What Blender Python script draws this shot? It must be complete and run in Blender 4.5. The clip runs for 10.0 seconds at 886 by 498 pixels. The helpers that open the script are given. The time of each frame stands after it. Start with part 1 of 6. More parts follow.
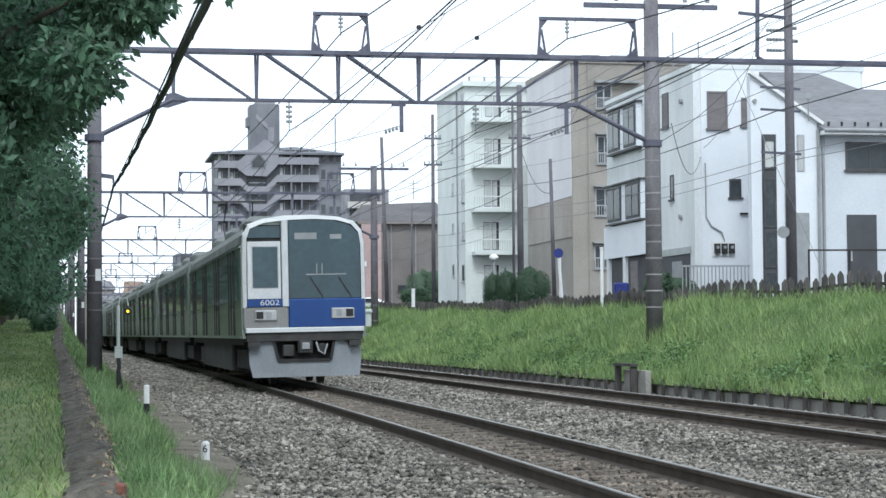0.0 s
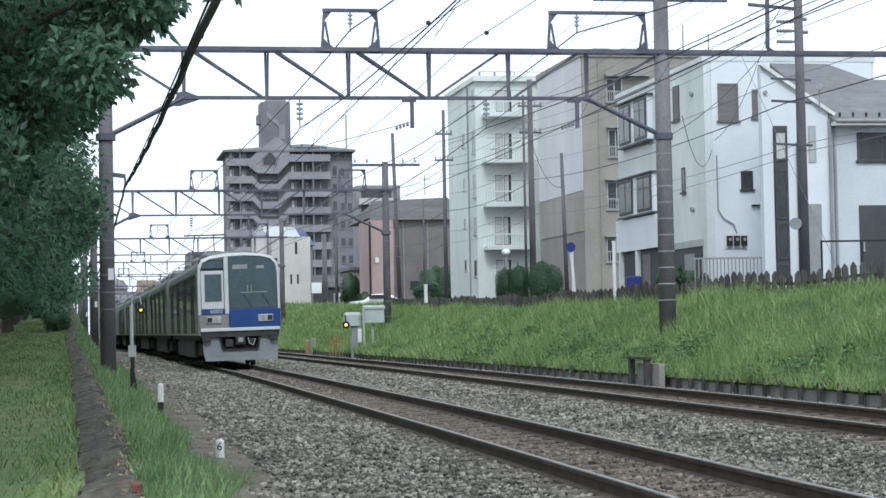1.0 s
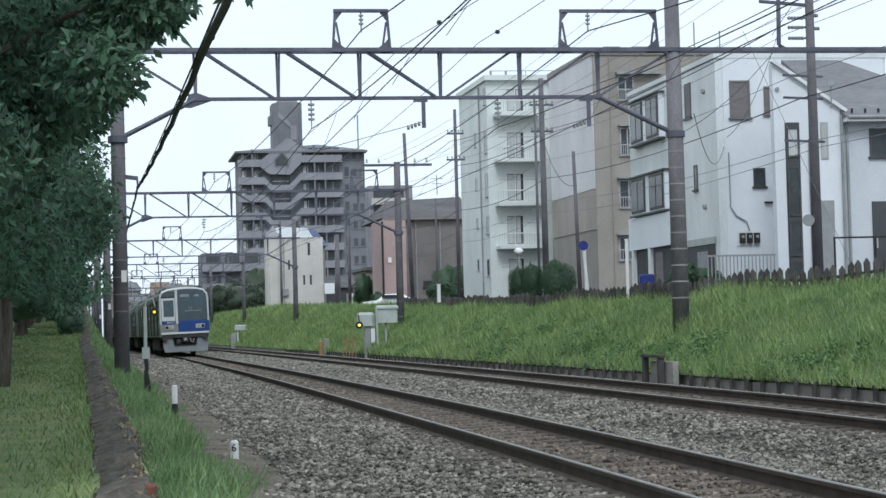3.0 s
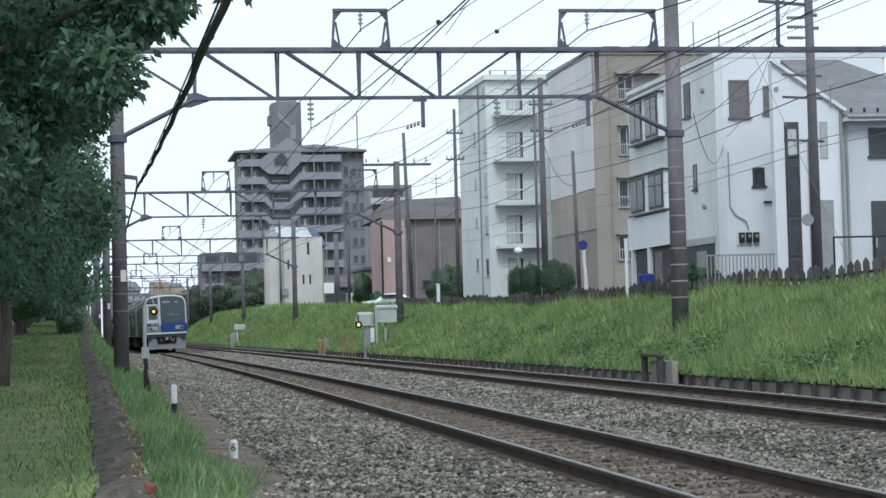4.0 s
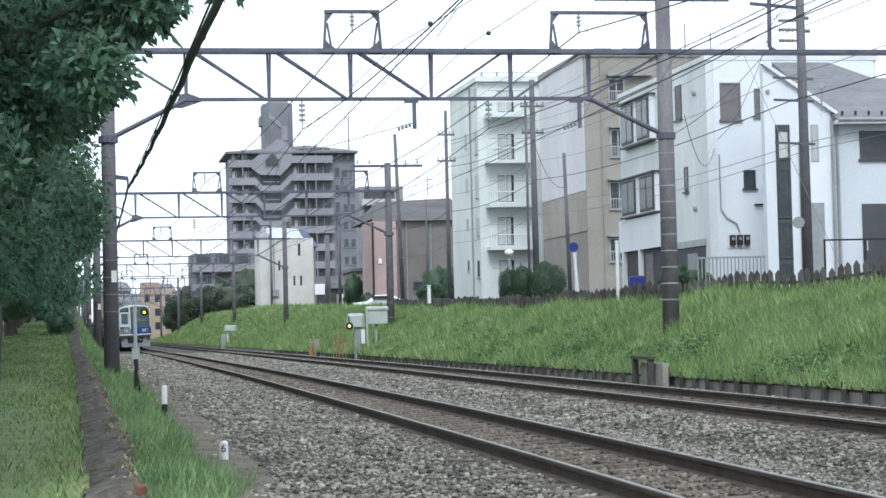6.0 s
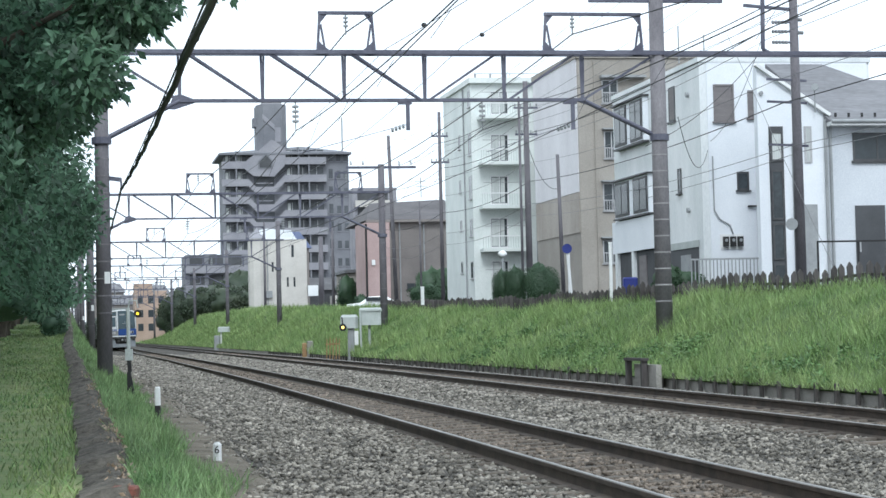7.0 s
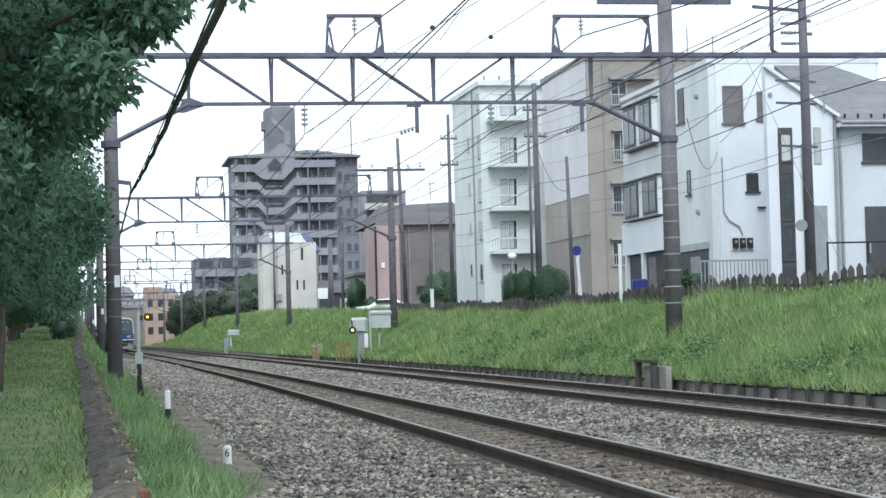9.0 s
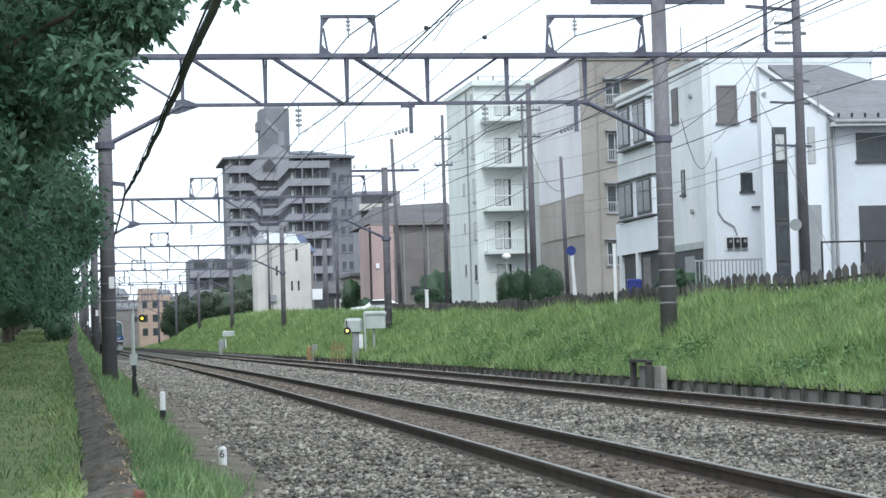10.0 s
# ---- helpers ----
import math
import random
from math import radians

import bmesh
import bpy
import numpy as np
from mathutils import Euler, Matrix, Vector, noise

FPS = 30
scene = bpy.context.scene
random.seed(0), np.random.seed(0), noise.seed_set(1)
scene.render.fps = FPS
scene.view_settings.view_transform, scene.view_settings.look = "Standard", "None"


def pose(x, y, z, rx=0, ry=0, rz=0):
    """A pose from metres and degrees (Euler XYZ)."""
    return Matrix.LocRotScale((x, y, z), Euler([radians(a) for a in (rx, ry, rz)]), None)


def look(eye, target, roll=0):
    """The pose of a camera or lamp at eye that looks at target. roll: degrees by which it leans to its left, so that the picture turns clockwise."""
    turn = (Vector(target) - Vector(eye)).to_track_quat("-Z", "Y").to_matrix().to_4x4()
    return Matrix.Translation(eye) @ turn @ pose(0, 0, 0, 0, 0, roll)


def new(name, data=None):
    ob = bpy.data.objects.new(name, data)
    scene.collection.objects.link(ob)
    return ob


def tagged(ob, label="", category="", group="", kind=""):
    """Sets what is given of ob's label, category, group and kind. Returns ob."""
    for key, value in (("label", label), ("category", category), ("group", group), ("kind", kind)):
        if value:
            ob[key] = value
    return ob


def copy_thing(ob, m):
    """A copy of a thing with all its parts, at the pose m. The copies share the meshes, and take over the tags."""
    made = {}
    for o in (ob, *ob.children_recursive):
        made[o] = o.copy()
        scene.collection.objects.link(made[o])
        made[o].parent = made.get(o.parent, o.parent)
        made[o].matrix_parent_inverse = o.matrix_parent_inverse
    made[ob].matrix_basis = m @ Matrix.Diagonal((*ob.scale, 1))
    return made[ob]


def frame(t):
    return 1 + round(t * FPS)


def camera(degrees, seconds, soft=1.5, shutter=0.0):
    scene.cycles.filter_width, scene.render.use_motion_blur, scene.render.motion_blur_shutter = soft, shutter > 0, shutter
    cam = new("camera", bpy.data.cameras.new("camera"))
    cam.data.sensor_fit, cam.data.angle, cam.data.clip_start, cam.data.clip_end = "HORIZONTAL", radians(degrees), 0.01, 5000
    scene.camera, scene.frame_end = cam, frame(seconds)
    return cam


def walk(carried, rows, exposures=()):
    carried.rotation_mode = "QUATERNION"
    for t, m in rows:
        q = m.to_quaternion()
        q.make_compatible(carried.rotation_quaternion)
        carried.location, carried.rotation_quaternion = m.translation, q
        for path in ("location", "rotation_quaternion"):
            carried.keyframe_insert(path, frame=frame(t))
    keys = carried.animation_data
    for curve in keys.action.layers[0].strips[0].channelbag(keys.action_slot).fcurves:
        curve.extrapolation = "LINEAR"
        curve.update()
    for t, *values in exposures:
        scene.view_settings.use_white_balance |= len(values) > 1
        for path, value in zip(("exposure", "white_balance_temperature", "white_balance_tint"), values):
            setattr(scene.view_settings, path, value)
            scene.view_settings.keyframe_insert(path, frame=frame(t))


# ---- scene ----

# ======== camera: handheld on one spot, turning a little ========
EYE = Vector((0.0, 0.0, 1.17))
cam = camera(25.6, 10.0)


def aim(yaw, pitch, roll):
    a, p = radians(yaw), radians(pitch)
    way = Vector((math.sin(a) * math.cos(p), math.cos(a) * math.cos(p), math.sin(p)))
    return look(EYE, EYE + way * 10, roll)


PATH = [
    (0.0, 0.527, 2.432, -0.452), (0.5, 0.274, 2.355, -0.796), (1.0, 0.169, 2.302, -1.087), (1.5, 0.245, 2.324, -1.413),
    (2.0, -0.247, 2.339, -1.653), (2.5, -0.206, 2.318, -1.536), (4.0, -0.184, 2.285, -1.546), (4.5, 0.065, 2.307, -1.622),
    (5.0, 0.031, 2.290, -1.460), (5.5, 0.012, 2.309, -1.412), (7.0, 0.275, 2.361, -1.353), (7.5, 0.071, 2.410, -1.618),
    (8.0, -0.054, 2.433, -1.548), (8.5, -0.050, 2.425, -1.485), (9.0, 0.000, 2.440, -1.531), (9.5, -0.114, 2.457, -1.665),
    (10.0, 0.161, 2.448, -1.711)]
walk(cam, [(t, aim(a, b, c)) for t, a, b, c in PATH],
     [(t, e, 5820, 4) for t, e in ((0.0, 0.21), (0.5, 0.1), (1.0, 0.0), (1.5, -0.08), (2.5, -0.25), (4.0, -0.18), (4.5, -0.04), (5.5, 0.2), (7.0, 0.23), (10.0, 0.24))])

# ======== light: bright overcast day ========
world = bpy.data.worlds.new("overcast_sky")
scene.world = world
world.use_nodes = True
wn = world.node_tree.nodes
wl = world.node_tree.links
sky = wn.new("ShaderNodeTexSky")
sky.sky_type, sky.sun_disc = "NISHITA", False
sky.sun_elevation, sky.sun_rotation = radians(42), radians(166)
cloud = wn.new("ShaderNodeTexNoise")
cloud.inputs["Scale"].default_value, cloud.inputs["Detail"].default_value = 2.2, 5
cramp = wn.new("ShaderNodeValToRGB")
cramp.color_ramp.elements[0].position, cramp.color_ramp.elements[0].color = 0.35, (8.7, 8.95, 9.4, 1)
cramp.color_ramp.elements[1].position, cramp.color_ramp.elements[1].color = 0.62, (10.7, 10.7, 10.7, 1)
wmix = wn.new("ShaderNodeMix")
wmix.data_type = "RGBA"
wmix.inputs[0].default_value = 0.92
wl.new(cloud.outputs["Fac"], cramp.inputs[0])
wl.new(sky.outputs[0], wmix.inputs[6])
wl.new(cramp.outputs[0], wmix.inputs[7])
wl.new(wmix.outputs[2], wn["Background"].inputs[0])
wn["Background"].inputs[1].default_value = 0.135
sun = new("sun", bpy.data.lights.new("sun", "SUN"))
sun.data.energy, sun.data.angle, sun.data.color = 1.5, radians(18), (1.0, 0.97, 0.92)
sun.matrix_world = look((0, -66, 64), (0, 0, 0))


# ======== materials ========
def mat(name, c1, c2, scale=3.0, rough=0.8, metal=0.0, bump=0.2, fine=60.0, bump_dist=0.01, vary=0.0, island=0.0, coords="Object", stretch=(1, 1, 1), spec=0.5):
    """Two colours mixed by broad noise, fine grain on top, bump from both."""
    m = bpy.data.materials.new(name)
    m.use_nodes = True
    n, l = m.node_tree.nodes, m.node_tree.links
    b = n["Principled BSDF"]
    b.inputs["Roughness"].default_value, b.inputs["Metallic"].default_value = rough, metal
    b.inputs["Specular IOR Level"].default_value = spec
    tc = n.new("ShaderNodeTexCoord")
    mp = n.new("ShaderNodeMapping")
    mp.inputs["Scale"].default_value = stretch
    l.new(tc.outputs[coords], mp.inputs[0])
    big = n.new("ShaderNodeTexNoise")
    big.inputs["Scale"].default_value, big.inputs["Detail"].default_value, big.inputs["Roughness"].default_value = scale, 6, 0.6
    l.new(mp.outputs[0], big.inputs["Vector"])
    small = n.new("ShaderNodeTexNoise")
    small.inputs["Scale"].default_value, small.inputs["Detail"].default_value = fine, 3
    l.new(mp.outputs[0], small.inputs["Vector"])
    ramp = n.new("ShaderNodeValToRGB")
    ramp.color_ramp.elements[0].position, ramp.color_ramp.elements[0].color = 0.33, (*c1, 1)
    ramp.color_ramp.elements[1].position, ramp.color_ramp.elements[1].color = 0.68, (*c2, 1)
    l.new(big.outputs["Fac"], ramp.inputs[0])
    last = ramp.outputs[0]
    grain = n.new("ShaderNodeMix")
    grain.data_type, grain.blend_type = "RGBA", "OVERLAY"
    grain.inputs[0].default_value = 0.35
    l.new(last, grain.inputs[6])
    l.new(small.outputs["Fac"], grain.inputs[7])
    last = grain.outputs[2]
    if vary or island:
        src = n.new("ShaderNodeObjectInfo").outputs["Random"] if vary else n.new("ShaderNodeNewGeometry").outputs["Random Per Island"]
        k = vary or island
        rng = n.new("ShaderNodeMapRange")
        rng.inputs["To Min"].default_value, rng.inputs["To Max"].default_value = 1 - k, 1 + k
        l.new(src, rng.inputs["Value"])
        hsv = n.new("ShaderNodeHueSaturation")
        l.new(rng.outputs[0], hsv.inputs["Value"])
        l.new(last, hsv.inputs["Color"])
        last = hsv.outputs[0]
    l.new(last, b.inputs["Base Color"])
    if bump:
        add = n.new("ShaderNodeMath")
        add.operation = "ADD"
        l.new(big.outputs["Fac"], add.inputs[0])
        l.new(small.outputs["Fac"], add.inputs[1])
        bp = n.new("ShaderNodeBump")
        bp.inputs["Strength"].default_value, bp.inputs["Distance"].default_value = bump, bump_dist
        l.new(add.outputs[0], bp.inputs["Height"])
        l.new(bp.outputs[0], b.inputs["Normal"])
    return m


def leaf_mat(name, c1, c2, scale=0.6, island=0.45, rough=0.55, trans=0.25):
    m = mat(name, c1, c2, scale, rough, 0, 0, 30, island=island)
    b = m.node_tree.nodes["Principled BSDF"]
    b.inputs["Transmission Weight"].default_value = 0.0
    out = m.node_tree.nodes["Material Output"]
    tl = m.node_tree.nodes.new("ShaderNodeBsdfTranslucent")
    mx = m.node_tree.nodes.new("ShaderNodeMixShader")
    mx.inputs[0].default_value = trans
    src = b.inputs["Base Color"].links[0].from_socket
    m.node_tree.links.new(src, tl.inputs[0])
    m.node_tree.links.new(b.outputs[0], mx.inputs[1])
    m.node_tree.links.new(tl.outputs[0], mx.inputs[2])
    m.node_tree.links.new(mx.outputs[0], out.inputs[0])
    return m


def glow(name, c, strength):
    m = bpy.data.materials.new(name)
    m.use_nodes = True
    b = m.node_tree.nodes["Principled BSDF"]
    b.inputs["Base Color"].default_value = (*c, 1)
    b.inputs["Emission Color"].default_value = (*c, 1)
    b.inputs["Emission Strength"].default_value = strength
    return m


def glass_mat(name, c=(0.03, 0.04, 0.045), rough=0.06):
    m = mat(name, c, tuple(x * 1.6 for x in c), 0.7, rough, 0, 0.02, 8, 0.002)
    return m


M_DIRT = mat("trackside_soil", (0.095, 0.08, 0.06), (0.19, 0.165, 0.13), 2.2, 0.95, bump=0.9, fine=45, bump_dist=0.02)
# darker than the stones on it: shade in their gaps is painted in
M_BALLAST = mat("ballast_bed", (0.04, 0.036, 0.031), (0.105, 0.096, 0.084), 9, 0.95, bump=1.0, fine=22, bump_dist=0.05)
M_STONE = mat("ballast_stone", (0.125, 0.115, 0.098), (0.30, 0.277, 0.242), 1.6, 0.9, bump=0.4, fine=60, island=0.68)
M_STONERUST = mat("rust_tinted_stone", (0.11, 0.088, 0.07), (0.215, 0.18, 0.147), 1.2, 0.9, bump=0.3, fine=60, island=0.55)
M_RAILSIDE = mat("rusty_rail", (0.034, 0.026, 0.021), (0.078, 0.058, 0.044), 4, 0.75, 0.1, 0.3, 50)
M_RAILTOP = mat("polished_rail_head", (0.21, 0.2, 0.19), (0.31, 0.295, 0.28), 3, 0.45, 0.8, 0.05, 50)
M_SLEEPER = mat("weathered_sleeper", (0.075, 0.062, 0.05), (0.145, 0.122, 0.10), 3, 0.9, bump=0.5, fine=30, vary=0.25)
M_CONC = mat("weathered_concrete", (0.22, 0.21, 0.195), (0.36, 0.345, 0.32), 1.5, 0.9, bump=0.3, fine=40)
M_CONCDARK = mat("mossy_concrete", (0.042, 0.038, 0.031), (0.16, 0.143, 0.12), 4.5, 0.95, bump=1.0, fine=16, bump_dist=0.05)
M_POLE = mat("concrete_pole", (0.12, 0.112, 0.124), (0.215, 0.203, 0.216), 1.6, 0.85, bump=0.3, fine=30, stretch=(1, 1, 0.5))
M_POLEDARK = mat("dark_and_shaded_pole", (0.09, 0.084, 0.096), (0.165, 0.155, 0.17), 1.4, 0.85, bump=0.25, fine=30, stretch=(1, 1, 0.4))
M_POLEBAND = mat("pale_pole_band", (0.20, 0.19, 0.195), (0.33, 0.315, 0.32), 2.5, 0.85, bump=0.2, fine=30)
M_STEEL = mat("painted_steel_truss", (0.066, 0.067, 0.098), (0.145, 0.145, 0.186), 1.6, 0.6, 0.2, 0.2, 30)
M_WIRE = mat("dark_wire", (0.03, 0.03, 0.034), (0.06, 0.06, 0.065), 4, 0.6, 0.3, 0)
M_WIREPALE = mat("grey_wire", (0.16, 0.16, 0.17), (0.24, 0.24, 0.25), 4, 0.6, 0.2, 0)
M_LAWN = mat("mown_lawn", (0.095, 0.17, 0.055), (0.25, 0.27, 0.12), 1.3, 0.95, bump=0.8, fine=14, bump_dist=0.04)
M_SLOPE = mat("grassy_bank_soil", (0.05, 0.09, 0.025), (0.09, 0.14, 0.04), 0.5, 0.95, bump=0.8, fine=9, bump_dist=0.06)
M_ASPHALT = mat("street_asphalt", (0.045, 0.045, 0.047), (0.07, 0.07, 0.07), 0.8, 0.9, bump=0.3, fine=60)
M_GRASS = leaf_mat("bank_grass", (0.135, 0.225, 0.075), (0.30, 0.385, 0.155), 0.55, 0.45)
M_VERGE = leaf_mat("verge_grass", (0.115, 0.215, 0.08), (0.275, 0.37, 0.175), 1.6, 0.45)
M_LAWNBLADE = leaf_mat("lawn_grass", (0.10, 0.205, 0.065), (0.285, 0.34, 0.142), 1.4, 0.5)
M_LEAF = leaf_mat("camellia_leaf", (0.066, 0.138, 0.092), (0.17, 0.27, 0.18), 0.9, 0.7, 0.5, 0.5)
M_BUSH = leaf_mat("clipped_hedge_leaf", (0.03, 0.064, 0.032), (0.058, 0.105, 0.052), 0.7, 0.3)
M_BARK = mat("tree_bark", (0.06, 0.05, 0.042), (0.14, 0.12, 0.10), 3, 0.95, bump=0.8, fine=25, bump_dist=0.03, stretch=(1, 1, 0.25))
M_STAINLESS = mat("stainless_body", (0.25, 0.285, 0.265), (0.33, 0.365, 0.345), 1.2, 0.33, 0.85, 0.05, 40, stretch=(1, 0.1, 1))
M_WHITEFRP = mat("white_front_frame", (0.50, 0.515, 0.53), (0.61, 0.62, 0.635), 1.5, 0.4, 0, 0.05, 40)
M_BLUE = mat("blue_front_panel", (0.006, 0.038, 0.175), (0.01, 0.054, 0.22), 1.2, 0.4, 0, 0.03, 40)
M_GREYPAINT = mat("grey_painted_front", (0.18, 0.178, 0.175), (0.24, 0.237, 0.232), 1.2, 0.5, 0, 0.05, 40)
M_SKIRT = mat("light_grey_skirt", (0.20, 0.217, 0.24), (0.27, 0.288, 0.312), 1.2, 0.55, 0, 0.05, 40)
M_UNDER = mat("sooty_underframe", (0.024, 0.024, 0.025), (0.062, 0.059, 0.057), 2, 0.85, 0, 0.3, 30)
M_TRAINGLASS = glass_mat("tinted_train_glass", (0.022, 0.045, 0.058), 0.05)
M_TRAINROOF = mat("grey_train_roof", (0.12, 0.132, 0.13), (0.19, 0.205, 0.20), 1.0, 0.75, 0, 0.1, 30)
M_RUBBER = mat("black_rubber", (0.012, 0.012, 0.013), (0.025, 0.025, 0.026), 3, 0.7, 0, 0.1)
M_WHITEWALL = mat("white_render_wall", (0.67, 0.695, 0.74), (0.79, 0.81, 0.85), 0.35, 0.85, bump=0.1, fine=30)
M_WHITEWALL2 = mat("stained_white_wall", (0.58, 0.61, 0.62), (0.78, 0.79, 0.80), 0.5, 0.85, bump=0.15, fine=25, stretch=(1, 1, 0.3))
M_CLAD = mat("pale_sheet_cladding", (0.60, 0.585, 0.61), (0.71, 0.695, 0.72), 0.4, 0.7, bump=0.1, fine=20, stretch=(1, 1, 0.3))
M_APT = mat("apartment_white_paint", (0.60, 0.64, 0.625), (0.74, 0.77, 0.755), 0.5, 0.8, bump=0.1, fine=20, stretch=(1, 1, 0.5))
M_TAN = mat("tan_render_wall", (0.27, 0.248, 0.222), (0.35, 0.324, 0.293), 0.4, 0.85, bump=0.15, fine=25)
M_PALESIDE = mat("stained_pale_render", (0.29, 0.255, 0.222), (0.43, 0.395, 0.36), 0.35, 0.85, bump=0.15, fine=25, stretch=(1, 1, 0.4))
M_TOWERTILE = mat("grey_tower_tile", (0.145, 0.15, 0.172), (0.215, 0.218, 0.24), 0.25, 0.8, bump=0.1, fine=20)
M_TOWERBAND = mat("grey_tower_parapet", (0.22, 0.22, 0.25), (0.30, 0.295, 0.32), 0.25, 0.8, bump=0.1, fine=20)
M_CREAM = mat("cream_house_wall", (0.47, 0.45, 0.42), (0.60, 0.575, 0.54), 0.3, 0.85, bump=0.1, fine=20)
M_BROWN = mat("brown_house_wall", (0.16, 0.145, 0.14), (0.23, 0.21, 0.20), 0.35, 0.85, bump=0.15, fine=20)
M_PINK = mat("faded_pink_wall", (0.36, 0.26, 0.25), (0.45, 0.335, 0.325), 0.35, 0.85, bump=0.1, fine=20)
M_ORANGE = mat("orange_brick_wall", (0.36, 0.262, 0.205), (0.44, 0.33, 0.265), 0.35, 0.85, bump=0.1, fine=20)
M_ROOF = mat("grey_slate_roof", (0.14, 0.14, 0.15), (0.20, 0.20, 0.215), 0.6, 0.8, bump=0.4, fine=8, stretch=(0.4, 0.4, 3))
M_DARKROOF = mat("dark_brown_grey_roof", (0.085, 0.08, 0.085), (0.13, 0.122, 0.128), 0.6, 0.85, bump=0.4, fine=8, stretch=(0.4, 0.4, 3))
M_WINGWALL = mat("bluish_white_render", (0.54, 0.565, 0.61), (0.64, 0.665, 0.705), 0.35, 0.85, bump=0.1, fine=30)
M_BLUEROOF = mat("blue_metal_roof", (0.05, 0.07, 0.14), (0.08, 0.10, 0.19), 0.6, 0.6, bump=0.1)
M_WINDOW = mat("house_window_glass", (0.035, 0.042, 0.048), (0.06, 0.07, 0.078), 0.7, 0.16, 0, 0.02, 8, 0.002, spec=0.28)
# dark fill: painted shade of openings, also plain dark panes and a door
M_DARKFILL = mat("dark_fill_and_painted_shade", (0.05, 0.052, 0.058), (0.085, 0.088, 0.095), 0.5, 0.8, bump=0)
M_FRAME = mat("aluminium_window_frame", (0.36, 0.36, 0.37), (0.48, 0.48, 0.49), 3, 0.5, 0.4, 0.05)
M_FRAMEDARK = mat("bronze_window_frame", (0.045, 0.046, 0.05), (0.085, 0.086, 0.09), 3, 0.5, 0.3, 0.05)
M_SHUTTER = mat("taupe_roller_shutter", (0.15, 0.135, 0.14), (0.20, 0.185, 0.185), 1, 0.7, 0, 0.2, 20, stretch=(1, 1, 6))
M_CURTAIN = mat("pale_curtain", (0.42, 0.44, 0.44), (0.56, 0.58, 0.57), 2, 0.9, 0, 0.2, 12, stretch=(3, 3, 0.2))
M_WOODFENCE = mat("dark_wood_stake", (0.045, 0.042, 0.042), (0.10, 0.09, 0.085), 2, 0.9, bump=0.5, fine=30, vary=0.35, stretch=(1, 1, 0.2))
M_WHITEPAINT = mat("white_painted_metal", (0.66, 0.67, 0.68), (0.78, 0.78, 0.78), 2, 0.6, 0, 0.1)
M_CABINET = mat("pale_green_grey_cabinet", (0.36, 0.39, 0.38), (0.48, 0.51, 0.50), 1.5, 0.6, 0.1, 0.1)
M_METERBOX = mat("grey_plastic", (0.24, 0.25, 0.26), (0.32, 0.33, 0.34), 2, 0.6)
M_ORANGEPAINT = mat("orange_painted_rail", (0.28, 0.17, 0.08), (0.36, 0.24, 0.12), 3, 0.6)
M_BLUESIGN = mat("blue_enamel", (0.012, 0.02, 0.16), (0.02, 0.035, 0.22), 3, 0.5)
M_CARWHITE = mat("white_car_paint", (0.68, 0.69, 0.70), (0.74, 0.75, 0.76), 1, 0.25, 0, 0)
G_YELLOW = glow("amber_lamp", (1.0, 0.66, 0.04), 1.3)
G_WHITE = glow("pale_amber_lamp", (1.0, 0.72, 0.16), 1.6)


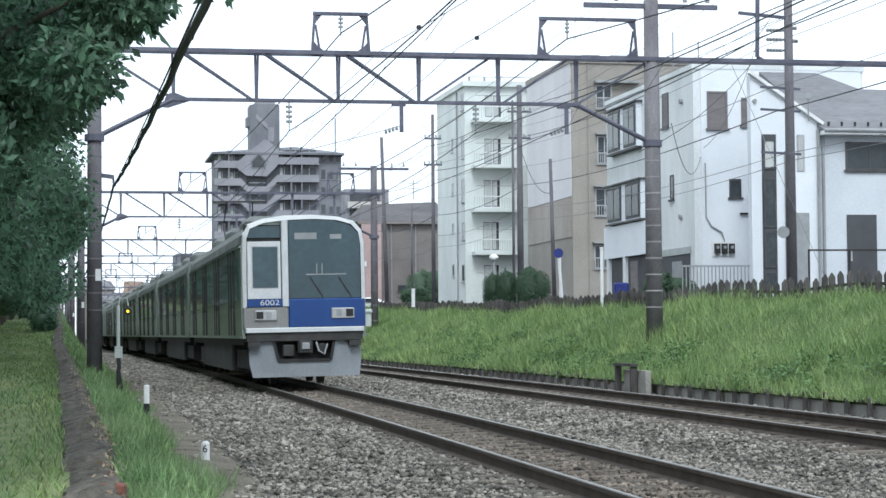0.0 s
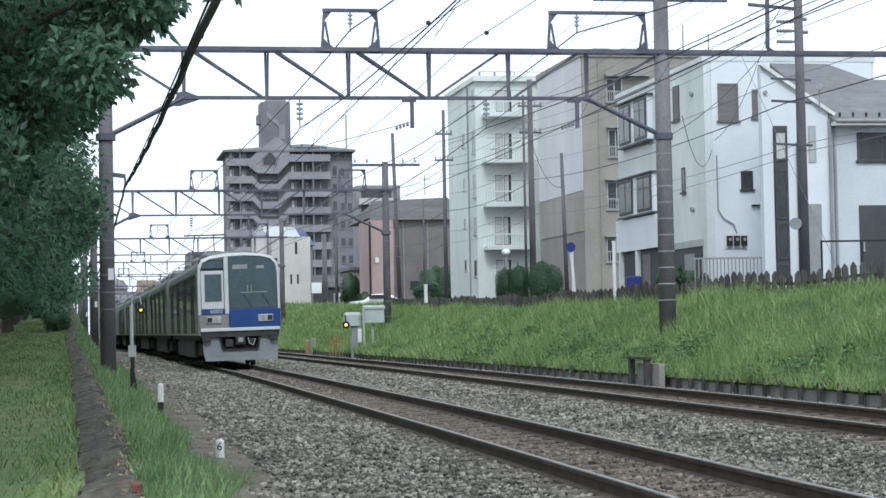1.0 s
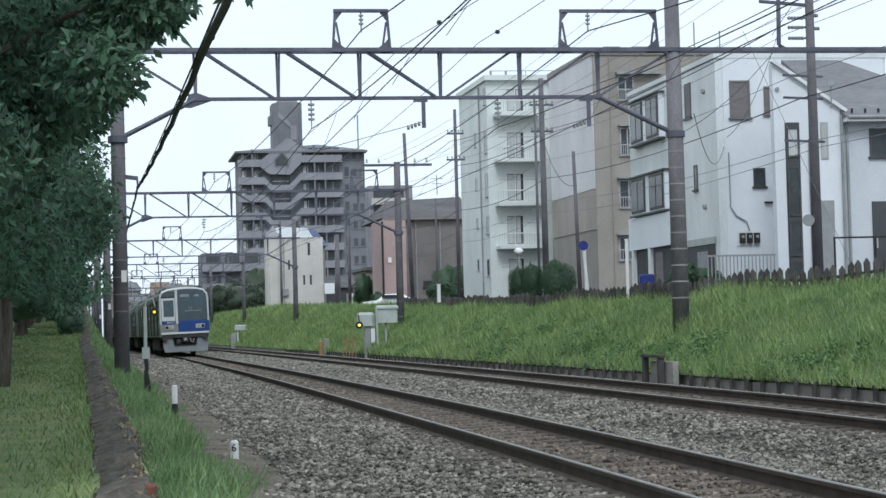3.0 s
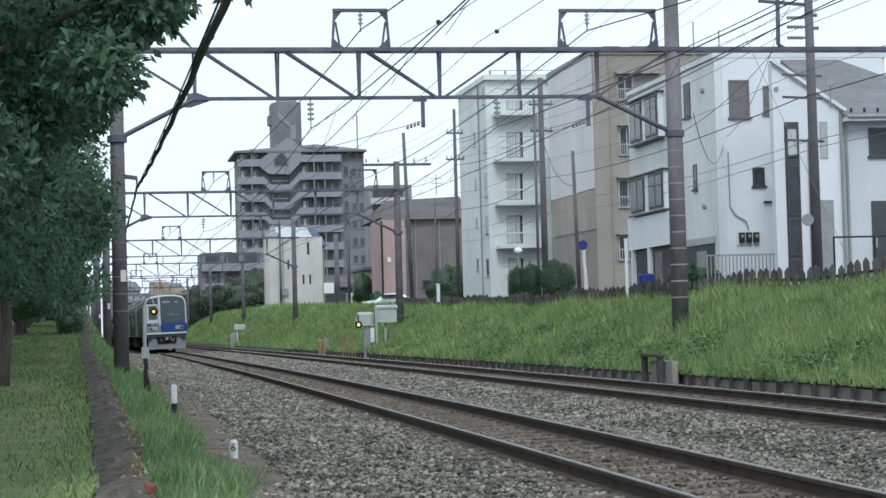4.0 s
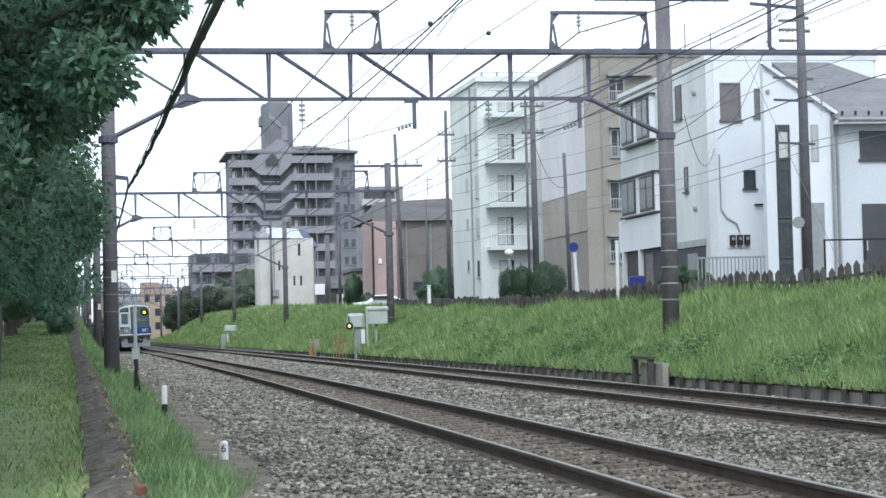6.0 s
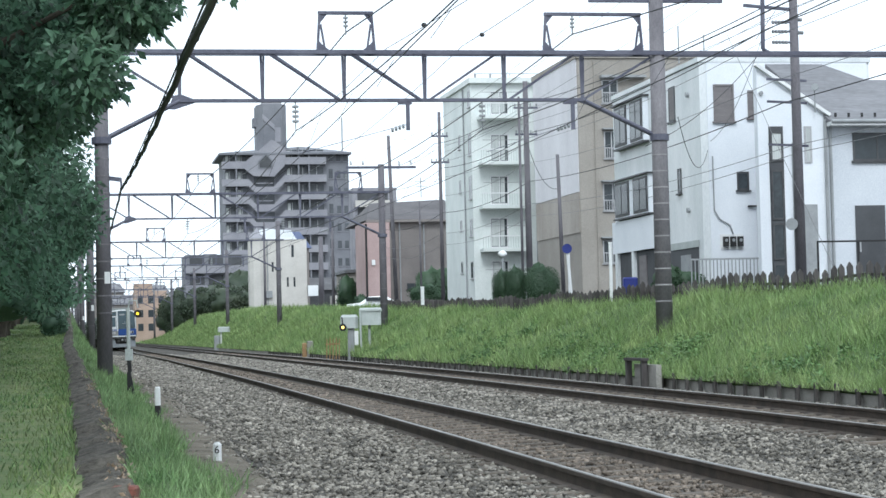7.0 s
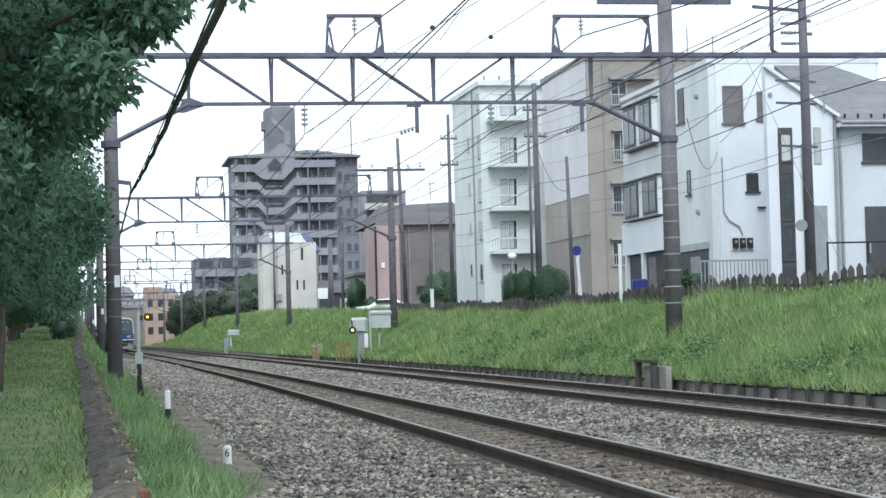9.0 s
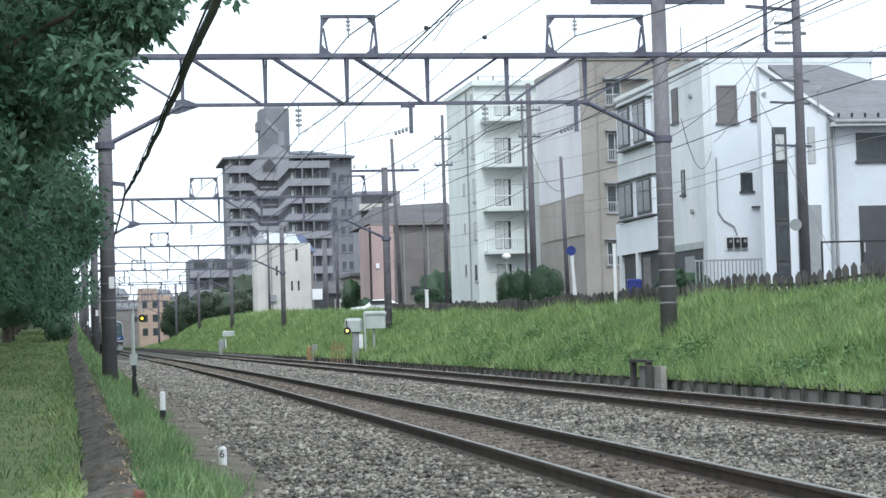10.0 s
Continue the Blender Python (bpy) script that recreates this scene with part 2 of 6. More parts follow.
# ======== mesh building ========
class Mesh:
    def __init__(self):
        self.v, self.f = [], []

    def add(self, verts, faces):
        k = len(self.v)
        self.v += [tuple(p) for p in verts]
        self.f += [tuple(i + k for i in q) for q in faces]
        return self

    def frame_box(self, o, a, b, c):
        """A box from the corner o with the edge vectors a, b, c."""
        o, a, b, c = Vector(o), Vector(a), Vector(b), Vector(c)
        if a.cross(b).dot(c) < 0:
            a, b = b, a
        p = [o, o + a, o + a + b, o + b, o + c, o + a + c, o + a + b + c, o + b + c]
        return self.add(p, [(3, 2, 1, 0), (4, 5, 6, 7), (0, 1, 5, 4), (1, 2, 6, 5), (2, 3, 7, 6), (3, 0, 4, 7)])

    def box(self, x0, x1, y0, y1, z0, z1):
        return self.frame_box((x0, y0, z0), (x1 - x0, 0, 0), (0, y1 - y0, 0), (0, 0, z1 - z0))

    def bevel_box(self, x0, x1, y0, y1, z0, z1, r):
        """A box with chamfered upright and top edges."""
        def ring(i, z):
            return [(x0 + i + r, y0 + i, z), (x1 - i - r, y0 + i, z), (x1 - i, y0 + i + r, z), (x1 - i, y1 - i - r, z),
                    (x1 - i - r, y1 - i, z), (x0 + i + r, y1 - i, z), (x0 + i, y1 - i - r, z), (x0 + i, y0 + i + r, z)]
        v = ring(0, z0) + ring(0, z1 - r) + ring(r * 0.8, z1)
        f = [tuple(range(7, -1, -1)), tuple(range(16, 24))]
        for k in (0, 8):
            f += [(k + i, k + (i + 1) % 8, k + 8 + (i + 1) % 8, k + 8 + i) for i in range(8)]
        return self.add(v, f)

    def tube(self, p, q, r, n=8, r2=None):
        p, q = Vector(p), Vector(q)
        d = (q - p).normalized()
        a = d.orthogonal().normalized()
        b = d.cross(a)
        r2 = r if r2 is None else r2
        v = [p + (a * math.cos(i * math.tau / n) + b * math.sin(i * math.tau / n)) * r for i in range(n)]
        v += [q + (a * math.cos(i * math.tau / n) + b * math.sin(i * math.tau / n)) * r2 for i in range(n)]
        f = [(i, (i + 1) % n, n + (i + 1) % n, n + i) for i in range(n)]
        return self.add(v, f + [tuple(range(n - 1, -1, -1)), tuple(range(n, 2 * n))])

    def bar(self, p, q, w, h):
        """A square bar from p to q, w wide and h high."""
        p, q = Vector(p), Vector(q)
        d = (q - p).normalized()
        side = d.cross(Vector((0, 0, 1)))
        side = side.normalized() if side.length > 1e-3 else Vector((1, 0, 0))
        up = side.cross(d)
        return self.frame_box(p - side * w / 2 - up * h / 2, side * w, q - p, up * h)

    def sweep(self, rows, closed=False):
        """A sheet or a closed profile through rows of points."""
        n = len(rows[0])
        v = [p for r in rows for p in r]
        f = []
        for i in range(len(rows) - 1):
            for j in range(n if closed else n - 1):
                k = (j + 1) % n
                f.append((i * n + j, i * n + k, (i + 1) * n + k, (i + 1) * n + j))
        if closed:
            f += [tuple(range(n - 1, -1, -1)), tuple(range((len(rows) - 1) * n, len(rows) * n))]
        return self.add(v, f)

    def wire(self, pts, r, n=5):
        pts = [Vector(p) for p in pts]
        rows = []
        for i, p in enumerate(pts):
            d = (pts[min(i + 1, len(pts) - 1)] - pts[max(i - 1, 0)]).normalized()
            a = d.cross(Vector((0, 0, 1))).normalized() if abs(d.z) < 0.99 else Vector((1, 0, 0))
            b = a.cross(d)
            rows.append([p + (a * math.cos(k * math.tau / n) + b * math.sin(k * math.tau / n)) * r for k in range(n)])
        return self.sweep(rows, True)

    def disc(self, c, axis, r, depth, n=14):
        axis = Vector(axis).normalized()
        return self.tube(Vector(c) - axis * depth / 2, Vector(c) + axis * depth / 2, r, n)


ROOT = {}


def thing(name, at, label="", category="", group="", kind=""):
    ob = new(name)
    ob.location, ob.empty_display_size = at, 0.2
    ROOT[ob] = Vector(at)
    return tagged(ob, label, category, group, kind)


def make_data(name, m, material, origin=(0, 0, 0), smooth=False):
    me = bpy.data.meshes.new(name)
    o = Vector(origin)
    me.from_pydata([Vector(p) - o for p in m.v], [], m.f)
    for x in (material if isinstance(material, list) else [material]):
        me.materials.append(x)
    if smooth:
        me.polygons.foreach_set("use_smooth", [True] * len(me.polygons))
    me.update()
    return me


def part(name, m, material, parent, label="", smooth=False):
    o = ROOT[parent]
    ob = new(name, make_data(name, m, material, o, smooth))
    ob.parent = parent
    ROOT[ob] = o
    if label:
        ob["label"] = label
    return ob


def solid(name, m, material, label="", category="", group="", kind="", smooth=False, at=None):
    """A top-level thing that is one mesh; its origin lies at its base."""
    if at is None:
        a = np.array([tuple(p) for p in m.v])
        at = ((a[:, 0].min() + a[:, 0].max()) / 2, (a[:, 1].min() + a[:, 1].max()) / 2, a[:, 2].min())
        if kind in ("structure", "stuff"):
            at = (0, 0, 0)
    ob = new(name, make_data(name, m, material, at, smooth))
    ob.location = at
    ROOT[ob] = Vector(at)
    return tagged(ob, label, category, group, kind)


def raw(name, verts, faces, material, label="", category="", kind="stuff"):
    """A large mesh from arrays: faces all of one size."""
    me = bpy.data.meshes.new(name)
    n, k = faces.shape
    me.vertices.add(len(verts))
    me.vertices.foreach_set("co", verts.astype(np.float32).ravel())
    me.loops.add(n * k)
    me.loops.foreach_set("vertex_index", faces.astype(np.int32).ravel())
    me.polygons.add(n)
    me.polygons.foreach_set("loop_start", np.arange(n, dtype=np.int32) * k)
    me.polygons.foreach_set("loop_total", np.full(n, k, dtype=np.int32))
    me.materials.append(material)
    me.update(calc_edges=True)
    ob = new(name, me)
    return tagged(ob, label, category, "", kind)


# ======== plan of the line ========
def centre_x(y):
    """The near track's centre line."""
    c = min(1, max(0, (y - 90) / 45))
    return 4.793 - 0.3 * c * c * (3 - 2 * c) - 0.181 * y - 0.35 * math.exp(-(max(y, 6) - 10) / 12) + 0.13 * math.exp(-((y - 56) / 22) ** 2) - (4e-5 * (y - 90) ** 2 if y > 90 else 0)


def heading(y):
    s = (centre_x(y + 0.5) - centre_x(y - 0.5))
    return math.atan(s)


def at(off, y, z=0.0):
    """A place off metres to the right of the near track's centre."""
    a = heading(y)
    return Vector((centre_x(y) + off * math.cos(a), y - off * math.sin(a), z))


def rise(y):
    """How far the lane and its boundary climb above the track."""
    return 0.011 * max(0, y - 14) + 0.014 * max(0, y - 60)


def swing(y):
    """How far the boundary swings away from the track."""
    return 0.014 * (min(max(y, 20), 72) - 20)


def lane(off, y, z=0.0):
    """The same for the boundary and the lane, which run straight and climb."""
    k = min(1.0, max(0.0, (-3.7 - off) / 0.5))
    return at(off + 0.345 * math.exp(-(max(y, 6) - 10) / 12) - k * swing(y), y, z + rise(y) * k)


def along(y):
    a = heading(y)
    return Vector((math.sin(a), math.cos(a), 0))


def across(y):
    a = heading(y)
    return Vector((math.cos(a), -math.sin(a), 0))


def stations(y0, y1, step):
    n = max(2, int(math.ceil((y1 - y0) / step)) + 1)
    return [y0 + (y1 - y0) * i / (n - 1) for i in range(n)]


FAR = 4.65
GAUGE = 1.067


def cant(y):
    return 0.018 + 0.03 * min(1, max(0, (y - 14) / 14))


def bed_height(off, y):
    """The height of the ballast: shoulders, between the rails, between the tracks."""
    pts = [(-3.7, -0.12), (-2.6, -0.14), (-1.5, -0.20), (-1.2, -0.17), (0.6, -0.13), (1.3, -0.15), (2.3, -0.28), (3.2, -0.2), (4.0, -0.17), (5.3, -0.13), (6.0, -0.2), (7.5, -0.22)]
    return float(np.interp(off, [p[0] for p in pts], [p[1] for p in pts]))


# ======== ground ========
def strip(offs_z, ys, f=None, place=at):
    m = Mesh()
    rows = []
    for y in ys:
        rows.append([place(o, y, z + (f(o, y) if f else 0)) for o, z in offs_z])
    return m.sweep(rows)


def bank_top(y):
    return float(np.interp(y, [30, 45, 72, 90, 150, 175, 260], [1.85, 1.9, 1.85, 2.1, 2.95, 3.3, 3.4]))


def bank_fall(y):
    """The bank sinks and ends where the line runs out of the cutting."""
    return 1 - min(1, max(0, (y - 250) / 85)) ** 1.2


def bank_z(off, y):
    g = [(7.5, 0.06), (8.2, 0.36), (9.4, 1.0), (10.6, 1.75), (11.5, 2.1), (12.6, 2.15)]
    z = float(np.interp(off, [p[0] for p in g], [p[1] for p in g]))
    top = bank_top(y)
    k = (top - 0.2) / 1.95
    return 0.06 + (z - 0.06) * k * bank_fall(y) + 0.06 * math.sin(y * 0.7 + off) * (7.7 < off < 12)


ground = Mesh()
ground.frame_box((-3000, -400, -1.2), (6000, 0, 0), (0, 4000, 0), (0, 0, 0.6))
solid("ground", ground, M_DIRT, "bare brownish soil ground that reaches the horizon", "ground", kind="structure")
YS = stations(-40, 520, 2.0)
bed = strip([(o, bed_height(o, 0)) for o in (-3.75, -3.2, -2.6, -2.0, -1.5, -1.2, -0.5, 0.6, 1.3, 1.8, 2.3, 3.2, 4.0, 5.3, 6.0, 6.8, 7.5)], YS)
solid("ballast_bed", bed, M_BALLAST, "crushed-stone ballast bed under two tracks, darkened for the shade between stones", "railway bed", kind="structure")
path = strip([(-3.78, -0.1), (-3.3, -0.105), (-3.0, -0.12), (-2.85, -0.155)], stations(-40, 260, 1.0), lambda o, y: 0.004 * math.sin(y * 0.9 + o * 5))
solid("soil_path", path, M_DIRT, "strip of bare trodden soil beside the ballast", "path", kind="structure")
verge = strip([(-4.45, 0.0), (-4.1, 0.03), (-3.75, -0.07), (-3.5, -0.2)], stations(-40, 520, 1.5), lambda o, y: 0.02 * math.sin(y * 1.7 + o * 3), lane)
solid("verge", verge, M_SLOPE, "soil verge under wild grass beside the ballast", "verge", kind="structure")
lawn = strip([(-40, 0.3), (-20, 0.2), (-9, 0.08), (-7, 0.02), (-5.6, -0.02), (-4.74, -0.02)], stations(-40, 520, 2.0), lambda o, y: 0.03 * math.sin(y * 0.5 + o * 1.3), lane)
solid("lawn", lawn, M_LAWN, "mown green and straw-coloured grass lane under trees", "lawn", kind="structure")
bank = Mesh()
rows = []
for y in stations(-40, 520, 2.0):
    rows.append([at(7.5, y, -0.3)] + [at(o, y, bank_z(o, y)) for o in (7.5, 8.2, 8.8, 9.4, 10.0, 10.6, 11.0, 11.5, 12.2)])
bank.sweep(rows)
solid("bank", bank, M_SLOPE, "sloping grassy bank beside the railway", "bank", kind="structure")
street = Mesh()
street.sweep([[at(o, y, bank_z(12.6, y) - 0.01) for o in (12.2, 17, 40, 90)] for y in stations(-40, 520, 6.0)])
solid("street", street, M_ASPHALT, "grey asphalt street along the top of the bank", "street", kind="structure")


# ======== tracks ========
RAIL = [(-0.065, -0.153), (0.065, -0.153), (0.06, -0.14), (0.012, -0.12), (0.01, -0.045), (0.034, -0.035), (0.034, -0.006), (-0.034, -0.006), (-0.034, -0.035), (-0.01, -0.045), (-0.012, -0.12), (-0.06, -0.14)]


def track(name, centre, y0, y1, sleepers):
    t = thing(name, at(centre, 30, -0.15), "pair of steel rails with rusty sides and shiny tops on sleepers", "railway track", "tracks", "structure")
    for side in (-1, 1):
        o = centre + side * GAUGE / 2 + side * 0.034
        ys = stations(y0, y1, 3.0)
        lift = [cant(y) if side > 0 else 0.0 for y in ys]
        m = Mesh().sweep([[at(o + dx, y, dz + h) for dx, dz in RAIL] for y, h in zip(ys, lift)], True)
        r = part("rail", m, M_RAILSIDE, t)
        head = Mesh().sweep([[at(o + dx, y, dz + h) for dx, dz in ((-0.022, -0.0058), (0.022, -0.0058), (0.018, 0.0), (-0.018, 0.0))] for y, h in zip(ys, lift)], True)
        part("rail_head", head, M_RAILTOP, r, "shiny worn running surface")
    y = y0
    base = None
    for i in range(sleepers):
        y = 9 + i * 0.6
        if base is None:
            m = Mesh().bevel_box(-1.02, 1.02, -0.1, 0.1, -0.16, 0.0, 0.02)
            base = make_data("sleeper", m, M_SLEEPER)
        ob = new("sleeper", base)
        ob.parent = t
        p = at(centre, y, -0.137 + cant(y) / 2) - ROOT[t]
        ob.matrix_basis = Matrix.Translation(p) @ Matrix.Rotation(-heading(y), 4, "Z") @ Matrix.Rotation(-cant(y) / 1.1 * 0.9, 4, "Y")
    return t


track("railway_track", 0.0, -40, 500, 150)
track("railway_track", FAR, -40, 500, 150)

# ======== low retaining wall at the foot of the bank ========
wall = thing("retaining_wall", at(7.45, 50, -0.2), "low dark concrete retaining wall of posts and planks along the bank", "retaining wall", kind="structure")
for y in stations(24, 330, 6.0)[:-1]:
    m = Mesh().sweep([[at(7.48, yy, -0.3), at(7.53, yy, -0.3), at(7.53, yy, -0.01 + 0.02 * math.sin(yy)), at(7.48, yy, -0.01 + 0.02 * math.sin(yy))] for yy in stations(y, y + 5.9, 2.0)], True)
    part("plank", m, M_CONC, wall)
pm = make_data("wall_post", Mesh().bevel_box(-0.035, 0.035, -0.05, 0.05, -0.2, 0.17, 0.015), M_WOODFENCE)
for i in range(112):
    y = 24.3 + i * 0.9
    ob = new("wall_post", pm)
    ob.parent = wall
    ob.matrix_basis = Matrix.Translation(at(7.4, y, -0.06 + 0.04 * math.sin(i * 1.9)) - ROOT[wall]) @ Matrix.Rotation(-heading(y) + 0.05 * math.sin(i), 4, "Z")
for y in stations(24, 126, 6.0)[:-1]:
    part("cap_rail", Mesh().sweep([[at(7.43, yy, 0.02), at(7.54, yy, 0.02), at(7.54, yy, 0.055), at(7.43, yy, 0.055)] for yy in stations(y, y + 5.95, 2.0)], True), M_WOODFENCE, wall)
gate = thing("drain_box", at(7.3, 41, -0.2), "pale concrete drain chamber with dark posts set into the retaining wall", "drain")
for y in (41.95, 40.75):
    part("post", Mesh().frame_box(at(7.05, y, -0.25), along(y) * 0.14, across(y) * 0.12, (0, 0, 0.64)), M_WOODFENCE, gate)
part("panel", Mesh().frame_box(at(7.2, 40.2, -0.25), along(41) * 1.7, across(41) * 0.12, (0, 0, 0.56)), M_CONC, gate)
part("lintel", Mesh().frame_box(at(7.03, 40.7, 0.39), along(41) * 1.45, across(41) * 0.16, (0, 0, 0.06)), M_WOODFENCE, gate)

# ======== low wall beside the lane ========
kerb = Mesh()
random.seed(4)
rows = []
lump_h = 0.0
for i, y in enumerate(stations(-30, 260, 0.16)):
    if i % 5 == 0:
        lump_h = random.uniform(-0.035, 0.045)
    j = random.uniform(-0.035, 0.035)
    k = random.uniform(-0.03, 0.03)
    z = 0.085 + 0.03 * math.sin(y * 1.1) + lump_h + random.uniform(-0.02, 0.02)
    rows.append([lane(-4.79 + j, y, -0.4), lane(-4.78 + j, y, z - 0.07), lane(-4.70 + k, y, z - 0.04), lane(-4.6 + j, y, z - 0.01 + k * 0.5), lane(-4.5 + k, y, z + 0.02 + j * 0.6),
                 lane(-4.42 + j * 1.3, y, z + 0.02 + k * 0.6), lane(-4.38 + j * 1.3, y, z - 0.05), lane(-4.36, y, -0.4)])
kerb.sweep(rows, True)
solid("boundary_wall", kerb, M_CONCDARK, "low crumbling mossy concrete wall between the lane and the railway", "wall", kind="structure")


# ======== portals over the line ========
PORTALS = [47.4 + 47.0 * i for i in range(7)]


def portal(i, y):
    t = thing("catenary_portal", at(-4.3, y, 0.1), "grey steel truss portal on two concrete poles over both tracks", "overhead line portal", "portals over the tracks")
    o0, o1 = -4.28, (9.6 if i == 0 else 9.95)
    zt, zb = 8.02, 6.84
    top = 9.52 if i == 0 else 9.4
    arms = i < 2
    for o, zbase, ztop, r in ((o0, -0.3, 8.6 if i else 8.4, 0.19), (o1, bank_z(9.95, y + 2) - 0.5, top, 0.215 if i == 0 else 0.185)):
        # first portal's left pole and bands are darker: tree shade painted in
        part("pole", Mesh().tube(at(o, y, zbase), at(o, y, ztop), r, 16, r * 0.86), M_POLE if i == 0 and o > 0 else M_POLEDARK, t, smooth=True)
        for k in range(11 if i == 0 else 6):
            zz = 1.75 + (0.41 if i == 0 else 0.75) * k
            if zz > zbase + 0.6:
                part("band", Mesh().disc(at(o, y, zz), (0, 0, 1), r * (1 - 0.14 * (zz - zbase) / (ztop - zbase)) + 0.006, 0.035, 16), M_POLEBAND if i == 0 and o > 0 else M_POLE, t)
    end = o1 + 6.6 if i == 0 else o1 + 0.4
    for dy in (-0.17, 0.17):
        part("top_chord", Mesh().bar(at(o0 - 0.3, y, zt) + along(y) * dy, at(end, y, zt - (0.02 if i == 0 else 0)) + along(y) * dy, 0.07, 0.1), M_STEEL, t)
    part("bottom_chord", Mesh().bar(at(o0 + 1.88, y, zb), at(o1 - 1.97, y, zb), 0.12, 0.08), M_STEEL, t)
    n = 5
    xs = [o0 + 1.88 + (o1 - o0 - 3.85) * k / n for k in range(n + 1)]
    for k, o in enumerate(xs):
        part("upright", Mesh().bar(at(o - 0.01, y, zb), at(o - 0.03, y, zt), 0.05, 0.06).bar(at(o + 0.012, y, zb), at(o + 0.04, y, zt), 0.035, 0.05), M_STEEL, t)
        if k < n:
            a, b = (o, xs[k + 1])
            if k < 3:
                part("diagonal", Mesh().bar(at(a + 0.15, y - 0.14, zt), at(b - 0.1, y - 0.05, zb), 0.05, 0.06).bar(at(a + 0.15, y + 0.14, zt), at(b - 0.1, y + 0.05, zb), 0.04, 0.05), M_STEEL, t)
            else:
                part("diagonal", Mesh().bar(at(a + 0.1, y, zb), at(b - 0.15, y, zt), 0.06, 0.06), M_STEEL, t)
    part("diagonal", Mesh().bar(at(o0, y, zt), at(xs[0], y, zb), 0.06, 0.06), M_STEEL, t)
    part("diagonal", Mesh().bar(at(o1, y, zt), at(xs[-1], y, zb), 0.06, 0.06), M_STEEL, t)
    for o, x in ((o0, xs[0]), (o1, xs[-1])):
        part("knee_brace", Mesh().tube(at(o, y, 5.88), at(x, y, zb), 0.06, 8), M_STEEL, t)
        sg = 1 if o < x else -1
        f_ = 1.0 if sg > 0 else 0.5
        g = [(x + sg * f_ * a, zb + f_ * b) for a, b in ((-0.28, -0.2), (-0.12, -0.21), (0.36, -0.05), (0.36, 0.03), (0.02, 0.16), (-0.16, 0.12))]
        part("gusset", Mesh().sweep([[at(a, y + dy, b) for a, b in g] for dy in (-0.03, 0.03)], True), M_STEEL, t)
        part("clamp", Mesh().disc(at(o, y, 5.88), (0, 0, 1), 0.24, 0.16, 14), M_STEEL, t)
    # square frames above the beam
    for a, b in ((0.97, 2.39), (6.66, 9.22)) if i == 0 else ((0.35, 1.75), (7.6, 9.0)):
        fr = Mesh()
        top_a, top_b = a + 0.07, b - 0.07
        fr.bar(at(top_a - 0.04, y, zt + 0.98), at(top_b + 0.04, y, zt + 0.98), 0.09, 0.08)
        for base, tip, sg in ((a, top_a, 1), (b, top_b, -1)):
            fr.bar(at(base, y, zt), at(tip, y, zt + 0.98), 0.06, 0.06).bar(at(base + sg * 0.2, y, zt), at(tip + sg * 0.02, y, zt + 0.7), 0.04, 0.05)
            for tri in ([(base, zt + 0.03), (base + sg * 0.34, zt + 0.03), (base + sg * 0.12, zt + 0.2), (base, zt + 0.34)], [(tip, zt + 0.97), (tip + sg * 0.2, zt + 0.97), (tip + sg * 0.02, zt + 0.74)]):
                fr.sweep([[at(p[0], y + dy, p[1]) for p in tri] for dy in (-0.015, 0.015)], True)
        part("feeder_frame", fr, M_STEEL, t)
        c = (a + b) / 2 - (0.1 if i else (0.0 if a < 3 else 0.53))
        ins = Mesh().tube(at(c, y, zt + 0.98), at(c, y, zt + 0.45), 0.02, 6)
        for k in range(3):
            ins.disc(at(c, y, zt + 0.86 - 0.1 * k), (0, 0, 1), 0.06, 0.04, 10)
        part("insulator", ins, M_METERBOX, t)
    # drop posts with insulators and arms that hold the contact wire
    for c in (0.0, FAR):
        d = c + 3.18 if c < 1 else c + 2.72
        part("drop_post", Mesh().bar(at(d, y, zb), at(d, y, 6.1), 0.1, 0.1), M_STEEL, t)
        part("post_head", Mesh().frame_box(at(d - 0.24, y - 0.05, zb - 0.1), across(y) * 0.34, along(y) * 0.1, (0, 0, 0.1)), M_STEEL, t)
        arm = Mesh().tube(at(d, y, 6.25), at(c + 0.5, y, 5.55), 0.008, 6)
        part("steady_arm", arm, M_STEEL, t)
        ins = Mesh()
        for k in range(4):
            ins.disc(at(d - 0.12 - 0.09 * k, y, 6.2 - 0.03 * k), across(y), 0.06, 0.05, 10)
        part("insulator", ins, M_METERBOX, t)
        ins = Mesh().tube(at(c + 0.4, y, zb), at(c + 0.4, y, 6.1), 0.015, 6)
        for k in range(4):
            ins.disc(at(c + 0.4, y, zb - 0.15 - 0.12 * k), (0, 0, 1), 0.08, 0.05, 10)
        part("insulator", ins, M_METERBOX, t)
    # bracket that carries the cable beside the lane
    part("bracket", Mesh().bar(at(o0, y, 5.0), at(o0 + 0.46, y, 4.94), 0.06, 0.1), M_STEEL, t)
    part("hook", Mesh().bar(at(o0 + 0.44, y, 4.96), at(o0 + 0.46, y, 4.7), 0.05, 0.05), M_STEEL, t)
    part("pole_plate", Mesh().frame_box(at(o0 + 0.02, y, 2.45) - along(y) * 0.19, across(y) * 0.13, along(y) * 0.02, (0, 0, 0.28)), M_WHITEPAINT, t)
    if not arms:
        return t
    # crossarm on the taller pole
    part("crossarm", Mesh().bar(at(o1 - 1.75, y, top - 0.15), at(o1 + 1.75, y, top - 0.15), 0.1, 0.12), M_STEEL, t)
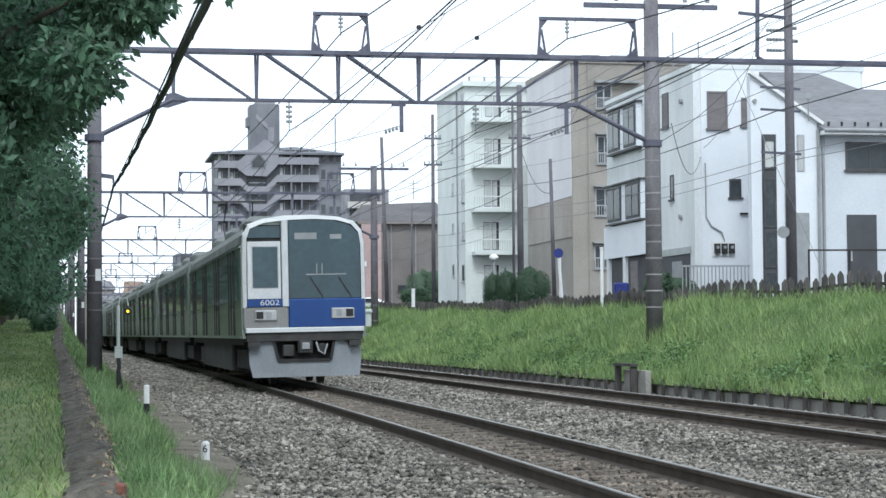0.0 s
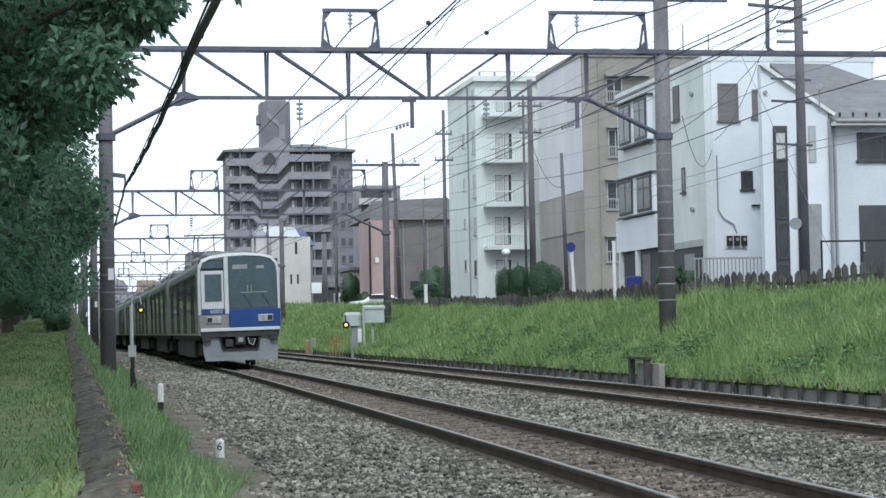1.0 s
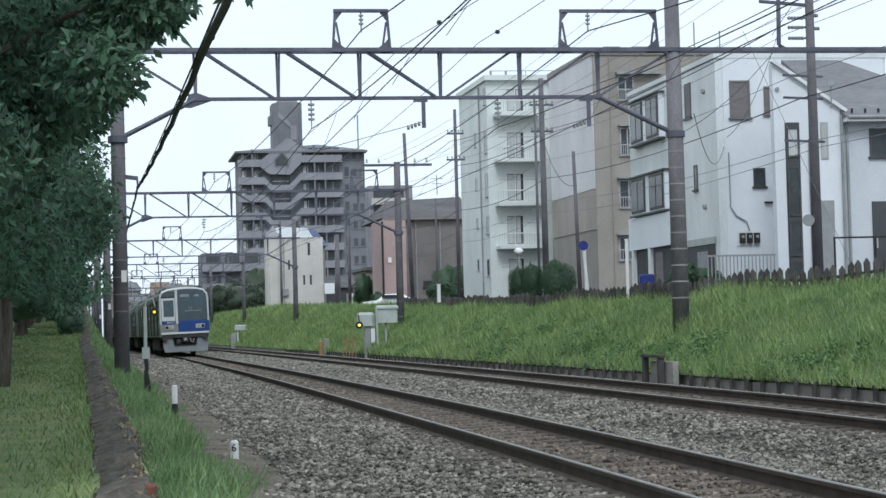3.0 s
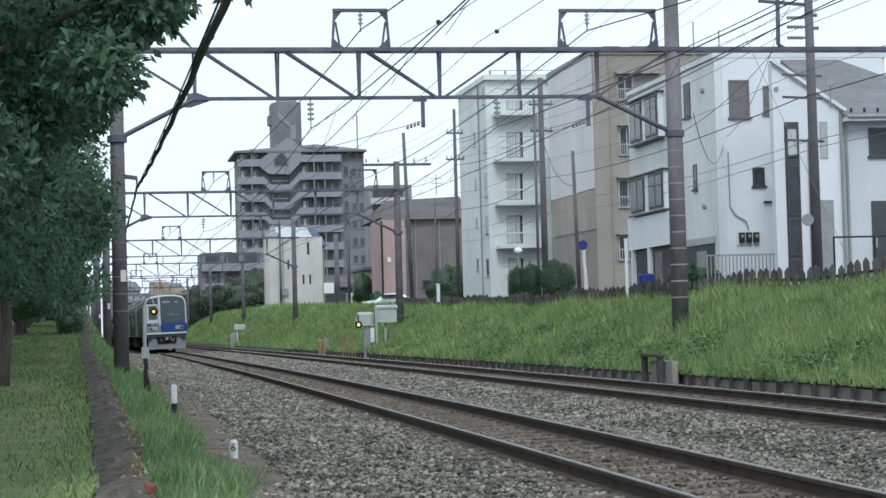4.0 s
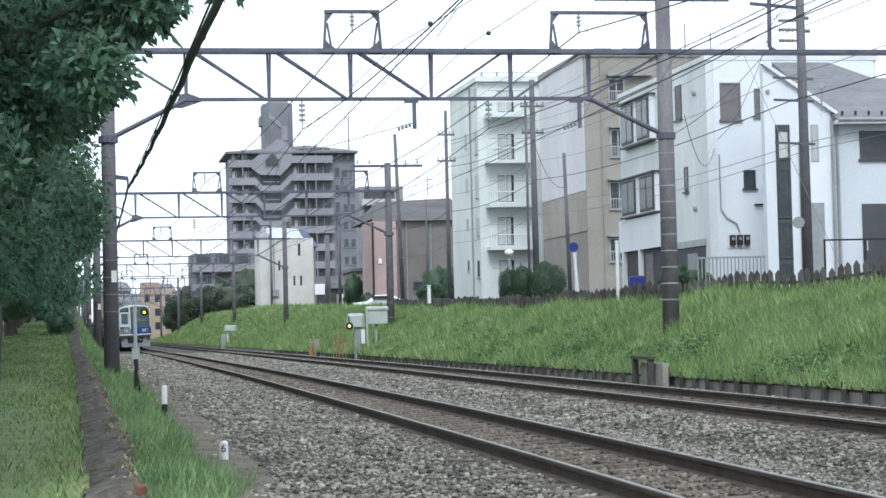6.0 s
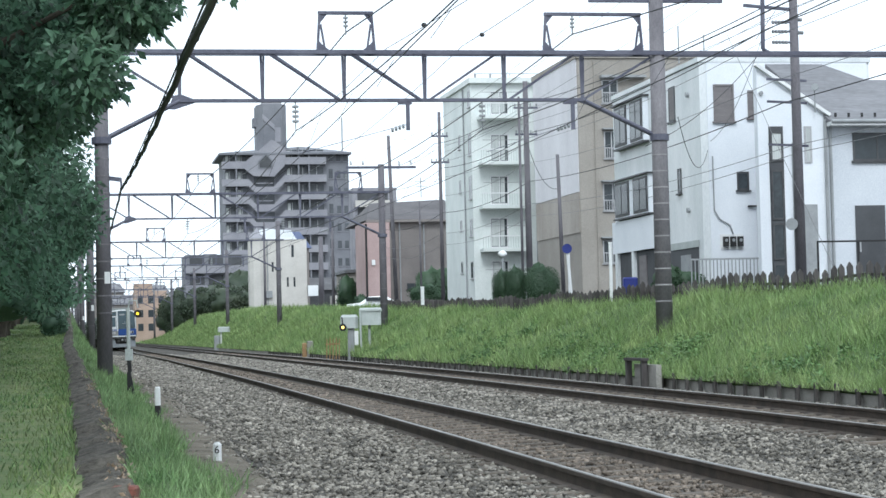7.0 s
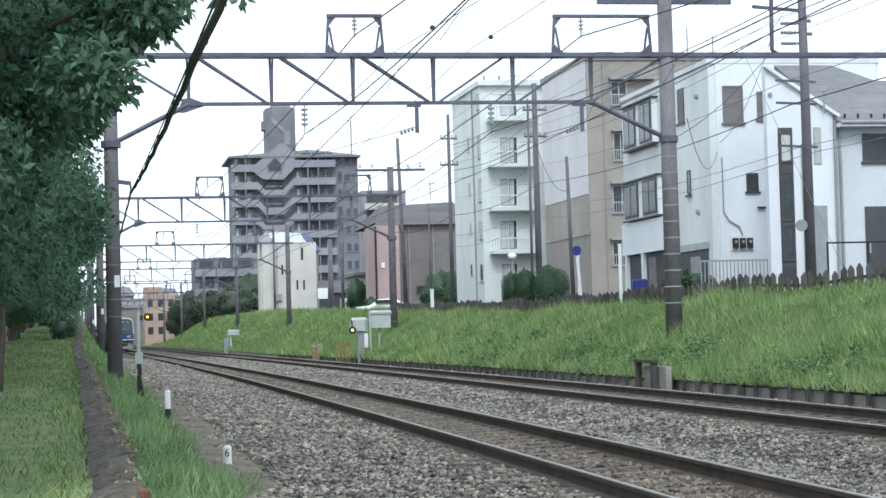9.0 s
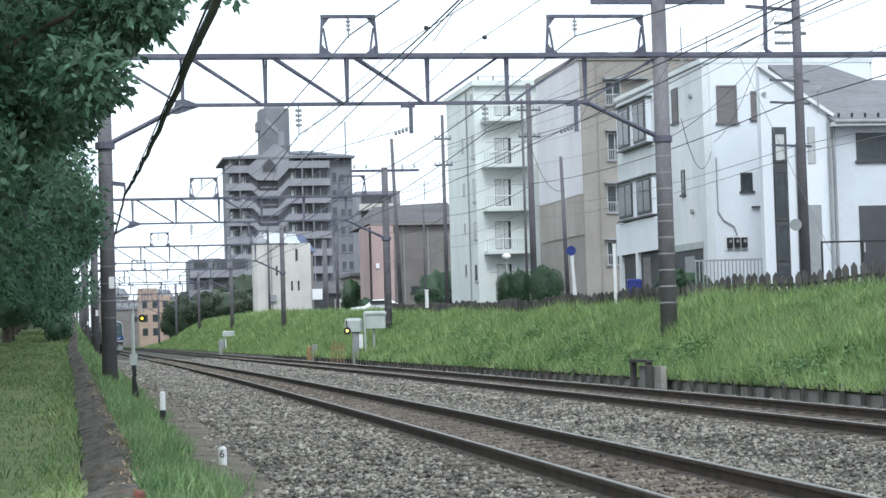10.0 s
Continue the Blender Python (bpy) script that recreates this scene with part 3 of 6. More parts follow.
    for d in (-1.5, -0.9, 0.9, 1.5):
        ins = Mesh()
        for k in range(3):
            ins.disc(at(o1 + d, y, top + 0.0 + 0.07 * k), (0, 0, 1), 0.06 - 0.01 * k, 0.05, 10)
        part("insulator", ins, M_METERBOX, t)
    return t


for i, y in enumerate(PORTALS):
    portal(i, y)


# ======== train ========
CAR_LEN, CAR_GAP = 19.5, 0.5


def side_glass(m, s, y0, y1, z0, z1, d=0.012):
    x = s * 1.40
    m.frame_box((x, y0, z0), (s * d, 0, 0), (0, y1 - y0, 0), (0, 0, z1 - z0))


def train_car(front):
    t = thing("train_car", (0, 0, 0), "stainless steel commuter train car" + (" with blue and white cab front" if front else " with tinted windows"), "train", "cars of the train")
    # body shell: floor, sides and rounded roof as one swept profile
    prof = [(-1.38, 1.05), (-1.40, 1.3), (-1.40, 3.0), (-1.36, 3.28), (-1.22, 3.47), (-0.9, 3.60), (-0.45, 3.67), (0, 3.69)]
    prof = prof + [(-x, z) for x, z in reversed(prof[:-1])]
    y0 = 0.12 if front else 0.0
    part("body", Mesh().sweep([[(x, y, z) for x, z in prof] for y in (y0, CAR_LEN)], True), M_STAINLESS, t, smooth=False)
    part("roof_cover", Mesh().sweep([[(x, y, z) for x, z in ((-1.402, 3.1), (-1.372, 3.29), (-1.228, 3.485), (-0.9, 3.62), (-0.45, 3.69), (0, 3.71), (0.45, 3.69), (0.9, 3.62), (1.228, 3.485), (1.372, 3.29), (1.402, 3.1))] for y in (y0 + 0.3, CAR_LEN - 0.2)]), M_TRAINROOF, t, "dull grey roof")
    for y in (4.0, 9.0, 14.0):
        part("air_conditioner", Mesh().bevel_box(-0.9, 0.9, y, y + 2.2, 3.6, 3.93, 0.12), M_TRAINROOF, t)
    doors = [2.7, 7.45, 12.2, 16.95]
    for s in (-1, 1):
        for d in doors:
            dm = Mesh()
            dm.frame_box((s * 1.405, d - 0.68, 1.12), (s * 0.006, 0, 0), (0, 1.36, 0), (0, 0, 1.9))
            door = part("door", dm, M_STAINLESS, t)
            g = Mesh()
            for a in (-0.56, 0.08):
                g.frame_box((s * 1.411, d + a, 1.75), (s * 0.005, 0, 0), (0, 0.48, 0), (0, 0, 0.98))
            part("door_glass", g, M_TRAINGLASS, door)
            e = Mesh()
            for a in (-0.73, -0.012, 0.68):
                e.frame_box((s * 1.40, d + a, 1.12), (s * 0.035, 0, 0), (0, 0.07, 0), (0, 0, 1.93))
            part("door_edge", e, M_RUBBER, door, "dark rubber edge")
        for a, b in [(0.95, 1.75)] + [(doors[k] + 0.9, doors[k + 1] - 0.9) for k in range(3)] + [(18.0, 19.0)]:
            m = Mesh()
            side_glass(m, s, a, b, 1.88, 2.8)
            part("window", m, M_TRAINGLASS, t)
        m = Mesh()
        side_glass(m, s, y0 + 0.15, CAR_LEN - 0.05, 1.66, 1.70, 0.006)
        part("belt_stripe", m, M_FRAME, t, "thin pale stripe")
        m = Mesh()
        side_glass(m, s, y0 + 0.1, CAR_LEN, 3.02, 3.06, 0.03)
        part("rain_gutter", m, M_STAINLESS, t)
        m = Mesh()
        side_glass(m, s, y0 + 0.1, CAR_LEN, 1.06, 1.10, 0.02)
        part("sill_beam", m, M_STAINLESS, t)
    part("underfloor", Mesh().bevel_box(-1.27, 1.27, 4.5, CAR_LEN - 4.5, 0.28, 1.06, 0.05).box(-1.3, 1.3, 0.8, CAR_LEN - 0.2, 0.9, 1.05), M_UNDER, t)
    for y in (2.9, CAR_LEN - 2.9):
        bogie = part("bogie", Mesh().box(-1.15, 1.15, y - 1.6, y + 1.6, 0.36, 0.78).box(-1.0, 1.0, y - 0.3, y + 0.3, 0.3, 0.95), M_UNDER, t)
        for dy in (-1.05, 1.05):
            for s in (-1, 1):
                part("wheel", Mesh().disc((s * 0.56, y + dy, 0.43), (1, 0, 0), 0.43, 0.13, 18), M_UNDER, bogie)
    part("gangway", Mesh().box(-0.5, 0.5, CAR_LEN - 0.02, CAR_LEN + 0.27, 1.1, 3.1), M_RUBBER, t)
    if not front:
        part("gangway", Mesh().box(-0.5, 0.5, -0.24, 0.02, 1.1, 3.1), M_RUBBER, t)
        return t
    cab_front(t)
    pantograph(t, 16.6)
    return t


def panel(m, x0, x1, z0, z1, y0=0.0, d=0.03):
    return m.box(x0, x1, y0 - d, y0, z0, z1)


def cab_front(t):
    # curved white surround: an arch of short pieces round the face
    arch_out = [(-1.385, 1.72), (-1.395, 2.6), (-1.375, 3.3), (-1.25, 3.52), (-0.9, 3.64), (-0.4, 3.71), (0.2, 3.72), (0.75, 3.68), (1.15, 3.58), (1.33, 3.38), (1.38, 3.1), (1.385, 2.4), (1.385, 1.72)]
    arch_in = [(-1.29, 1.72), (-1.29, 2.6), (-1.28, 3.2), (-1.2, 3.42), (-0.9, 3.54), (-0.4, 3.6), (0.2, 3.62), (0.75, 3.59), (1.08, 3.5), (1.24, 3.32), (1.285, 3.05), (1.29, 2.4), (1.29, 1.72)]
    m = Mesh()
    rows = [[(a[0], 0.14, a[1]), (a[0] * 0.99, -0.02, a[1] - 0.01), (b[0], -0.05, b[1]), (b[0], 0.14, b[1])] for a, b in zip(arch_out, arch_in)]
    m.sweep(rows, True)
    part("front_surround", m, M_WHITEFRP, t, "white moulded surround")
    part("front_backing", Mesh().box(-1.33, 1.33, 0.02, 0.13, 1.1, 3.5), M_RUBBER, t)
    part("front_post", Mesh().bevel_box(-0.50, -0.35, -0.06, 0.03, 1.73, 3.62, 0.02), M_WHITEFRP, t)
    ws = [(-0.33, 1.9), (1.27, 1.9), (1.275, 3.05), (1.235, 3.3), (1.07, 3.47), (0.75, 3.56), (0.2, 3.59), (-0.33, 3.58)]
    m = Mesh()
    n = len(ws)
    m.add([(x, -0.03, z) for x, z in ws] + [(x, 0.03, z) for x, z in ws], [tuple(range(n)), tuple(range(2 * n - 1, n - 1, -1))] + [(i, n + i, n + (i + 1) % n, (i + 1) % n) for i in range(n)])
    wsm = part("windscreen", m, M_TRAINGLASS, t, "large dark windscreen")
    for x, tilt in ((0.28, 0.28), (0.92, 0.28)):
        part("wiper", Mesh().bar((x - tilt / 2, -0.05, 2.35), (x + tilt / 2, -0.05, 1.93), 0.025, 0.02), M_RUBBER, wsm)
    part("destination_sign", Mesh().box(-0.2, 0.3, -0.034, -0.03, 3.18, 3.32), M_METERBOX, wsm, "pale destination display")
    part("service_sign", Mesh().box(0.6, 0.86, -0.034, -0.03, 3.18, 3.28), M_METERBOX, wsm)
    part("console_top", Mesh().box(0.05, 0.95, -0.034, -0.03, 2.4, 2.425).box(0.28, 0.3, -0.034, -0.03, 2.42, 2.65).box(0.4, 0.42, -0.034, -0.03, 2.42, 2.65), M_METERBOX, wsm, "pale control desk edge")
    part("blue_panel", Mesh().bevel_box(-0.36, 1.37, -0.05, 0.08, 1.28, 1.89, 0.03), M_BLUE, t, "blue lower front panel")
    part("grey_panel", Mesh().bevel_box(-1.37, -0.36, -0.035, 0.08, 1.26, 1.72, 0.02), M_GREYPAINT, t, "grey lower front panel")
    door = part("front_door", Mesh().bevel_box(-1.27, -0.52, -0.04, 0.03, 1.90, 3.14, 0.01), M_WHITEFRP, t, "white front door")
    part("door_window", Mesh().box(-1.15, -0.59, -0.05, -0.03, 2.14, 3.02), M_TRAINGLASS, door)
    part("door_window_seal", Mesh().box(-1.17, -0.57, -0.043, -0.035, 2.12, 3.04), M_FRAME, door)
    part("top_window", Mesh().box(-1.25, -0.53, -0.02, 0.03, 3.22, 3.47), M_TRAINGLASS, t)
    band = part("number_band", Mesh().box(-1.28, -0.42, -0.05, 0.03, 1.73, 1.89), M_BLUE, t)
    tx = bpy.data.curves.new("number", "FONT")
    tx.body, tx.size, tx.extrude = "6002", 0.17, 0.003
    tx.align_x, tx.align_y = "CENTER", "CENTER"
    num = new("number_lettering", tx)
    tx.materials.append(M_WHITEFRP)
    num.parent = band
    num.matrix_basis = Matrix.Translation((-0.78, -0.056, 1.81)) @ Matrix.Rotation(math.pi / 2, 4, "X") @ Matrix.Diagonal((1.3, 1, 1, 1))
    for x0, x1, z0, z1, side in ((-1.12, -0.63, 1.44, 1.65, -1), (0.60, 1.12, 1.46, 1.68, 1)):
        h = part("headlight_case", Mesh().bevel_box(x0, x1, -0.08, 0.0, z0, z1, 0.02), M_FRAME, t)
        a, b = (x0 + 0.03, x0 + 0.19) if side < 0 else (x1 - 0.19, x1 - 0.03)
        part("headlight", Mesh().box(a, b, -0.088, -0.07, z0 + 0.03, z1 - 0.03), M_RUBBER, h)
        part("tail_light", Mesh().box(a + 0.22 * -side, a + 0.22 * -side + 0.12, -0.088, -0.07, z0 + 0.04, z1 - 0.04), M_METERBOX, h)
    part("front_sill", Mesh().bevel_box(-1.33, 1.33, -0.09, 0.05, 1.17, 1.27, 0.02), M_WHITEFRP, t, "pale sill strip")
    part("buffer_beam", Mesh().box(-1.3, 1.3, -0.04, 0.6, 0.98, 1.16), M_UNDER, t)
    sk = Mesh()
    # skirt in three plates round the coupler opening
    for q in ([(-1.25, 0.98), (-1.24, 0.5), (-1.17, 0.2), (-0.6, 0.2), (-0.6, 0.56), (-0.7, 0.98)], [(-0.6, 0.2), (0.58, 0.2), (0.58, 0.56), (-0.6, 0.56)], [(0.58, 0.56), (0.58, 0.2), (1.24, 0.2), (1.27, 0.5), (1.28, 0.98), (0.66, 0.98)]):
        k = len(q)
        sk.add([(x, 0.04 + 0.14 * abs(x) ** 2 * 0.3, z) for x, z in q] + [(x, 0.1 + 0.14 * abs(x) ** 2 * 0.3, z) for x, z in q], [tuple(range(k)), tuple(range(2 * k - 1, k - 1, -1))] + [(i, k + i, k + (i + 1) % k, (i + 1) % k) for i in range(k)])
    part("skirt", sk, M_SKIRT, t, "light grey obstacle skirt")
    # black plate behind the coupler opening, standing in for the shade inside
    part("skirt_shade_plate", Mesh().box(-1.1, 1.1, 0.3, 0.4, 0.25, 0.98), M_RUBBER, t)
    fr = Mesh()
    for p, q in (((-0.7, 0.98), (-0.6, 0.56)), ((-0.6, 0.56), (0.58, 0.56)), ((0.58, 0.56), (0.66, 0.98))):
        fr.bar((p[0], 0.03, p[1]), (q[0], 0.03, q[1]), 0.05, 0.06)
    part("opening_frame", fr, M_RUBBER, t, "black rubber edge round the coupler opening")
    part("jumper_box", Mesh().bevel_box(-0.5, -0.24, 0.0, 0.2, 0.66, 0.9, 0.03).bevel_box(0.3, 0.48, 0.0, 0.2, 0.7, 0.92, 0.03), M_UNDER, t)
    c = part("coupler", Mesh().bevel_box(-0.16, 0.16, -0.12, 0.5, 0.72, 0.98, 0.04), M_UNDER, t)
    part("coupler_face", Mesh().bevel_box(-0.09, 0.09, -0.15, -0.1, 0.80, 0.94, 0.02), M_METERBOX, c)
    part("hose", Mesh().wire([(0.25, -0.02, 0.95), (0.3, -0.06, 0.75), (0.42, -0.06, 0.68), (0.5, -0.02, 0.9)], 0.025), M_METERBOX, t)
    for x in (-1.15, 1.12):
        part("step", Mesh().box(x - 0.13, x + 0.13, -0.1, 0.1, 0.86, 0.97), M_UNDER, t)


def pantograph(t, y):
    m = Mesh()
    for s in (-0.5, 0.5):
        m.tube((s, y - 0.6, 3.95), (s * 0.9, y + 0.5, 4.5), 0.025, 6).tube((s * 0.9, y + 0.5, 4.5), (s * 0.8, y - 0.1, 5.1), 0.02, 6)
    m.bar((-0.85, y - 0.1, 5.1), (0.85, y - 0.1, 5.1), 0.08, 0.05).box(-0.8, 0.8, y - 0.7, y + 0.7, 3.72, 3.95)
    part("pantograph", m, M_UNDER, t)


head_car = train_car(True)
second_car = train_car(False)
cars = [head_car, second_car] + [copy_thing(second_car, pose(0, 0, 0)) for _ in range(7)]
for c in cars:
    c.scale = (0.967, 1, 1)


def rail_point(y0, dist):
    """The station dist metres further along the line than y0."""
    y = y0
    for _ in range(40):
        step = dist / 40
        y += step * math.cos(heading(y))
    return y


def car_pose(y_a):
    y_b = rail_point(y_a, CAR_LEN)
    play = float(np.interp(y_a, [42, 63, 95, 137, 157, 240], [0.2, 0.16, 0.05, 0.0, -0.3, -0.4]))
    a, b = at(play, y_a), at(play, y_b)
    d = (b - a).normalized()
    turn = math.atan2(d.x, d.y)
    lean = radians(float(np.interp(y_a, [42, 60, 95], [0.8, 0.9, 1.5])))
    return Matrix.Translation(a + Vector((0, 0, cant(y_a) / 2))) @ Matrix.Rotation(-turn, 4, "Z") @ Matrix.Rotation(-lean, 4, "Y")


# where the train's end stands, in metres ahead of the camera
TRAIN = [(0.0, 42.3), (1.0, 63.6), (2.5, 96.0), (4.0, 127.0), (5.5, 155.5), (8.5, 212.0), (10.0, 239.0)]


def train_station(t):
    return float(np.interp(t, [r[0] for r in TRAIN], [r[1] for r in TRAIN]))


def motions():
    """The train draws away along the near track."""
    for k, c in enumerate(cars):
        rows = []
        for i in range(21):
            t = i * 0.5
            rows.append((t, car_pose(rail_point(train_station(t), k * (CAR_LEN + CAR_GAP)))))
        walk(c, rows)


# ======== buildings ========
class Facade:
    """A wall seen from outside: origin at its left foot, u to the right, n outwards."""

    def __init__(self, o, u):
        self.o, self.u = Vector(o), Vector((u[0], u[1], 0)).normalized()
        self.n = Vector((self.u.y, -self.u.x, 0))

    def p(self, u, z, d=0.0):
        return self.o + self.u * u + self.n * d + Vector((0, 0, z))

    def box(self, m, u0, u1, z0, z1, d0, d1):
        return m.frame_box(self.p(u0, z0, d0), self.u * (u1 - u0), self.n * (d1 - d0), (0, 0, z1 - z0))


def window(t, fc, u0, u1, z0, z1, glass=None, frame_mat=None, mullions=1, sill=True, proud=0.03):
    """A framed window set on a wall, with its pane, frame bars and sill."""
    fm = frame_mat or M_FRAME
    w = part("window", fc.box(Mesh(), u0, u1, z0, z1, -0.05, proud * 0.4), M_DARKFILL, t)
    part("pane", fc.box(Mesh(), u0 + 0.04, u1 - 0.04, z0 + 0.04, z1 - 0.04, proud * 0.4, proud * 0.7), glass or M_WINDOW, w)
    m = Mesh()
    fc.box(m, u0, u0 + 0.06, z0, z1, 0.0, proud)
    fc.box(m, u1 - 0.06, u1, z0, z1, 0.0, proud)
    fc.box(m, u0 + 0.06, u1 - 0.06, z0, z0 + 0.06, 0.0, proud)
    fc.box(m, u0 + 0.06, u1 - 0.06, z1 - 0.06, z1, 0.0, proud)
    for k in range(mullions):
        c = u0 + (u1 - u0) * (k + 1) / (mullions + 1)
        fc.box(m, c - 0.03, c + 0.03, z0 + 0.06, z1 - 0.06, 0.0, proud)
    part("window_frame", m, fm, w)
    if sill:
        part("sill", fc.box(Mesh(), u0 - 0.05, u1 + 0.05, z0 - 0.06, z0, 0.0, proud + 0.06), fm, w)
    return w


A0 = radians(-10.26)
ALONG = Vector((math.sin(A0), math.cos(A0), 0))
ACROSS = Vector((math.cos(A0), -math.sin(A0), 0))


def block(t, corner, length, width, z0, z1, material, name="wall", parapet=0.0):
    """A block whose near left corner stands at corner; length along the line, width across it."""
    o = Vector((corner[0], corner[1], z0))
    m = Mesh().frame_box(o, ACROSS * width, ALONG * length, (0, 0, z1 - z0))
    w = part(name, m, material, t)
    if parapet:
        part("parapet", Mesh().frame_box(o - ACROSS * 0.08 - ALONG * 0.08 + Vector((0, 0, z1 - z0)), ACROSS * (width + 0.16), ALONG * (length + 0.16), (0, 0, parapet)), material, t)
    # the wall towards the camera and the wall towards the line
    o = Vector((corner[0], corner[1], 0))
    front = Facade(o, ACROSS)
    side = Facade(o + ALONG * length, -ALONG)
    return front, side


def building(name, corner, label, category="house", z=2.0):
    return thing(name, (corner[0], corner[1], z), label, category)


def balcony(t, fc, u0, u1, z, depth=0.9, height=1.0, solid_rail=False, band=None):
    """A slab with a railing of bars, or with a solid parapet."""
    b = part("balcony", fc.box(Mesh(), u0, u1, z, z + 0.2, 0.0, depth), M_APT if not solid_rail else (band or M_TOWERBAND), t)
    if solid_rail:
        part("parapet", fc.box(Mesh(), u0, u1, z + 0.2, z + height, depth - 0.12, depth), band or M_TOWERBAND, b)
        return b
    part("handrail", fc.box(Mesh(), u0, u1, z + height, z + height + 0.06, depth - 0.07, depth - 0.01), M_WHITEPAINT, b)
    n = int((u1 - u0) / 0.14)
    for k in range(n + 1):
        u = u0 + (u1 - u0 - 0.03) * k / n
        part("baluster", fc.box(Mesh(), u, u + 0.02, z + 0.2, z + height, depth - 0.05, depth - 0.03), M_CABINET, b)
    return b


def pipe(t, fc, u, z0, z1, r=0.045, name="downpipe", material=None):
    part(name, Mesh().tube(fc.p(u, z0, 0.07), fc.p(u, z1, 0.07), r, 8), material or M_METERBOX, t)


# white five-storey block with balconies
apt = building("apartment_block", (2.33, 112), "white five-storey apartment block with railed balconies", "apartment building")
af, as_ = block(apt, (2.33, 112), 8.6, 7.0, 2.0, 15.3, M_APT)
part("roof_slab", Mesh().frame_box(Vector((2.33, 112, 15.3)) - ACROSS * 0.15 - ALONG * 0.35, ACROSS * 7.3, ALONG * 9.2, (0, 0, 0.3)), M_APT, apt)
for k, z in enumerate((13.1, 10.45, 7.93, 5.47)):
    balcony(apt, af, 0.35, 3.0, z + 0.08, 1.0, 0.85)
for u0, u1, z0, z1 in ((1.15, 2.2, 13.5, 14.85), (1.1, 2.17, 10.75, 12.35), (1.04, 2.1, 8.3, 9.95), (0.98, 2.02, 5.8, 7.53), (1.0, 2.0, 3.3, 5.05)):
    window(apt, af, u0, u1, z0, z1, mullions=1, frame_mat=M_WHITEPAINT)
    for a, b in ((0.08, 0.46), (0.56, 0.8)):
        part("curtain", af.box(Mesh(), u0 + (u1 - u0) * a, u0 + (u1 - u0) * b, z0 + 0.1, z1 - 0.1, 0.0215, 0.026), M_CURTAIN, apt, "pale curtain behind glass")
    part("laundry_pole", af.box(Mesh(), 0.5, 2.85, z0 + 1.2, z0 + 1.23, 0.7, 0.73), M_METERBOX, apt)
for u0, z0, z1 in ((7.7, 11.2, 12.45), (7.65, 8.66, 10.0), (7.65, 6.5, 7.5), (7.6, 4.05, 5.05), (7.7, 14.0, 14.95)):
    window(apt, as_, u0, u0 + 0.75, z0, z1, mullions=0)
for z0, z1 in ((11.83, 12.66), (9.26, 9.98), (7.0, 7.6), (4.46, 5.16)):
    window(apt, as_, 4.7, 5.2, z0, z1, mullions=0)
pipe(apt, as_, 6.6, 2.2, 15.2)
pipe(apt, af, 3.75, 2.2, 15.2, 0.06)
pipe(apt, af, 4.0, 2.2, 15.2, 0.06)
part("roof_rail", Mesh().bar(af.p(0.3, 15.9, -0.2), af.p(5.5, 15.9, -0.2), 0.04, 0.04).bar(af.p(0.3, 15.6, -0.2), af.p(0.3, 15.9, -0.2), 0.04, 0.04).bar(af.p(2.4, 15.6, -0.2), af.p(2.4, 15.9, -0.2), 0.04, 0.04), M_METERBOX, apt)
for u in (0.4, 1.3, 2.2):
    part("roof_vent", Mesh().tube(af.p(u, 15.6, -0.5), af.p(u, 15.95, -0.5), 0.07, 8), M_METERBOX, apt)

# tan building with a clad side
tan = building("tan_building", (7.45, 98), "tan four-storey building with a blank pale side wall", "apartment building")
tf, ts = block(tan, (7.45, 98), 9.6, 9.0, 2.0, 14.7, M_TAN)
part("side_cladding", ts.box(Mesh(), 0.0, 9.5, 7.95, 14.7, 0.004, 0.05), M_CLAD, tan, "pale sheet cladding")
part("side_render", ts.box(Mesh(), 0.0, 9.5, 5.9, 7.92, 0.004, 0.04), M_PALESIDE, tan, "pale stained render")
part("parapet", Mesh().frame_box(Vector((7.45, 98, 14.7)) - ACROSS * 0.1 - ALONG * 0.1, ACROSS * 9.2, ALONG * 9.8, (0, 0, 0.3)), M_TAN, tan)
for u0, u1, z0, z1 in ((1.25, 2.1, 12.4, 13.6), (1.3, 2.08, 9.6, 11.0), (1.18, 2.2, 6.95, 8.35), (1.1, 2.05, 4.3, 5.5)):
    w = window(tan, tf, u0, u1, z0, z1, mullions=1)
    part("canopy", tf.box(Mesh(), u0 - 0.1, u1 + 0.1, z1 + 0.05, z1 + 0.13, 0.0, 0.4), M_METERBOX, w)
    g = part("window_guard", tf.box(Mesh(), u0, u1, z0 + 0.5, z0 + 0.55, 0.2, 0.24), M_FRAME, tan)
    for k in range(8):
        part("guard_bar", tf.box(Mesh(), u0 + (u1 - u0) * k / 8, u0 + (u1 - u0) * k / 8 + 0.03, z0 - 0.02, z0 + 0.5, 0.2, 0.23), M_FRAME, g)
part("roof_canopy", tf.box(Mesh(), 1.15, 3.5, 13.68, 13.8, 0.0, 0.45), M_METERBOX, tan)
pipe(tan, tf, 0.85, 2.2, 14.6, 0.04, material=M_TAN)
for k in range(3):
    part("roof_box", Mesh().frame_box(tf.p(1.0 + 1.5 * k, 15.0, -1.5), ACROSS * 0.9, ALONG * 0.7, (0, 0, 0.35)), M_METERBOX, tan)

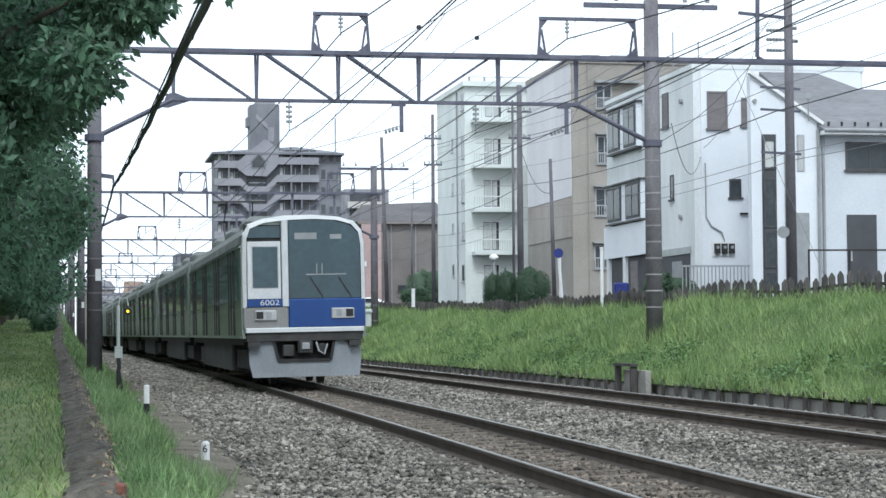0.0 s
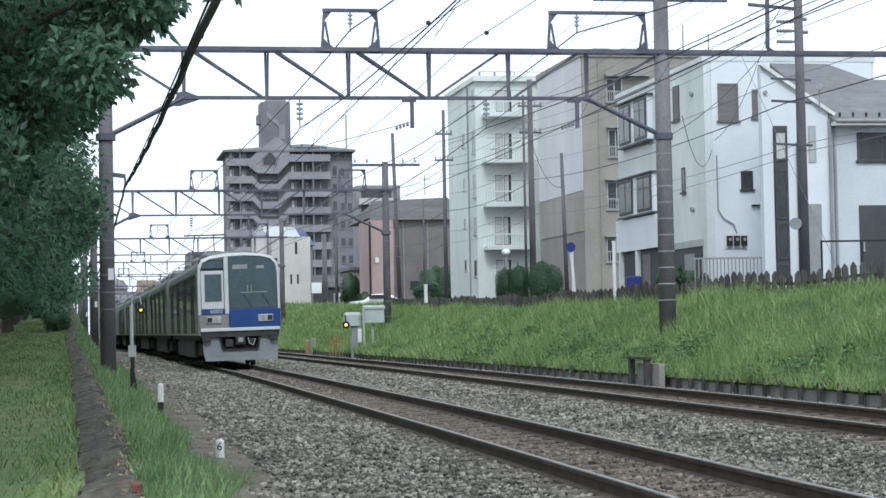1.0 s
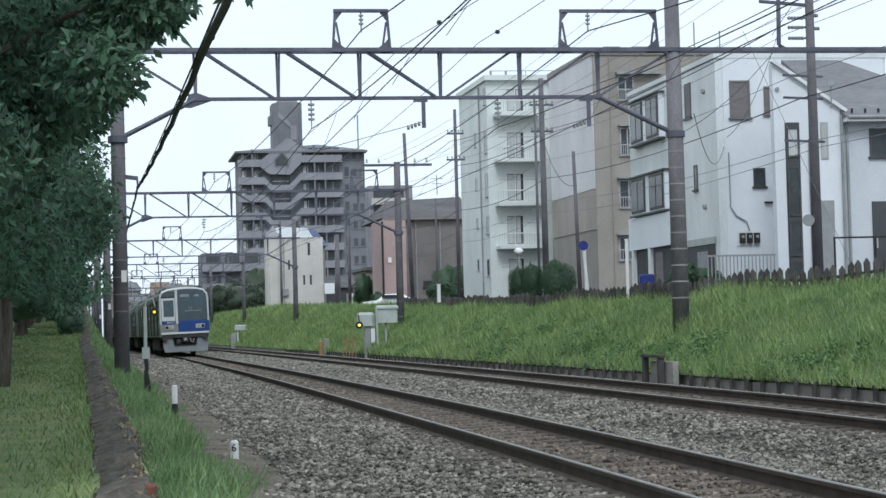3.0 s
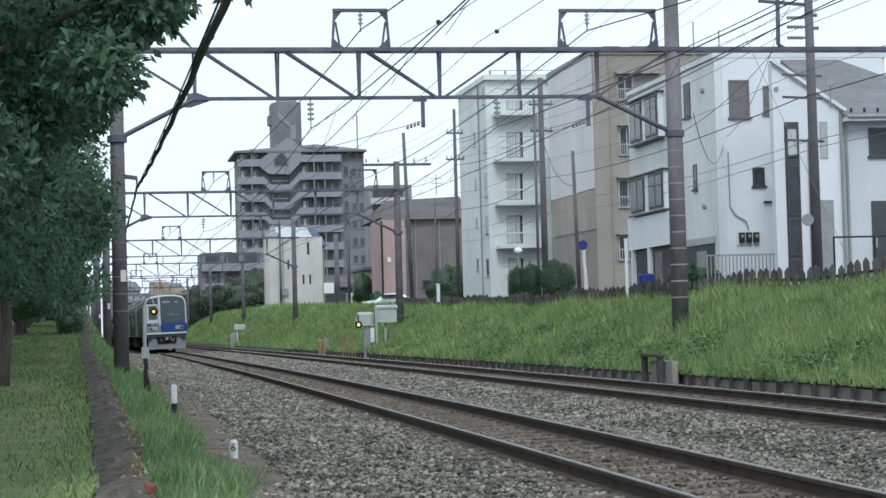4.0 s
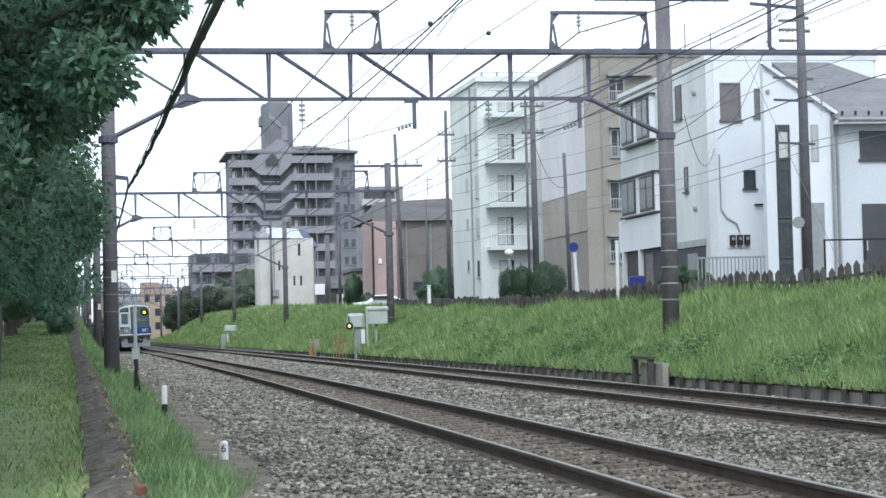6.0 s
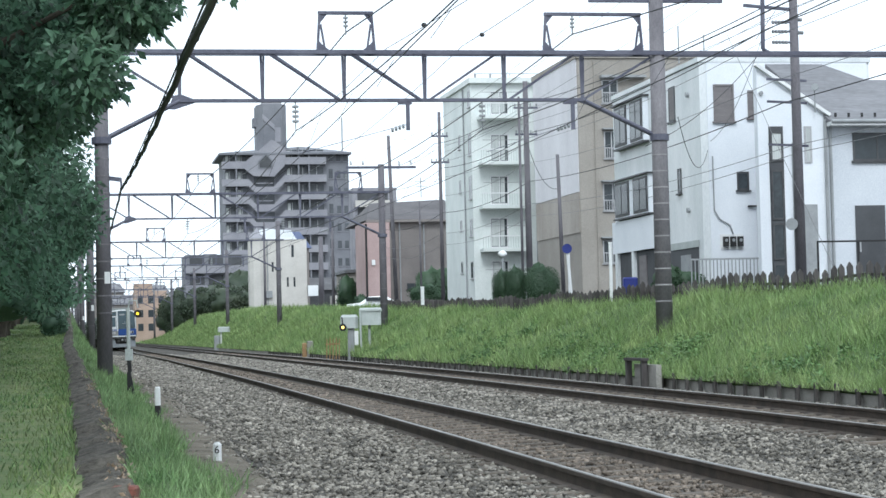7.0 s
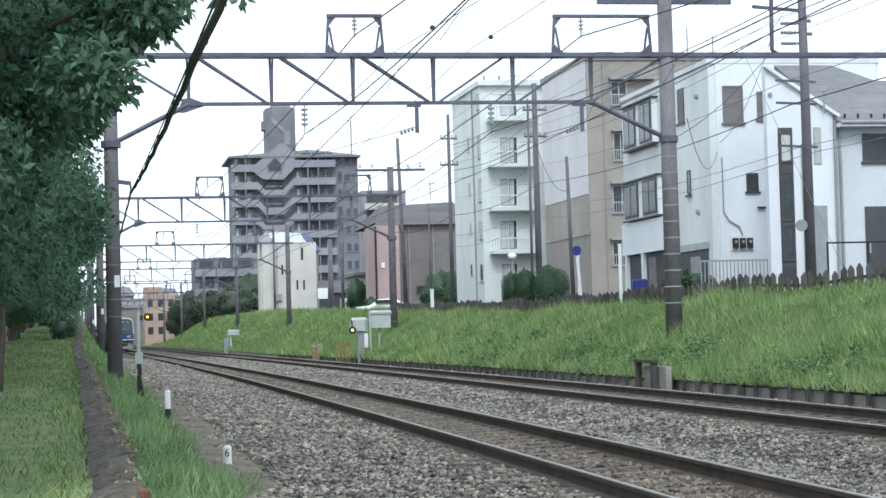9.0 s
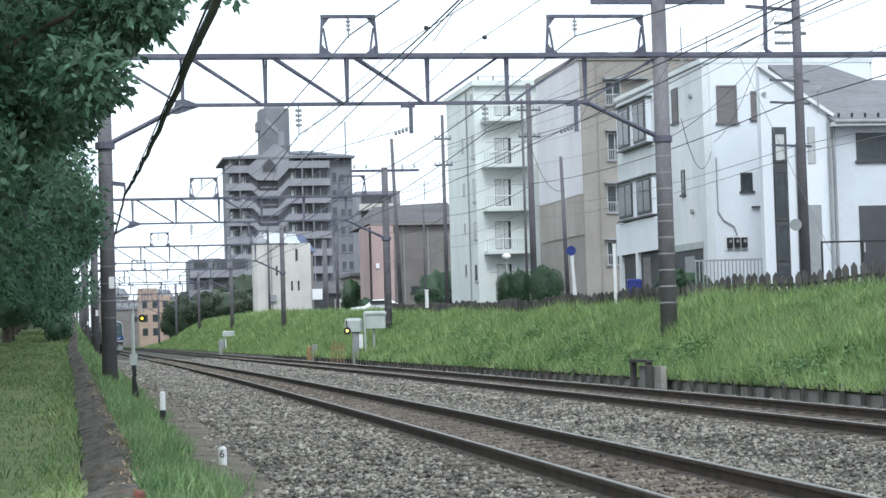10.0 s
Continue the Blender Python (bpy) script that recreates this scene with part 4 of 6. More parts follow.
# white house with bay windows
bay = building("bay_window_house", (8.95, 64.5), "white three-storey house with dark-framed bay windows", "house")
bf, bs = block(bay, (8.95, 64.5), 10.7, 6.0, 2.0, 9.85, M_WHITEWALL2)
# front coloured paler than the stained side, painting in the light it catches
part("bright_front_sheet", bf.box(Mesh(), 0.25, 5.9, 2.0, 9.87, 0.003, 0.04), M_WHITEWALL, bay, "white render with the light on this face put into its colour")
part("parapet", Mesh().frame_box(Vector((8.95, 64.5, 9.85)) - ACROSS * 0.06 - ALONG * 0.06, ACROSS * 6.1, ALONG * 10.8, (0, 0, 0.16)), M_WHITEWALL2, bay)
for z0, z1, u0, u1 in ((7.95, 9.35, 0.85, 4.75), (5.3, 6.5, 0.65, 5.2)):
    bb = part("bay_window", bs.box(Mesh(), u0, u1, z0 - 0.1, z1 + 0.1, 0.0, 0.2), M_WHITEWALL, bay, "white projecting bay")
    part("bay_canopy", bs.box(Mesh(), u0 - 0.1, u1 + 0.1, z1 + 0.1, z1 + 0.16, 0.0, 0.32), M_FRAMEDARK, bb)
    part("bay_sill", bs.box(Mesh(), u0 - 0.05, u1 + 0.05, z0 - 0.16, z0 - 0.1, 0.0, 0.26), M_FRAMEDARK, bb)
    w = u1 - u0
    for a, b in ((0.03, 0.44), (0.57, 0.97)):
        p0, p1 = u0 + w * a, u0 + w * b
        mid = (p0 + p1) / 2
        part("bay_frame", bs.box(Mesh(), p0, p1, z0 - 0.04, z1 + 0.04, 0.2, 0.23), M_FRAMEDARK, bb)
        part("pane", bs.box(Mesh(), p0 + 0.12, mid - 0.05, z0 + 0.05, z1 - 0.05, 0.23, 0.245), M_WINDOW, bb)
        part("pane", bs.box(Mesh(), mid + 0.05, p1 - 0.12, z0 + 0.05, z1 - 0.05, 0.23, 0.245), M_WINDOW, bb)
part("overhang", bs.box(Mesh(), 0.05, 6.3, 3.9, 5.1, 0.0, 0.16), M_WHITEWALL, bay)
# no real hollow here: a dark sheet paints the entrance shade
part("entrance_shade_panel", bs.box(Mesh(), 0.3, 6.2, 2.1, 3.9, 0.0, 0.03), M_DARKFILL, bay, "flat dark panel painting the shade of the ground-floor entrance")
for u in (0.35, 2.6, 5.9):
    part("entrance_pillar", bs.box(Mesh(), u, u + 0.28, 2.0, 3.9, 0.03, 0.16), M_WHITEWALL2, bay)
part("entrance_door", bs.box(Mesh(), 3.3, 4.2, 2.1, 3.7, 0.03, 0.07), M_SHUTTER, bay, "taupe entrance door")
part("garage_lintel", bs.box(Mesh(), 6.95, 10.3, 3.72, 3.95, 0.03, 0.06), M_CABINET, bay)
part("garage_shutter_box", bs.box(Mesh(), 8.4, 9.4, 2.7, 3.5, 0.03, 0.08), M_METERBOX, bay)
for z, u in ((8.9, 9.5), (5.0, 9.3)):
    part("wall_vent", Mesh().disc(bs.p(u, z, 0.05), bs.n, 0.09, 0.1, 12), M_METERBOX, bay)
# garage interior shade, painted as a dark sheet on the wall
part("garage_shade_panel", bs.box(Mesh(), 7.0, 10.2, 2.1, 3.95, 0.0, 0.03), M_DARKFILL, bay, "flat dark panel painting the shade inside the garage")
window(bay, bs, 7.3, 8.0, 8.2, 9.4, glass=M_SHUTTER, frame_mat=M_FRAMEDARK, mullions=0)
window(bay, bs, 8.1, 8.5, 5.65, 6.5, frame_mat=M_FRAMEDARK, mullions=0)
window(bay, bf, 0.46, 1.17, 7.86, 9.1, glass=M_SHUTTER, frame_mat=M_SHUTTER, mullions=0, proud=0.08)
window(bay, bf, 1.65, 1.9, 7.97, 8.9, glass=M_SHUTTER, frame_mat=M_SHUTTER, mullions=0, proud=0.08)
window(bay, bf, 1.2, 1.62, 5.56, 6.18, frame_mat=M_FRAMEDARK, mullions=0, proud=0.06)
part("meter_board", bf.box(Mesh(), 0.56, 1.36, 3.6, 4.1, 0.04, 0.07), M_WHITEPAINT, bay)
for k in range(3):
    mb = part("meter_box", bf.box(Mesh(), 0.64 + 0.25 * k, 0.82 + 0.25 * k, 3.69, 4.02, 0.07, 0.19), M_RUBBER, bay, "dark electricity meter")
    part("meter_dial", Mesh().disc(bf.p(0.73 + 0.25 * k, 3.9, 0.195), bf.n, 0.055, 0.02, 12), M_METERBOX, mb)
part("conduit", Mesh().wire([bf.p(0.36, 6.7, 0.09), bf.p(0.37, 4.9, 0.09), bf.p(0.55, 4.6, 0.09), bf.p(0.9, 4.4, 0.09), bf.p(1.0, 4.1, 0.09)], 0.025), M_METERBOX, bay)
pipe(bay, bs, 6.7, 2.2, 9.8)
part("wall_lamp", Mesh().frame_box(bf.p(1.55, 5.0, 0.05), ACROSS * 0.3, bf.n * 0.12, (0, 0, 0.05)), M_RUBBER, bay)
for k in range(2):
    part("antenna", Mesh().tube(bf.p(-0.2 + 0.9 * k, 10.0, -1.5), bf.p(-0.2 + 0.9 * k, 11.3 - 0.3 * k, -1.5), 0.025, 6), M_METERBOX, bay)

# white house with slit window and sloping top
gab = building("slit_window_house", (9.7, 58.0), "white house with tall slit windows and a sloping gable", "house")
gf = Facade((9.76, 58.0, 0), ACROSS)
m = Mesh()
pr = [(0, 2.0), (2.17, 2.0), (2.17, 7.3), (0, 8.8)]
m.add([gf.p(u, z, 0) for u, z in pr] + [gf.p(u, z, -0.3) for u, z in pr], [(0, 1, 2, 3), (7, 6, 5, 4), (0, 4, 5, 1), (1, 5, 6, 2), (2, 6, 7, 3), (3, 7, 4, 0)])
part("wall", m, M_WHITEWALL, gab)
part("roof_edge", Mesh().bar(gf.p(-0.05, 8.86, 0.05), gf.p(2.25, 7.33, 0.05), 0.2, 0.1), M_WHITEPAINT, gab)
part("slit_recess", gf.box(Mesh(), 0.33, 0.78, 2.3, 7.0, 0.0, 0.02), M_DARKFILL, gab)
for z0, z1 in ((5.95, 6.85), (4.2, 5.7), (3.0, 4.1), (2.3, 2.9)):
    window(gab, gf, 0.36, 0.76, z0, z1, frame_mat=M_FRAMEDARK, mullions=0, sill=False, proud=0.05, glass=M_WINDOW if z0 < 5.8 else M_CURTAIN)
window(gab, gf, 1.44, 1.68, 5.9, 7.0, mullions=0, sill=False, glass=M_CURTAIN)
part("vent_hood", Mesh().disc(gf.p(0.12, 8.0, 0.04), gf.n, 0.06, 0.08, 10), M_METERBOX, gab)
# porch hollow is not modelled; a grey sheet paints its shade
part("porch_shade_panel", gf.box(Mesh(), 1.32, 1.8, 2.1, 4.65, 0.0, 0.02), M_METERBOX, gab, "flat grey panel painting the shade of the porch")
pipe(gab, gf, 2.1, 2.2, 7.2)
pipe(gab, gf, 1.05, 2.2, 6.5, 0.03)

# grey-roofed house
wing = building("grey_roofed_house", (11.86, 58.39), "white house with a grey slate hipped roof", "house")
wf, ws_ = block(wing, (11.86, 58.39), 3.4, 10.0, 2.0, 7.0, M_WINGWALL)
m = Mesh()
m.add([wf.p(0.02, 7.1, 0.45), wf.p(10.4, 7.1, 0.45), wf.p(10.4, 7.1, -3.6), wf.p(-0.6, 7.1, -3.6), wf.p(-0.6, 9.35, -3.4), wf.p(1.3, 9.35, -3.4), wf.p(2.6, 8.8, -3.0), wf.p(10.4, 8.8, -3.4)],
      [(0, 1, 7, 6), (0, 6, 5, 4), (3, 0, 4), (3, 4, 5, 6, 7, 2), (1, 2, 7), (3, 2, 1, 0)])
part("roof", m, M_ROOF, wing, "grey slate roof")
part("eave", wf.box(Mesh(), 0.0, 10.4, 6.98, 7.1, 0.0, 0.5), M_WHITEPAINT, wing)
part("gutter", Mesh().tube(wf.p(0.0, 7.1, 0.52), wf.p(10.4, 7.1, 0.52), 0.06, 8), M_METERBOX, wing)
for k in range(5):
    part("snow_guard", Mesh().frame_box(wf.p(0.25 + 0.42 * k, 7.27, 0.16), ACROSS * 0.06, ALONG * 0.05, (0, 0, 0.12)), M_RUBBER, wing)
window(wing, wf, 0.85, 2.4, 5.95, 6.8, frame_mat=M_FRAMEDARK)
d = part("front_door", wf.box(Mesh(), 0.86, 1.8, 2.1, 4.6, 0.0, 0.05), M_DARKFILL, wing, "dark front door")
part("door_handle", wf.box(Mesh(), 0.95, 0.99, 3.2, 3.5, 0.05, 0.09), M_FRAME, d)
pipe(wing, wf, 0.12, 2.2, 7.0)
part("dish", Mesh().disc(gf.p(1.75, 8.15, 0.25), (-0.4, -1, 0.3), 0.11, 0.04, 14), M_METERBOX, gab)
part("mast", Mesh().tube(gf.p(1.75, 7.4, 0.2), gf.p(1.75, 8.1, 0.2), 0.02, 6), M_METERBOX, gab)

# far tower
tower = building("tower_block", (-32.4, 296), "grey-brown high-rise apartment tower with stepped balcony parapets", "apartment building")
tw, tws = block(tower, (-31.4, 296), 14, 18.9, 2.0, 28.4, M_TOWERTILE)
eave = [(-1.0, 1.5), (19.2, 1.5), (19.2, -14.6), (-1.0, -14.6)]
ridge = [(5.0, -6.5, 29.75), (12.4, -6.5, 30.3)]
m = Mesh()
m.add([tw.p(u, 28.35, d) for u, d in eave] + [tw.p(u, 28.65, d) for u, d in eave] + [tw.p(u, z, d) for u, d, z in ridge],
      [(3, 2, 1, 0), (0, 1, 5, 4), (1, 2, 6, 5), (2, 3, 7, 6), (3, 0, 4, 7), (4, 5, 9, 8), (5, 6, 9), (6, 7, 8, 9), (7, 4, 8)])
part("roof", m, M_TOWERTILE, tower, "low grey hipped roof with wide eaves")
plan = [(5.0, -1.4), (5.9, 0.4), (8.7, 0.4), (9.57, -1.4), (9.57, -5.5), (5.0, -5.5)]
part("lift_tower", Mesh().sweep([[tw.p(u, z, d) for u, d in plan] for z in (28.4, 36.2)], True), M_TOWERTILE, tower)
part("lift_cap", tw.box(Mesh(), 5.8, 8.7, 36.2, 36.6, -4.5, 0.3), M_TOWERBAND, tower)
part("stair_bay", tw.box(Mesh(), 4.5, 5.0, 32.9, 34.3, -4.0, -1.6), M_TOWERTILE, tower)


def slab_poly(pts, d0, d1):
    return Mesh().sweep([[tw.p(u, z, d) for u, z in pts] for d in (d0, d1)], True)


part("stair_band", slab_poly([(5.75, 34.7), (7.6, 33.0), (7.6, 32.2), (5.75, 33.9)], 0.4, 0.55), M_TOWERBAND, tower)
part("stair_band", slab_poly([(7.6, 32.6), (8.5, 32.6), (8.5, 30.4), (7.6, 30.4)], 0.4, 0.5), M_TOWERBAND, tower)
# gabled panel; its five-sided opening is a dark slab with the shade painted on
panel_ = part("gabled_panel", slab_poly([(2.85, 27.2), (6.9, 30.6), (7.5, 30.45), (9.2, 29.05), (8.96, 26.7), (7.3, 25.0), (4.15, 25.1), (2.85, 26.15)], 1.0, 1.4), M_TOWERBAND, tower)
part("opening_frame", slab_poly([(6.08, 28.55), (7.2, 27.4), (7.1, 26.15), (4.9, 26.15), (4.85, 27.35)], 1.4, 1.46), M_TOWERTILE, panel_)
part("opening", slab_poly([(6.08, 28.29), (6.97, 27.33), (6.87, 26.36), (5.12, 26.36), (5.07, 27.28)], 1.46, 1.5), M_DARKFILL, panel_)
# dark window colour that also paints the shade behind the balcony parapets
M_TOWERSHADE = mat("tower_glazing_and_shade", (0.045, 0.05, 0.06), (0.10, 0.108, 0.12), 0.6, 0.4, bump=0)
for k in range(9):
    zl, zr = 27.35 - 2.69 * k, 27.95 - 2.69 * k
    zm = zl - 1.2
    # straight parapets of the two wings, with the slab behind each
    for u0, u1, zt in ((-0.6, 3.4, zl), (8.9, 15.3, zr)):
        b = part("balcony", tw.box(Mesh(), u0, u1, zt - 1.1, zt - 0.9, 0.0, 1.3), M_TOWERBAND, tower)
        part("parapet", tw.box(Mesh(), u0, u1, zt - 1.1, zt, 1.15, 1.32), M_TOWERBAND, b)
        part("end_wall", tw.box(Mesh(), u0, u0 + 0.15, zt - 1.1, zt, 0.0, 1.15), M_TOWERBAND, b)
    if k:
        part("middle_parapet", tw.box(Mesh(), 4.5, 7.2, zm - 1.05, zm, 1.15, 1.3), M_TOWERBAND, tower)
        part("sloping_parapet", slab_poly([(3.4, zl - 1.1), (4.5, zm - 1.05), (4.5, zm), (3.4, zl)], 1.15, 1.31), M_TOWERBAND, tower)
        part("sloping_parapet", slab_poly([(7.2, zm - 1.05), (8.9, zr - 1.1), (8.9, zr), (7.2, zm)], 1.15, 1.31), M_TOWERBAND, tower)
        part("window", tw.box(Mesh(), 4.3, 7.4, zm + 0.1, zm + 1.6, 0.0, 0.05), M_TOWERSHADE, tower)
        part("clerestory_rail", tw.box(Mesh(), 4.6, 7.1, zm + 0.5, zm + 0.62, 1.1, 1.16), M_TOWERBAND, tower)
    for u0, u1, zt in ((-0.1, 1.35, zl), (1.75, 3.2, zl), (9.3, 10.9, zr), (11.2, 12.4, zr), (12.9, 15.0, zr)):
        w = part("window", tw.box(Mesh(), u0, u1, zt - 0.8, zt + 1.25, 0.0, 0.05), M_TOWERSHADE, tower)
        part("window_bar", tw.box(Mesh(), (u0 + u1) / 2 - 0.04, (u0 + u1) / 2 + 0.04, zt - 0.8, zt + 1.25, 0.05, 0.09), M_FRAME, w)
        if (k * 3 + int(u0 * 2)) % 3 == 0:
            part("pale_blind", tw.box(Mesh(), u0 + 0.1, u0 + 0.55, zt - 0.1, zt + 1.1, 0.055, 0.08), M_CURTAIN, w)
    for u0, zt in ((1.45, zl), (10.95, zr), (12.55, zr)):
        part("pier", tw.box(Mesh(), u0, u0 + 0.22, zt, zt + 1.59, 0.0, 1.25), M_TOWERTILE, tower)
    for u0, h in ((15.8, 1.5), (17.0, 1.2), (18.1, 1.2)):
        w = part("window", tw.box(Mesh(), u0, u0 + 0.62, zr - 0.55, zr - 0.55 + h, 0.0, 0.05), M_TOWERSHADE, tower)
        part("window_sill", tw.box(Mesh(), u0 - 0.06, u0 + 0.68, zr - 0.65, zr - 0.55, 0.0, 0.14), M_TOWERBAND, w)
    if k in (4, 5, 7):
        for j in range(4):
            part("washing", tw.box(Mesh(), 4.8 + 0.6 * j, 5.15 + 0.6 * j, zm + 0.05, zm + 0.5, 1.18, 1.22), M_CURTAIN, tower, "pale washing on a line")
part("mast", Mesh().tube(tw.p(18.4, 28.6, -3), tw.p(18.4, 34.5, -3), 0.12, 6), M_METERBOX, tower)
low = building("low_annex", (-37.0, 292), "grey-brown low annex with long balconies", "apartment building")
lf, ls = block(low, (-37.2, 292), 12, 10.0, 1.0, 13.2, M_TOWERTILE)
for k in range(3):
    z = 11.6 - 2.9 * k
    balcony(low, lf, -0.1, 10.0, z - 1.2, 1.0, 1.1, True)
    for u0 in (0.6, 3.4, 6.2):
        part("window", lf.box(Mesh(), u0, u0 + 2.2, z, z + 1.5, 0.0, 0.05), M_DARKFILL, low)
slab2 = building("distant_apartments", (-12.5, 330), "pale distant apartment block with white balconies", "apartment building")
sf, ss = block(slab2, (-13.5, 330), 15, 7.5, 2.0, 25.5, M_TOWERBAND)
for k in range(6):
    balcony(slab2, sf, 0.3, 6.5, 22.2 - 2.8 * k, 1.0, 1.1, True, M_CREAM)
    part("window", sf.box(Mesh(), 0.8, 6.0, 23.4 - 2.8 * k, 24.9 - 2.8 * k, 0.0, 0.05), M_DARKFILL, slab2)

# narrow cream house
cream = building("cream_house", (-17.4, 203), "narrow cream three-storey house with a white upper part", "house")
cf, cs = block(cream, (-18.6, 203), 9, 4.3, 2.0, 11.0, M_CREAM)
part("side_wing", cf.box(Mesh(), 4.3, 5.4, 2.0, 10.95, -8.5, -0.12), M_CREAM, cream, "pale set-back side strip")
m = Mesh().sweep([[cf.p(u, z, d) for u, z in ((0.5, 11.0), (4.3, 11.0), (3.8, 11.9), (1.3, 12.1), (0.5, 12.0))] for d in (0.03, -9)], True)
part("attic", m, M_WHITEWALL, cream, "white mansard attic")
plan = [(-0.6, -2.0), (-0.6, 0.2), (-0.25, 0.65), (0.5, 0.65), (0.92, 0.2), (0.92, -2.0)]
tur = part("stair_turret", Mesh().sweep([[cf.p(u, z, d) for u, d in plan] for z in (2.0, 11.05)], True), M_CREAM, cream, "faceted cream stair turret")
m = Mesh().add([cf.p(u + (0.08 if u > 0.2 else -0.08), 11.05, d + 0.06) for u, d in plan] + [cf.p(0.25, 12.25, -0.6)], [(i, (i + 1) % 6, 6) for i in range(6)] + [(5, 4, 3, 2, 1, 0)])
part("turret_roof", m, M_TOWERBAND, tur, "grey pointed turret roof")
part("roof_edge", cf.box(Mesh(), 0.92, 4.34, 10.92, 11.04, 0.0, 0.1), M_WHITEPAINT, cream)
for u0, w_, z0, z1 in ((3.78, 0.26, 9.1, 10.36), (3.25, 0.2, 6.0, 7.0), (3.95, 0.2, 6.0, 7.0), (1.7, 0.2, 7.6, 8.6), (3.5, 0.3, 3.0, 3.9)):
    window(cream, cf, u0, u0 + w_, z0, z1, mullions=0, sill=False, frame_mat=M_FRAMEDARK)
pipe(cream, cf, 1.25, 2.2, 10.9, 0.06)
part("porch", cf.box(Mesh(), 5.45, 6.5, 5.0, 6.1, -1.5, 0.2), M_WHITEWALL2, cream)
part("air_conditioner", cf.box(Mesh(), 0.9, 1.7, 4.9, 5.6, 0.0, 0.35), M_METERBOX, cream)
blue = building("blue_roofed_house", (-14.0, 222), "house with a dark blue metal roof behind", "house")
blf, bls = block(blue, (-15.5, 222), 8, 1.3, 2.0, 10.8, M_BROWN)
m = Mesh()
m.add([blf.p(-1.4, 10.8, 0.4), blf.p(1.6, 10.8, 0.4), blf.p(1.6, 10.8, -8.4), blf.p(-1.4, 10.8, -8.4), blf.p(-0.9, 12.9, -4), blf.p(0.7, 12.9, -4)], [(0, 1, 5, 4), (1, 2, 5), (2, 3, 4, 5), (3, 0, 4), (3, 2, 1, 0)])
part("roof", m, M_BLUEROOF, blue, "dark blue metal roof")
# solid dark box; the shade under the carport is its colour
part("carport_shade_box", blf.box(Mesh(), 1.3, 10.6, 2.0, 6.0, -5, -0.5), M_DARKFILL, blue)
part("upper_wing", blf.box(Mesh(), 1.3, 10.6, 6.0, 7.4, -5, 0.0), M_ROOF, blue)
part("porch_roof", blf.box(Mesh(), 3.6, 5.2, 4.2, 5.3, 0.0, 2.0), M_CREAM, blue)

# brown building, pink house beside it
brown = building("brown_building", (-5.2, 150), "grey-brown two-storey building with a dark pitched roof", "house")
brf, brs = block(brown, (-3.9, 150), 12, 5.6, 2.0, 9.8, M_BROWN)
m = Mesh()
m.add([brf.p(-1.3, 9.7, 0.5), brf.p(6.0, 9.7, 0.5), brf.p(6.0, 9.7, -12.4), brf.p(-1.3, 9.7, -12.4), brf.p(-0.35, 11.25, -4.0), brf.p(5.6, 11.5, -4.0)], [(0, 1, 5, 4), (1, 2, 5), (2, 3, 4, 5), (3, 0, 4), (3, 2, 1, 0)])
part("roof", m, M_DARKROOF, brown, "dark pitched roof")
part("eave", brf.box(Mesh(), -1.3, 6.0, 9.5, 9.69, 0.0, 0.55), M_BROWN, brown)
for u in (1.3, 3.2, 4.6):
    pipe(brown, brf, u, 2.2, 9.6, 0.06)
for u0, u1, z0, z1 in ((1.8, 3.0, 4.3, 4.8), (3.9, 4.8, 4.2, 5.4)):
    window(brown, brf, u0, u1, z0, z1, frame_mat=M_FRAMEDARK)
part("roof_aerial", Mesh().tube(brf.p(3.6, 11.6, -3), brf.p(3.6, 13.2, -3), 0.04, 6).bar(brf.p(3.1, 12.9, -3), brf.p(4.1, 12.9, -3), 0.05, 0.05).bar(brf.p(3.2, 12.5, -3), brf.p(4.0, 12.5, -3), 0.05, 0.05), M_METERBOX, brown)
pink = building("pink_house", (-5.2, 146), "faded pink two-storey house wall with white meter", "house")
pf, ps = block(pink, (-5.15, 146), 5, 1.9, 2.0, 9.3, M_PINK)
pipe(pink, pf, 0.1, 2.2, 9.2, 0.08, material=M_RUBBER)
part("wall_meter", pf.box(Mesh(), 0.5, 0.75, 6.1, 6.5, 0.0, 0.1), M_WHITEPAINT, pink)
grey = building("grey_house", (-8.2, 160), "grey-beige low house with small windows", "house")
grf, grs = block(grey, (-7.0, 160), 8, 1.8, 2.0, 6.0, M_TAN)
part("wall_meter", grf.box(Mesh(), 0.2, 0.45, 3.4, 3.8, 0.0, 0.1), M_WHITEPAINT, grey)
part("roof_slab", grf.box(Mesh(), -0.25, 2.0, 6.0, 6.25, -8.2, 0.3), M_ROOF, grey)
window(grey, grf, 0.5, 1.0, 4.2, 5.2, frame_mat=M_FRAMEDARK, mullions=0)
window(grey, grf, 1.3, 1.6, 4.4, 4.9, frame_mat=M_FRAMEDARK, mullions=0)

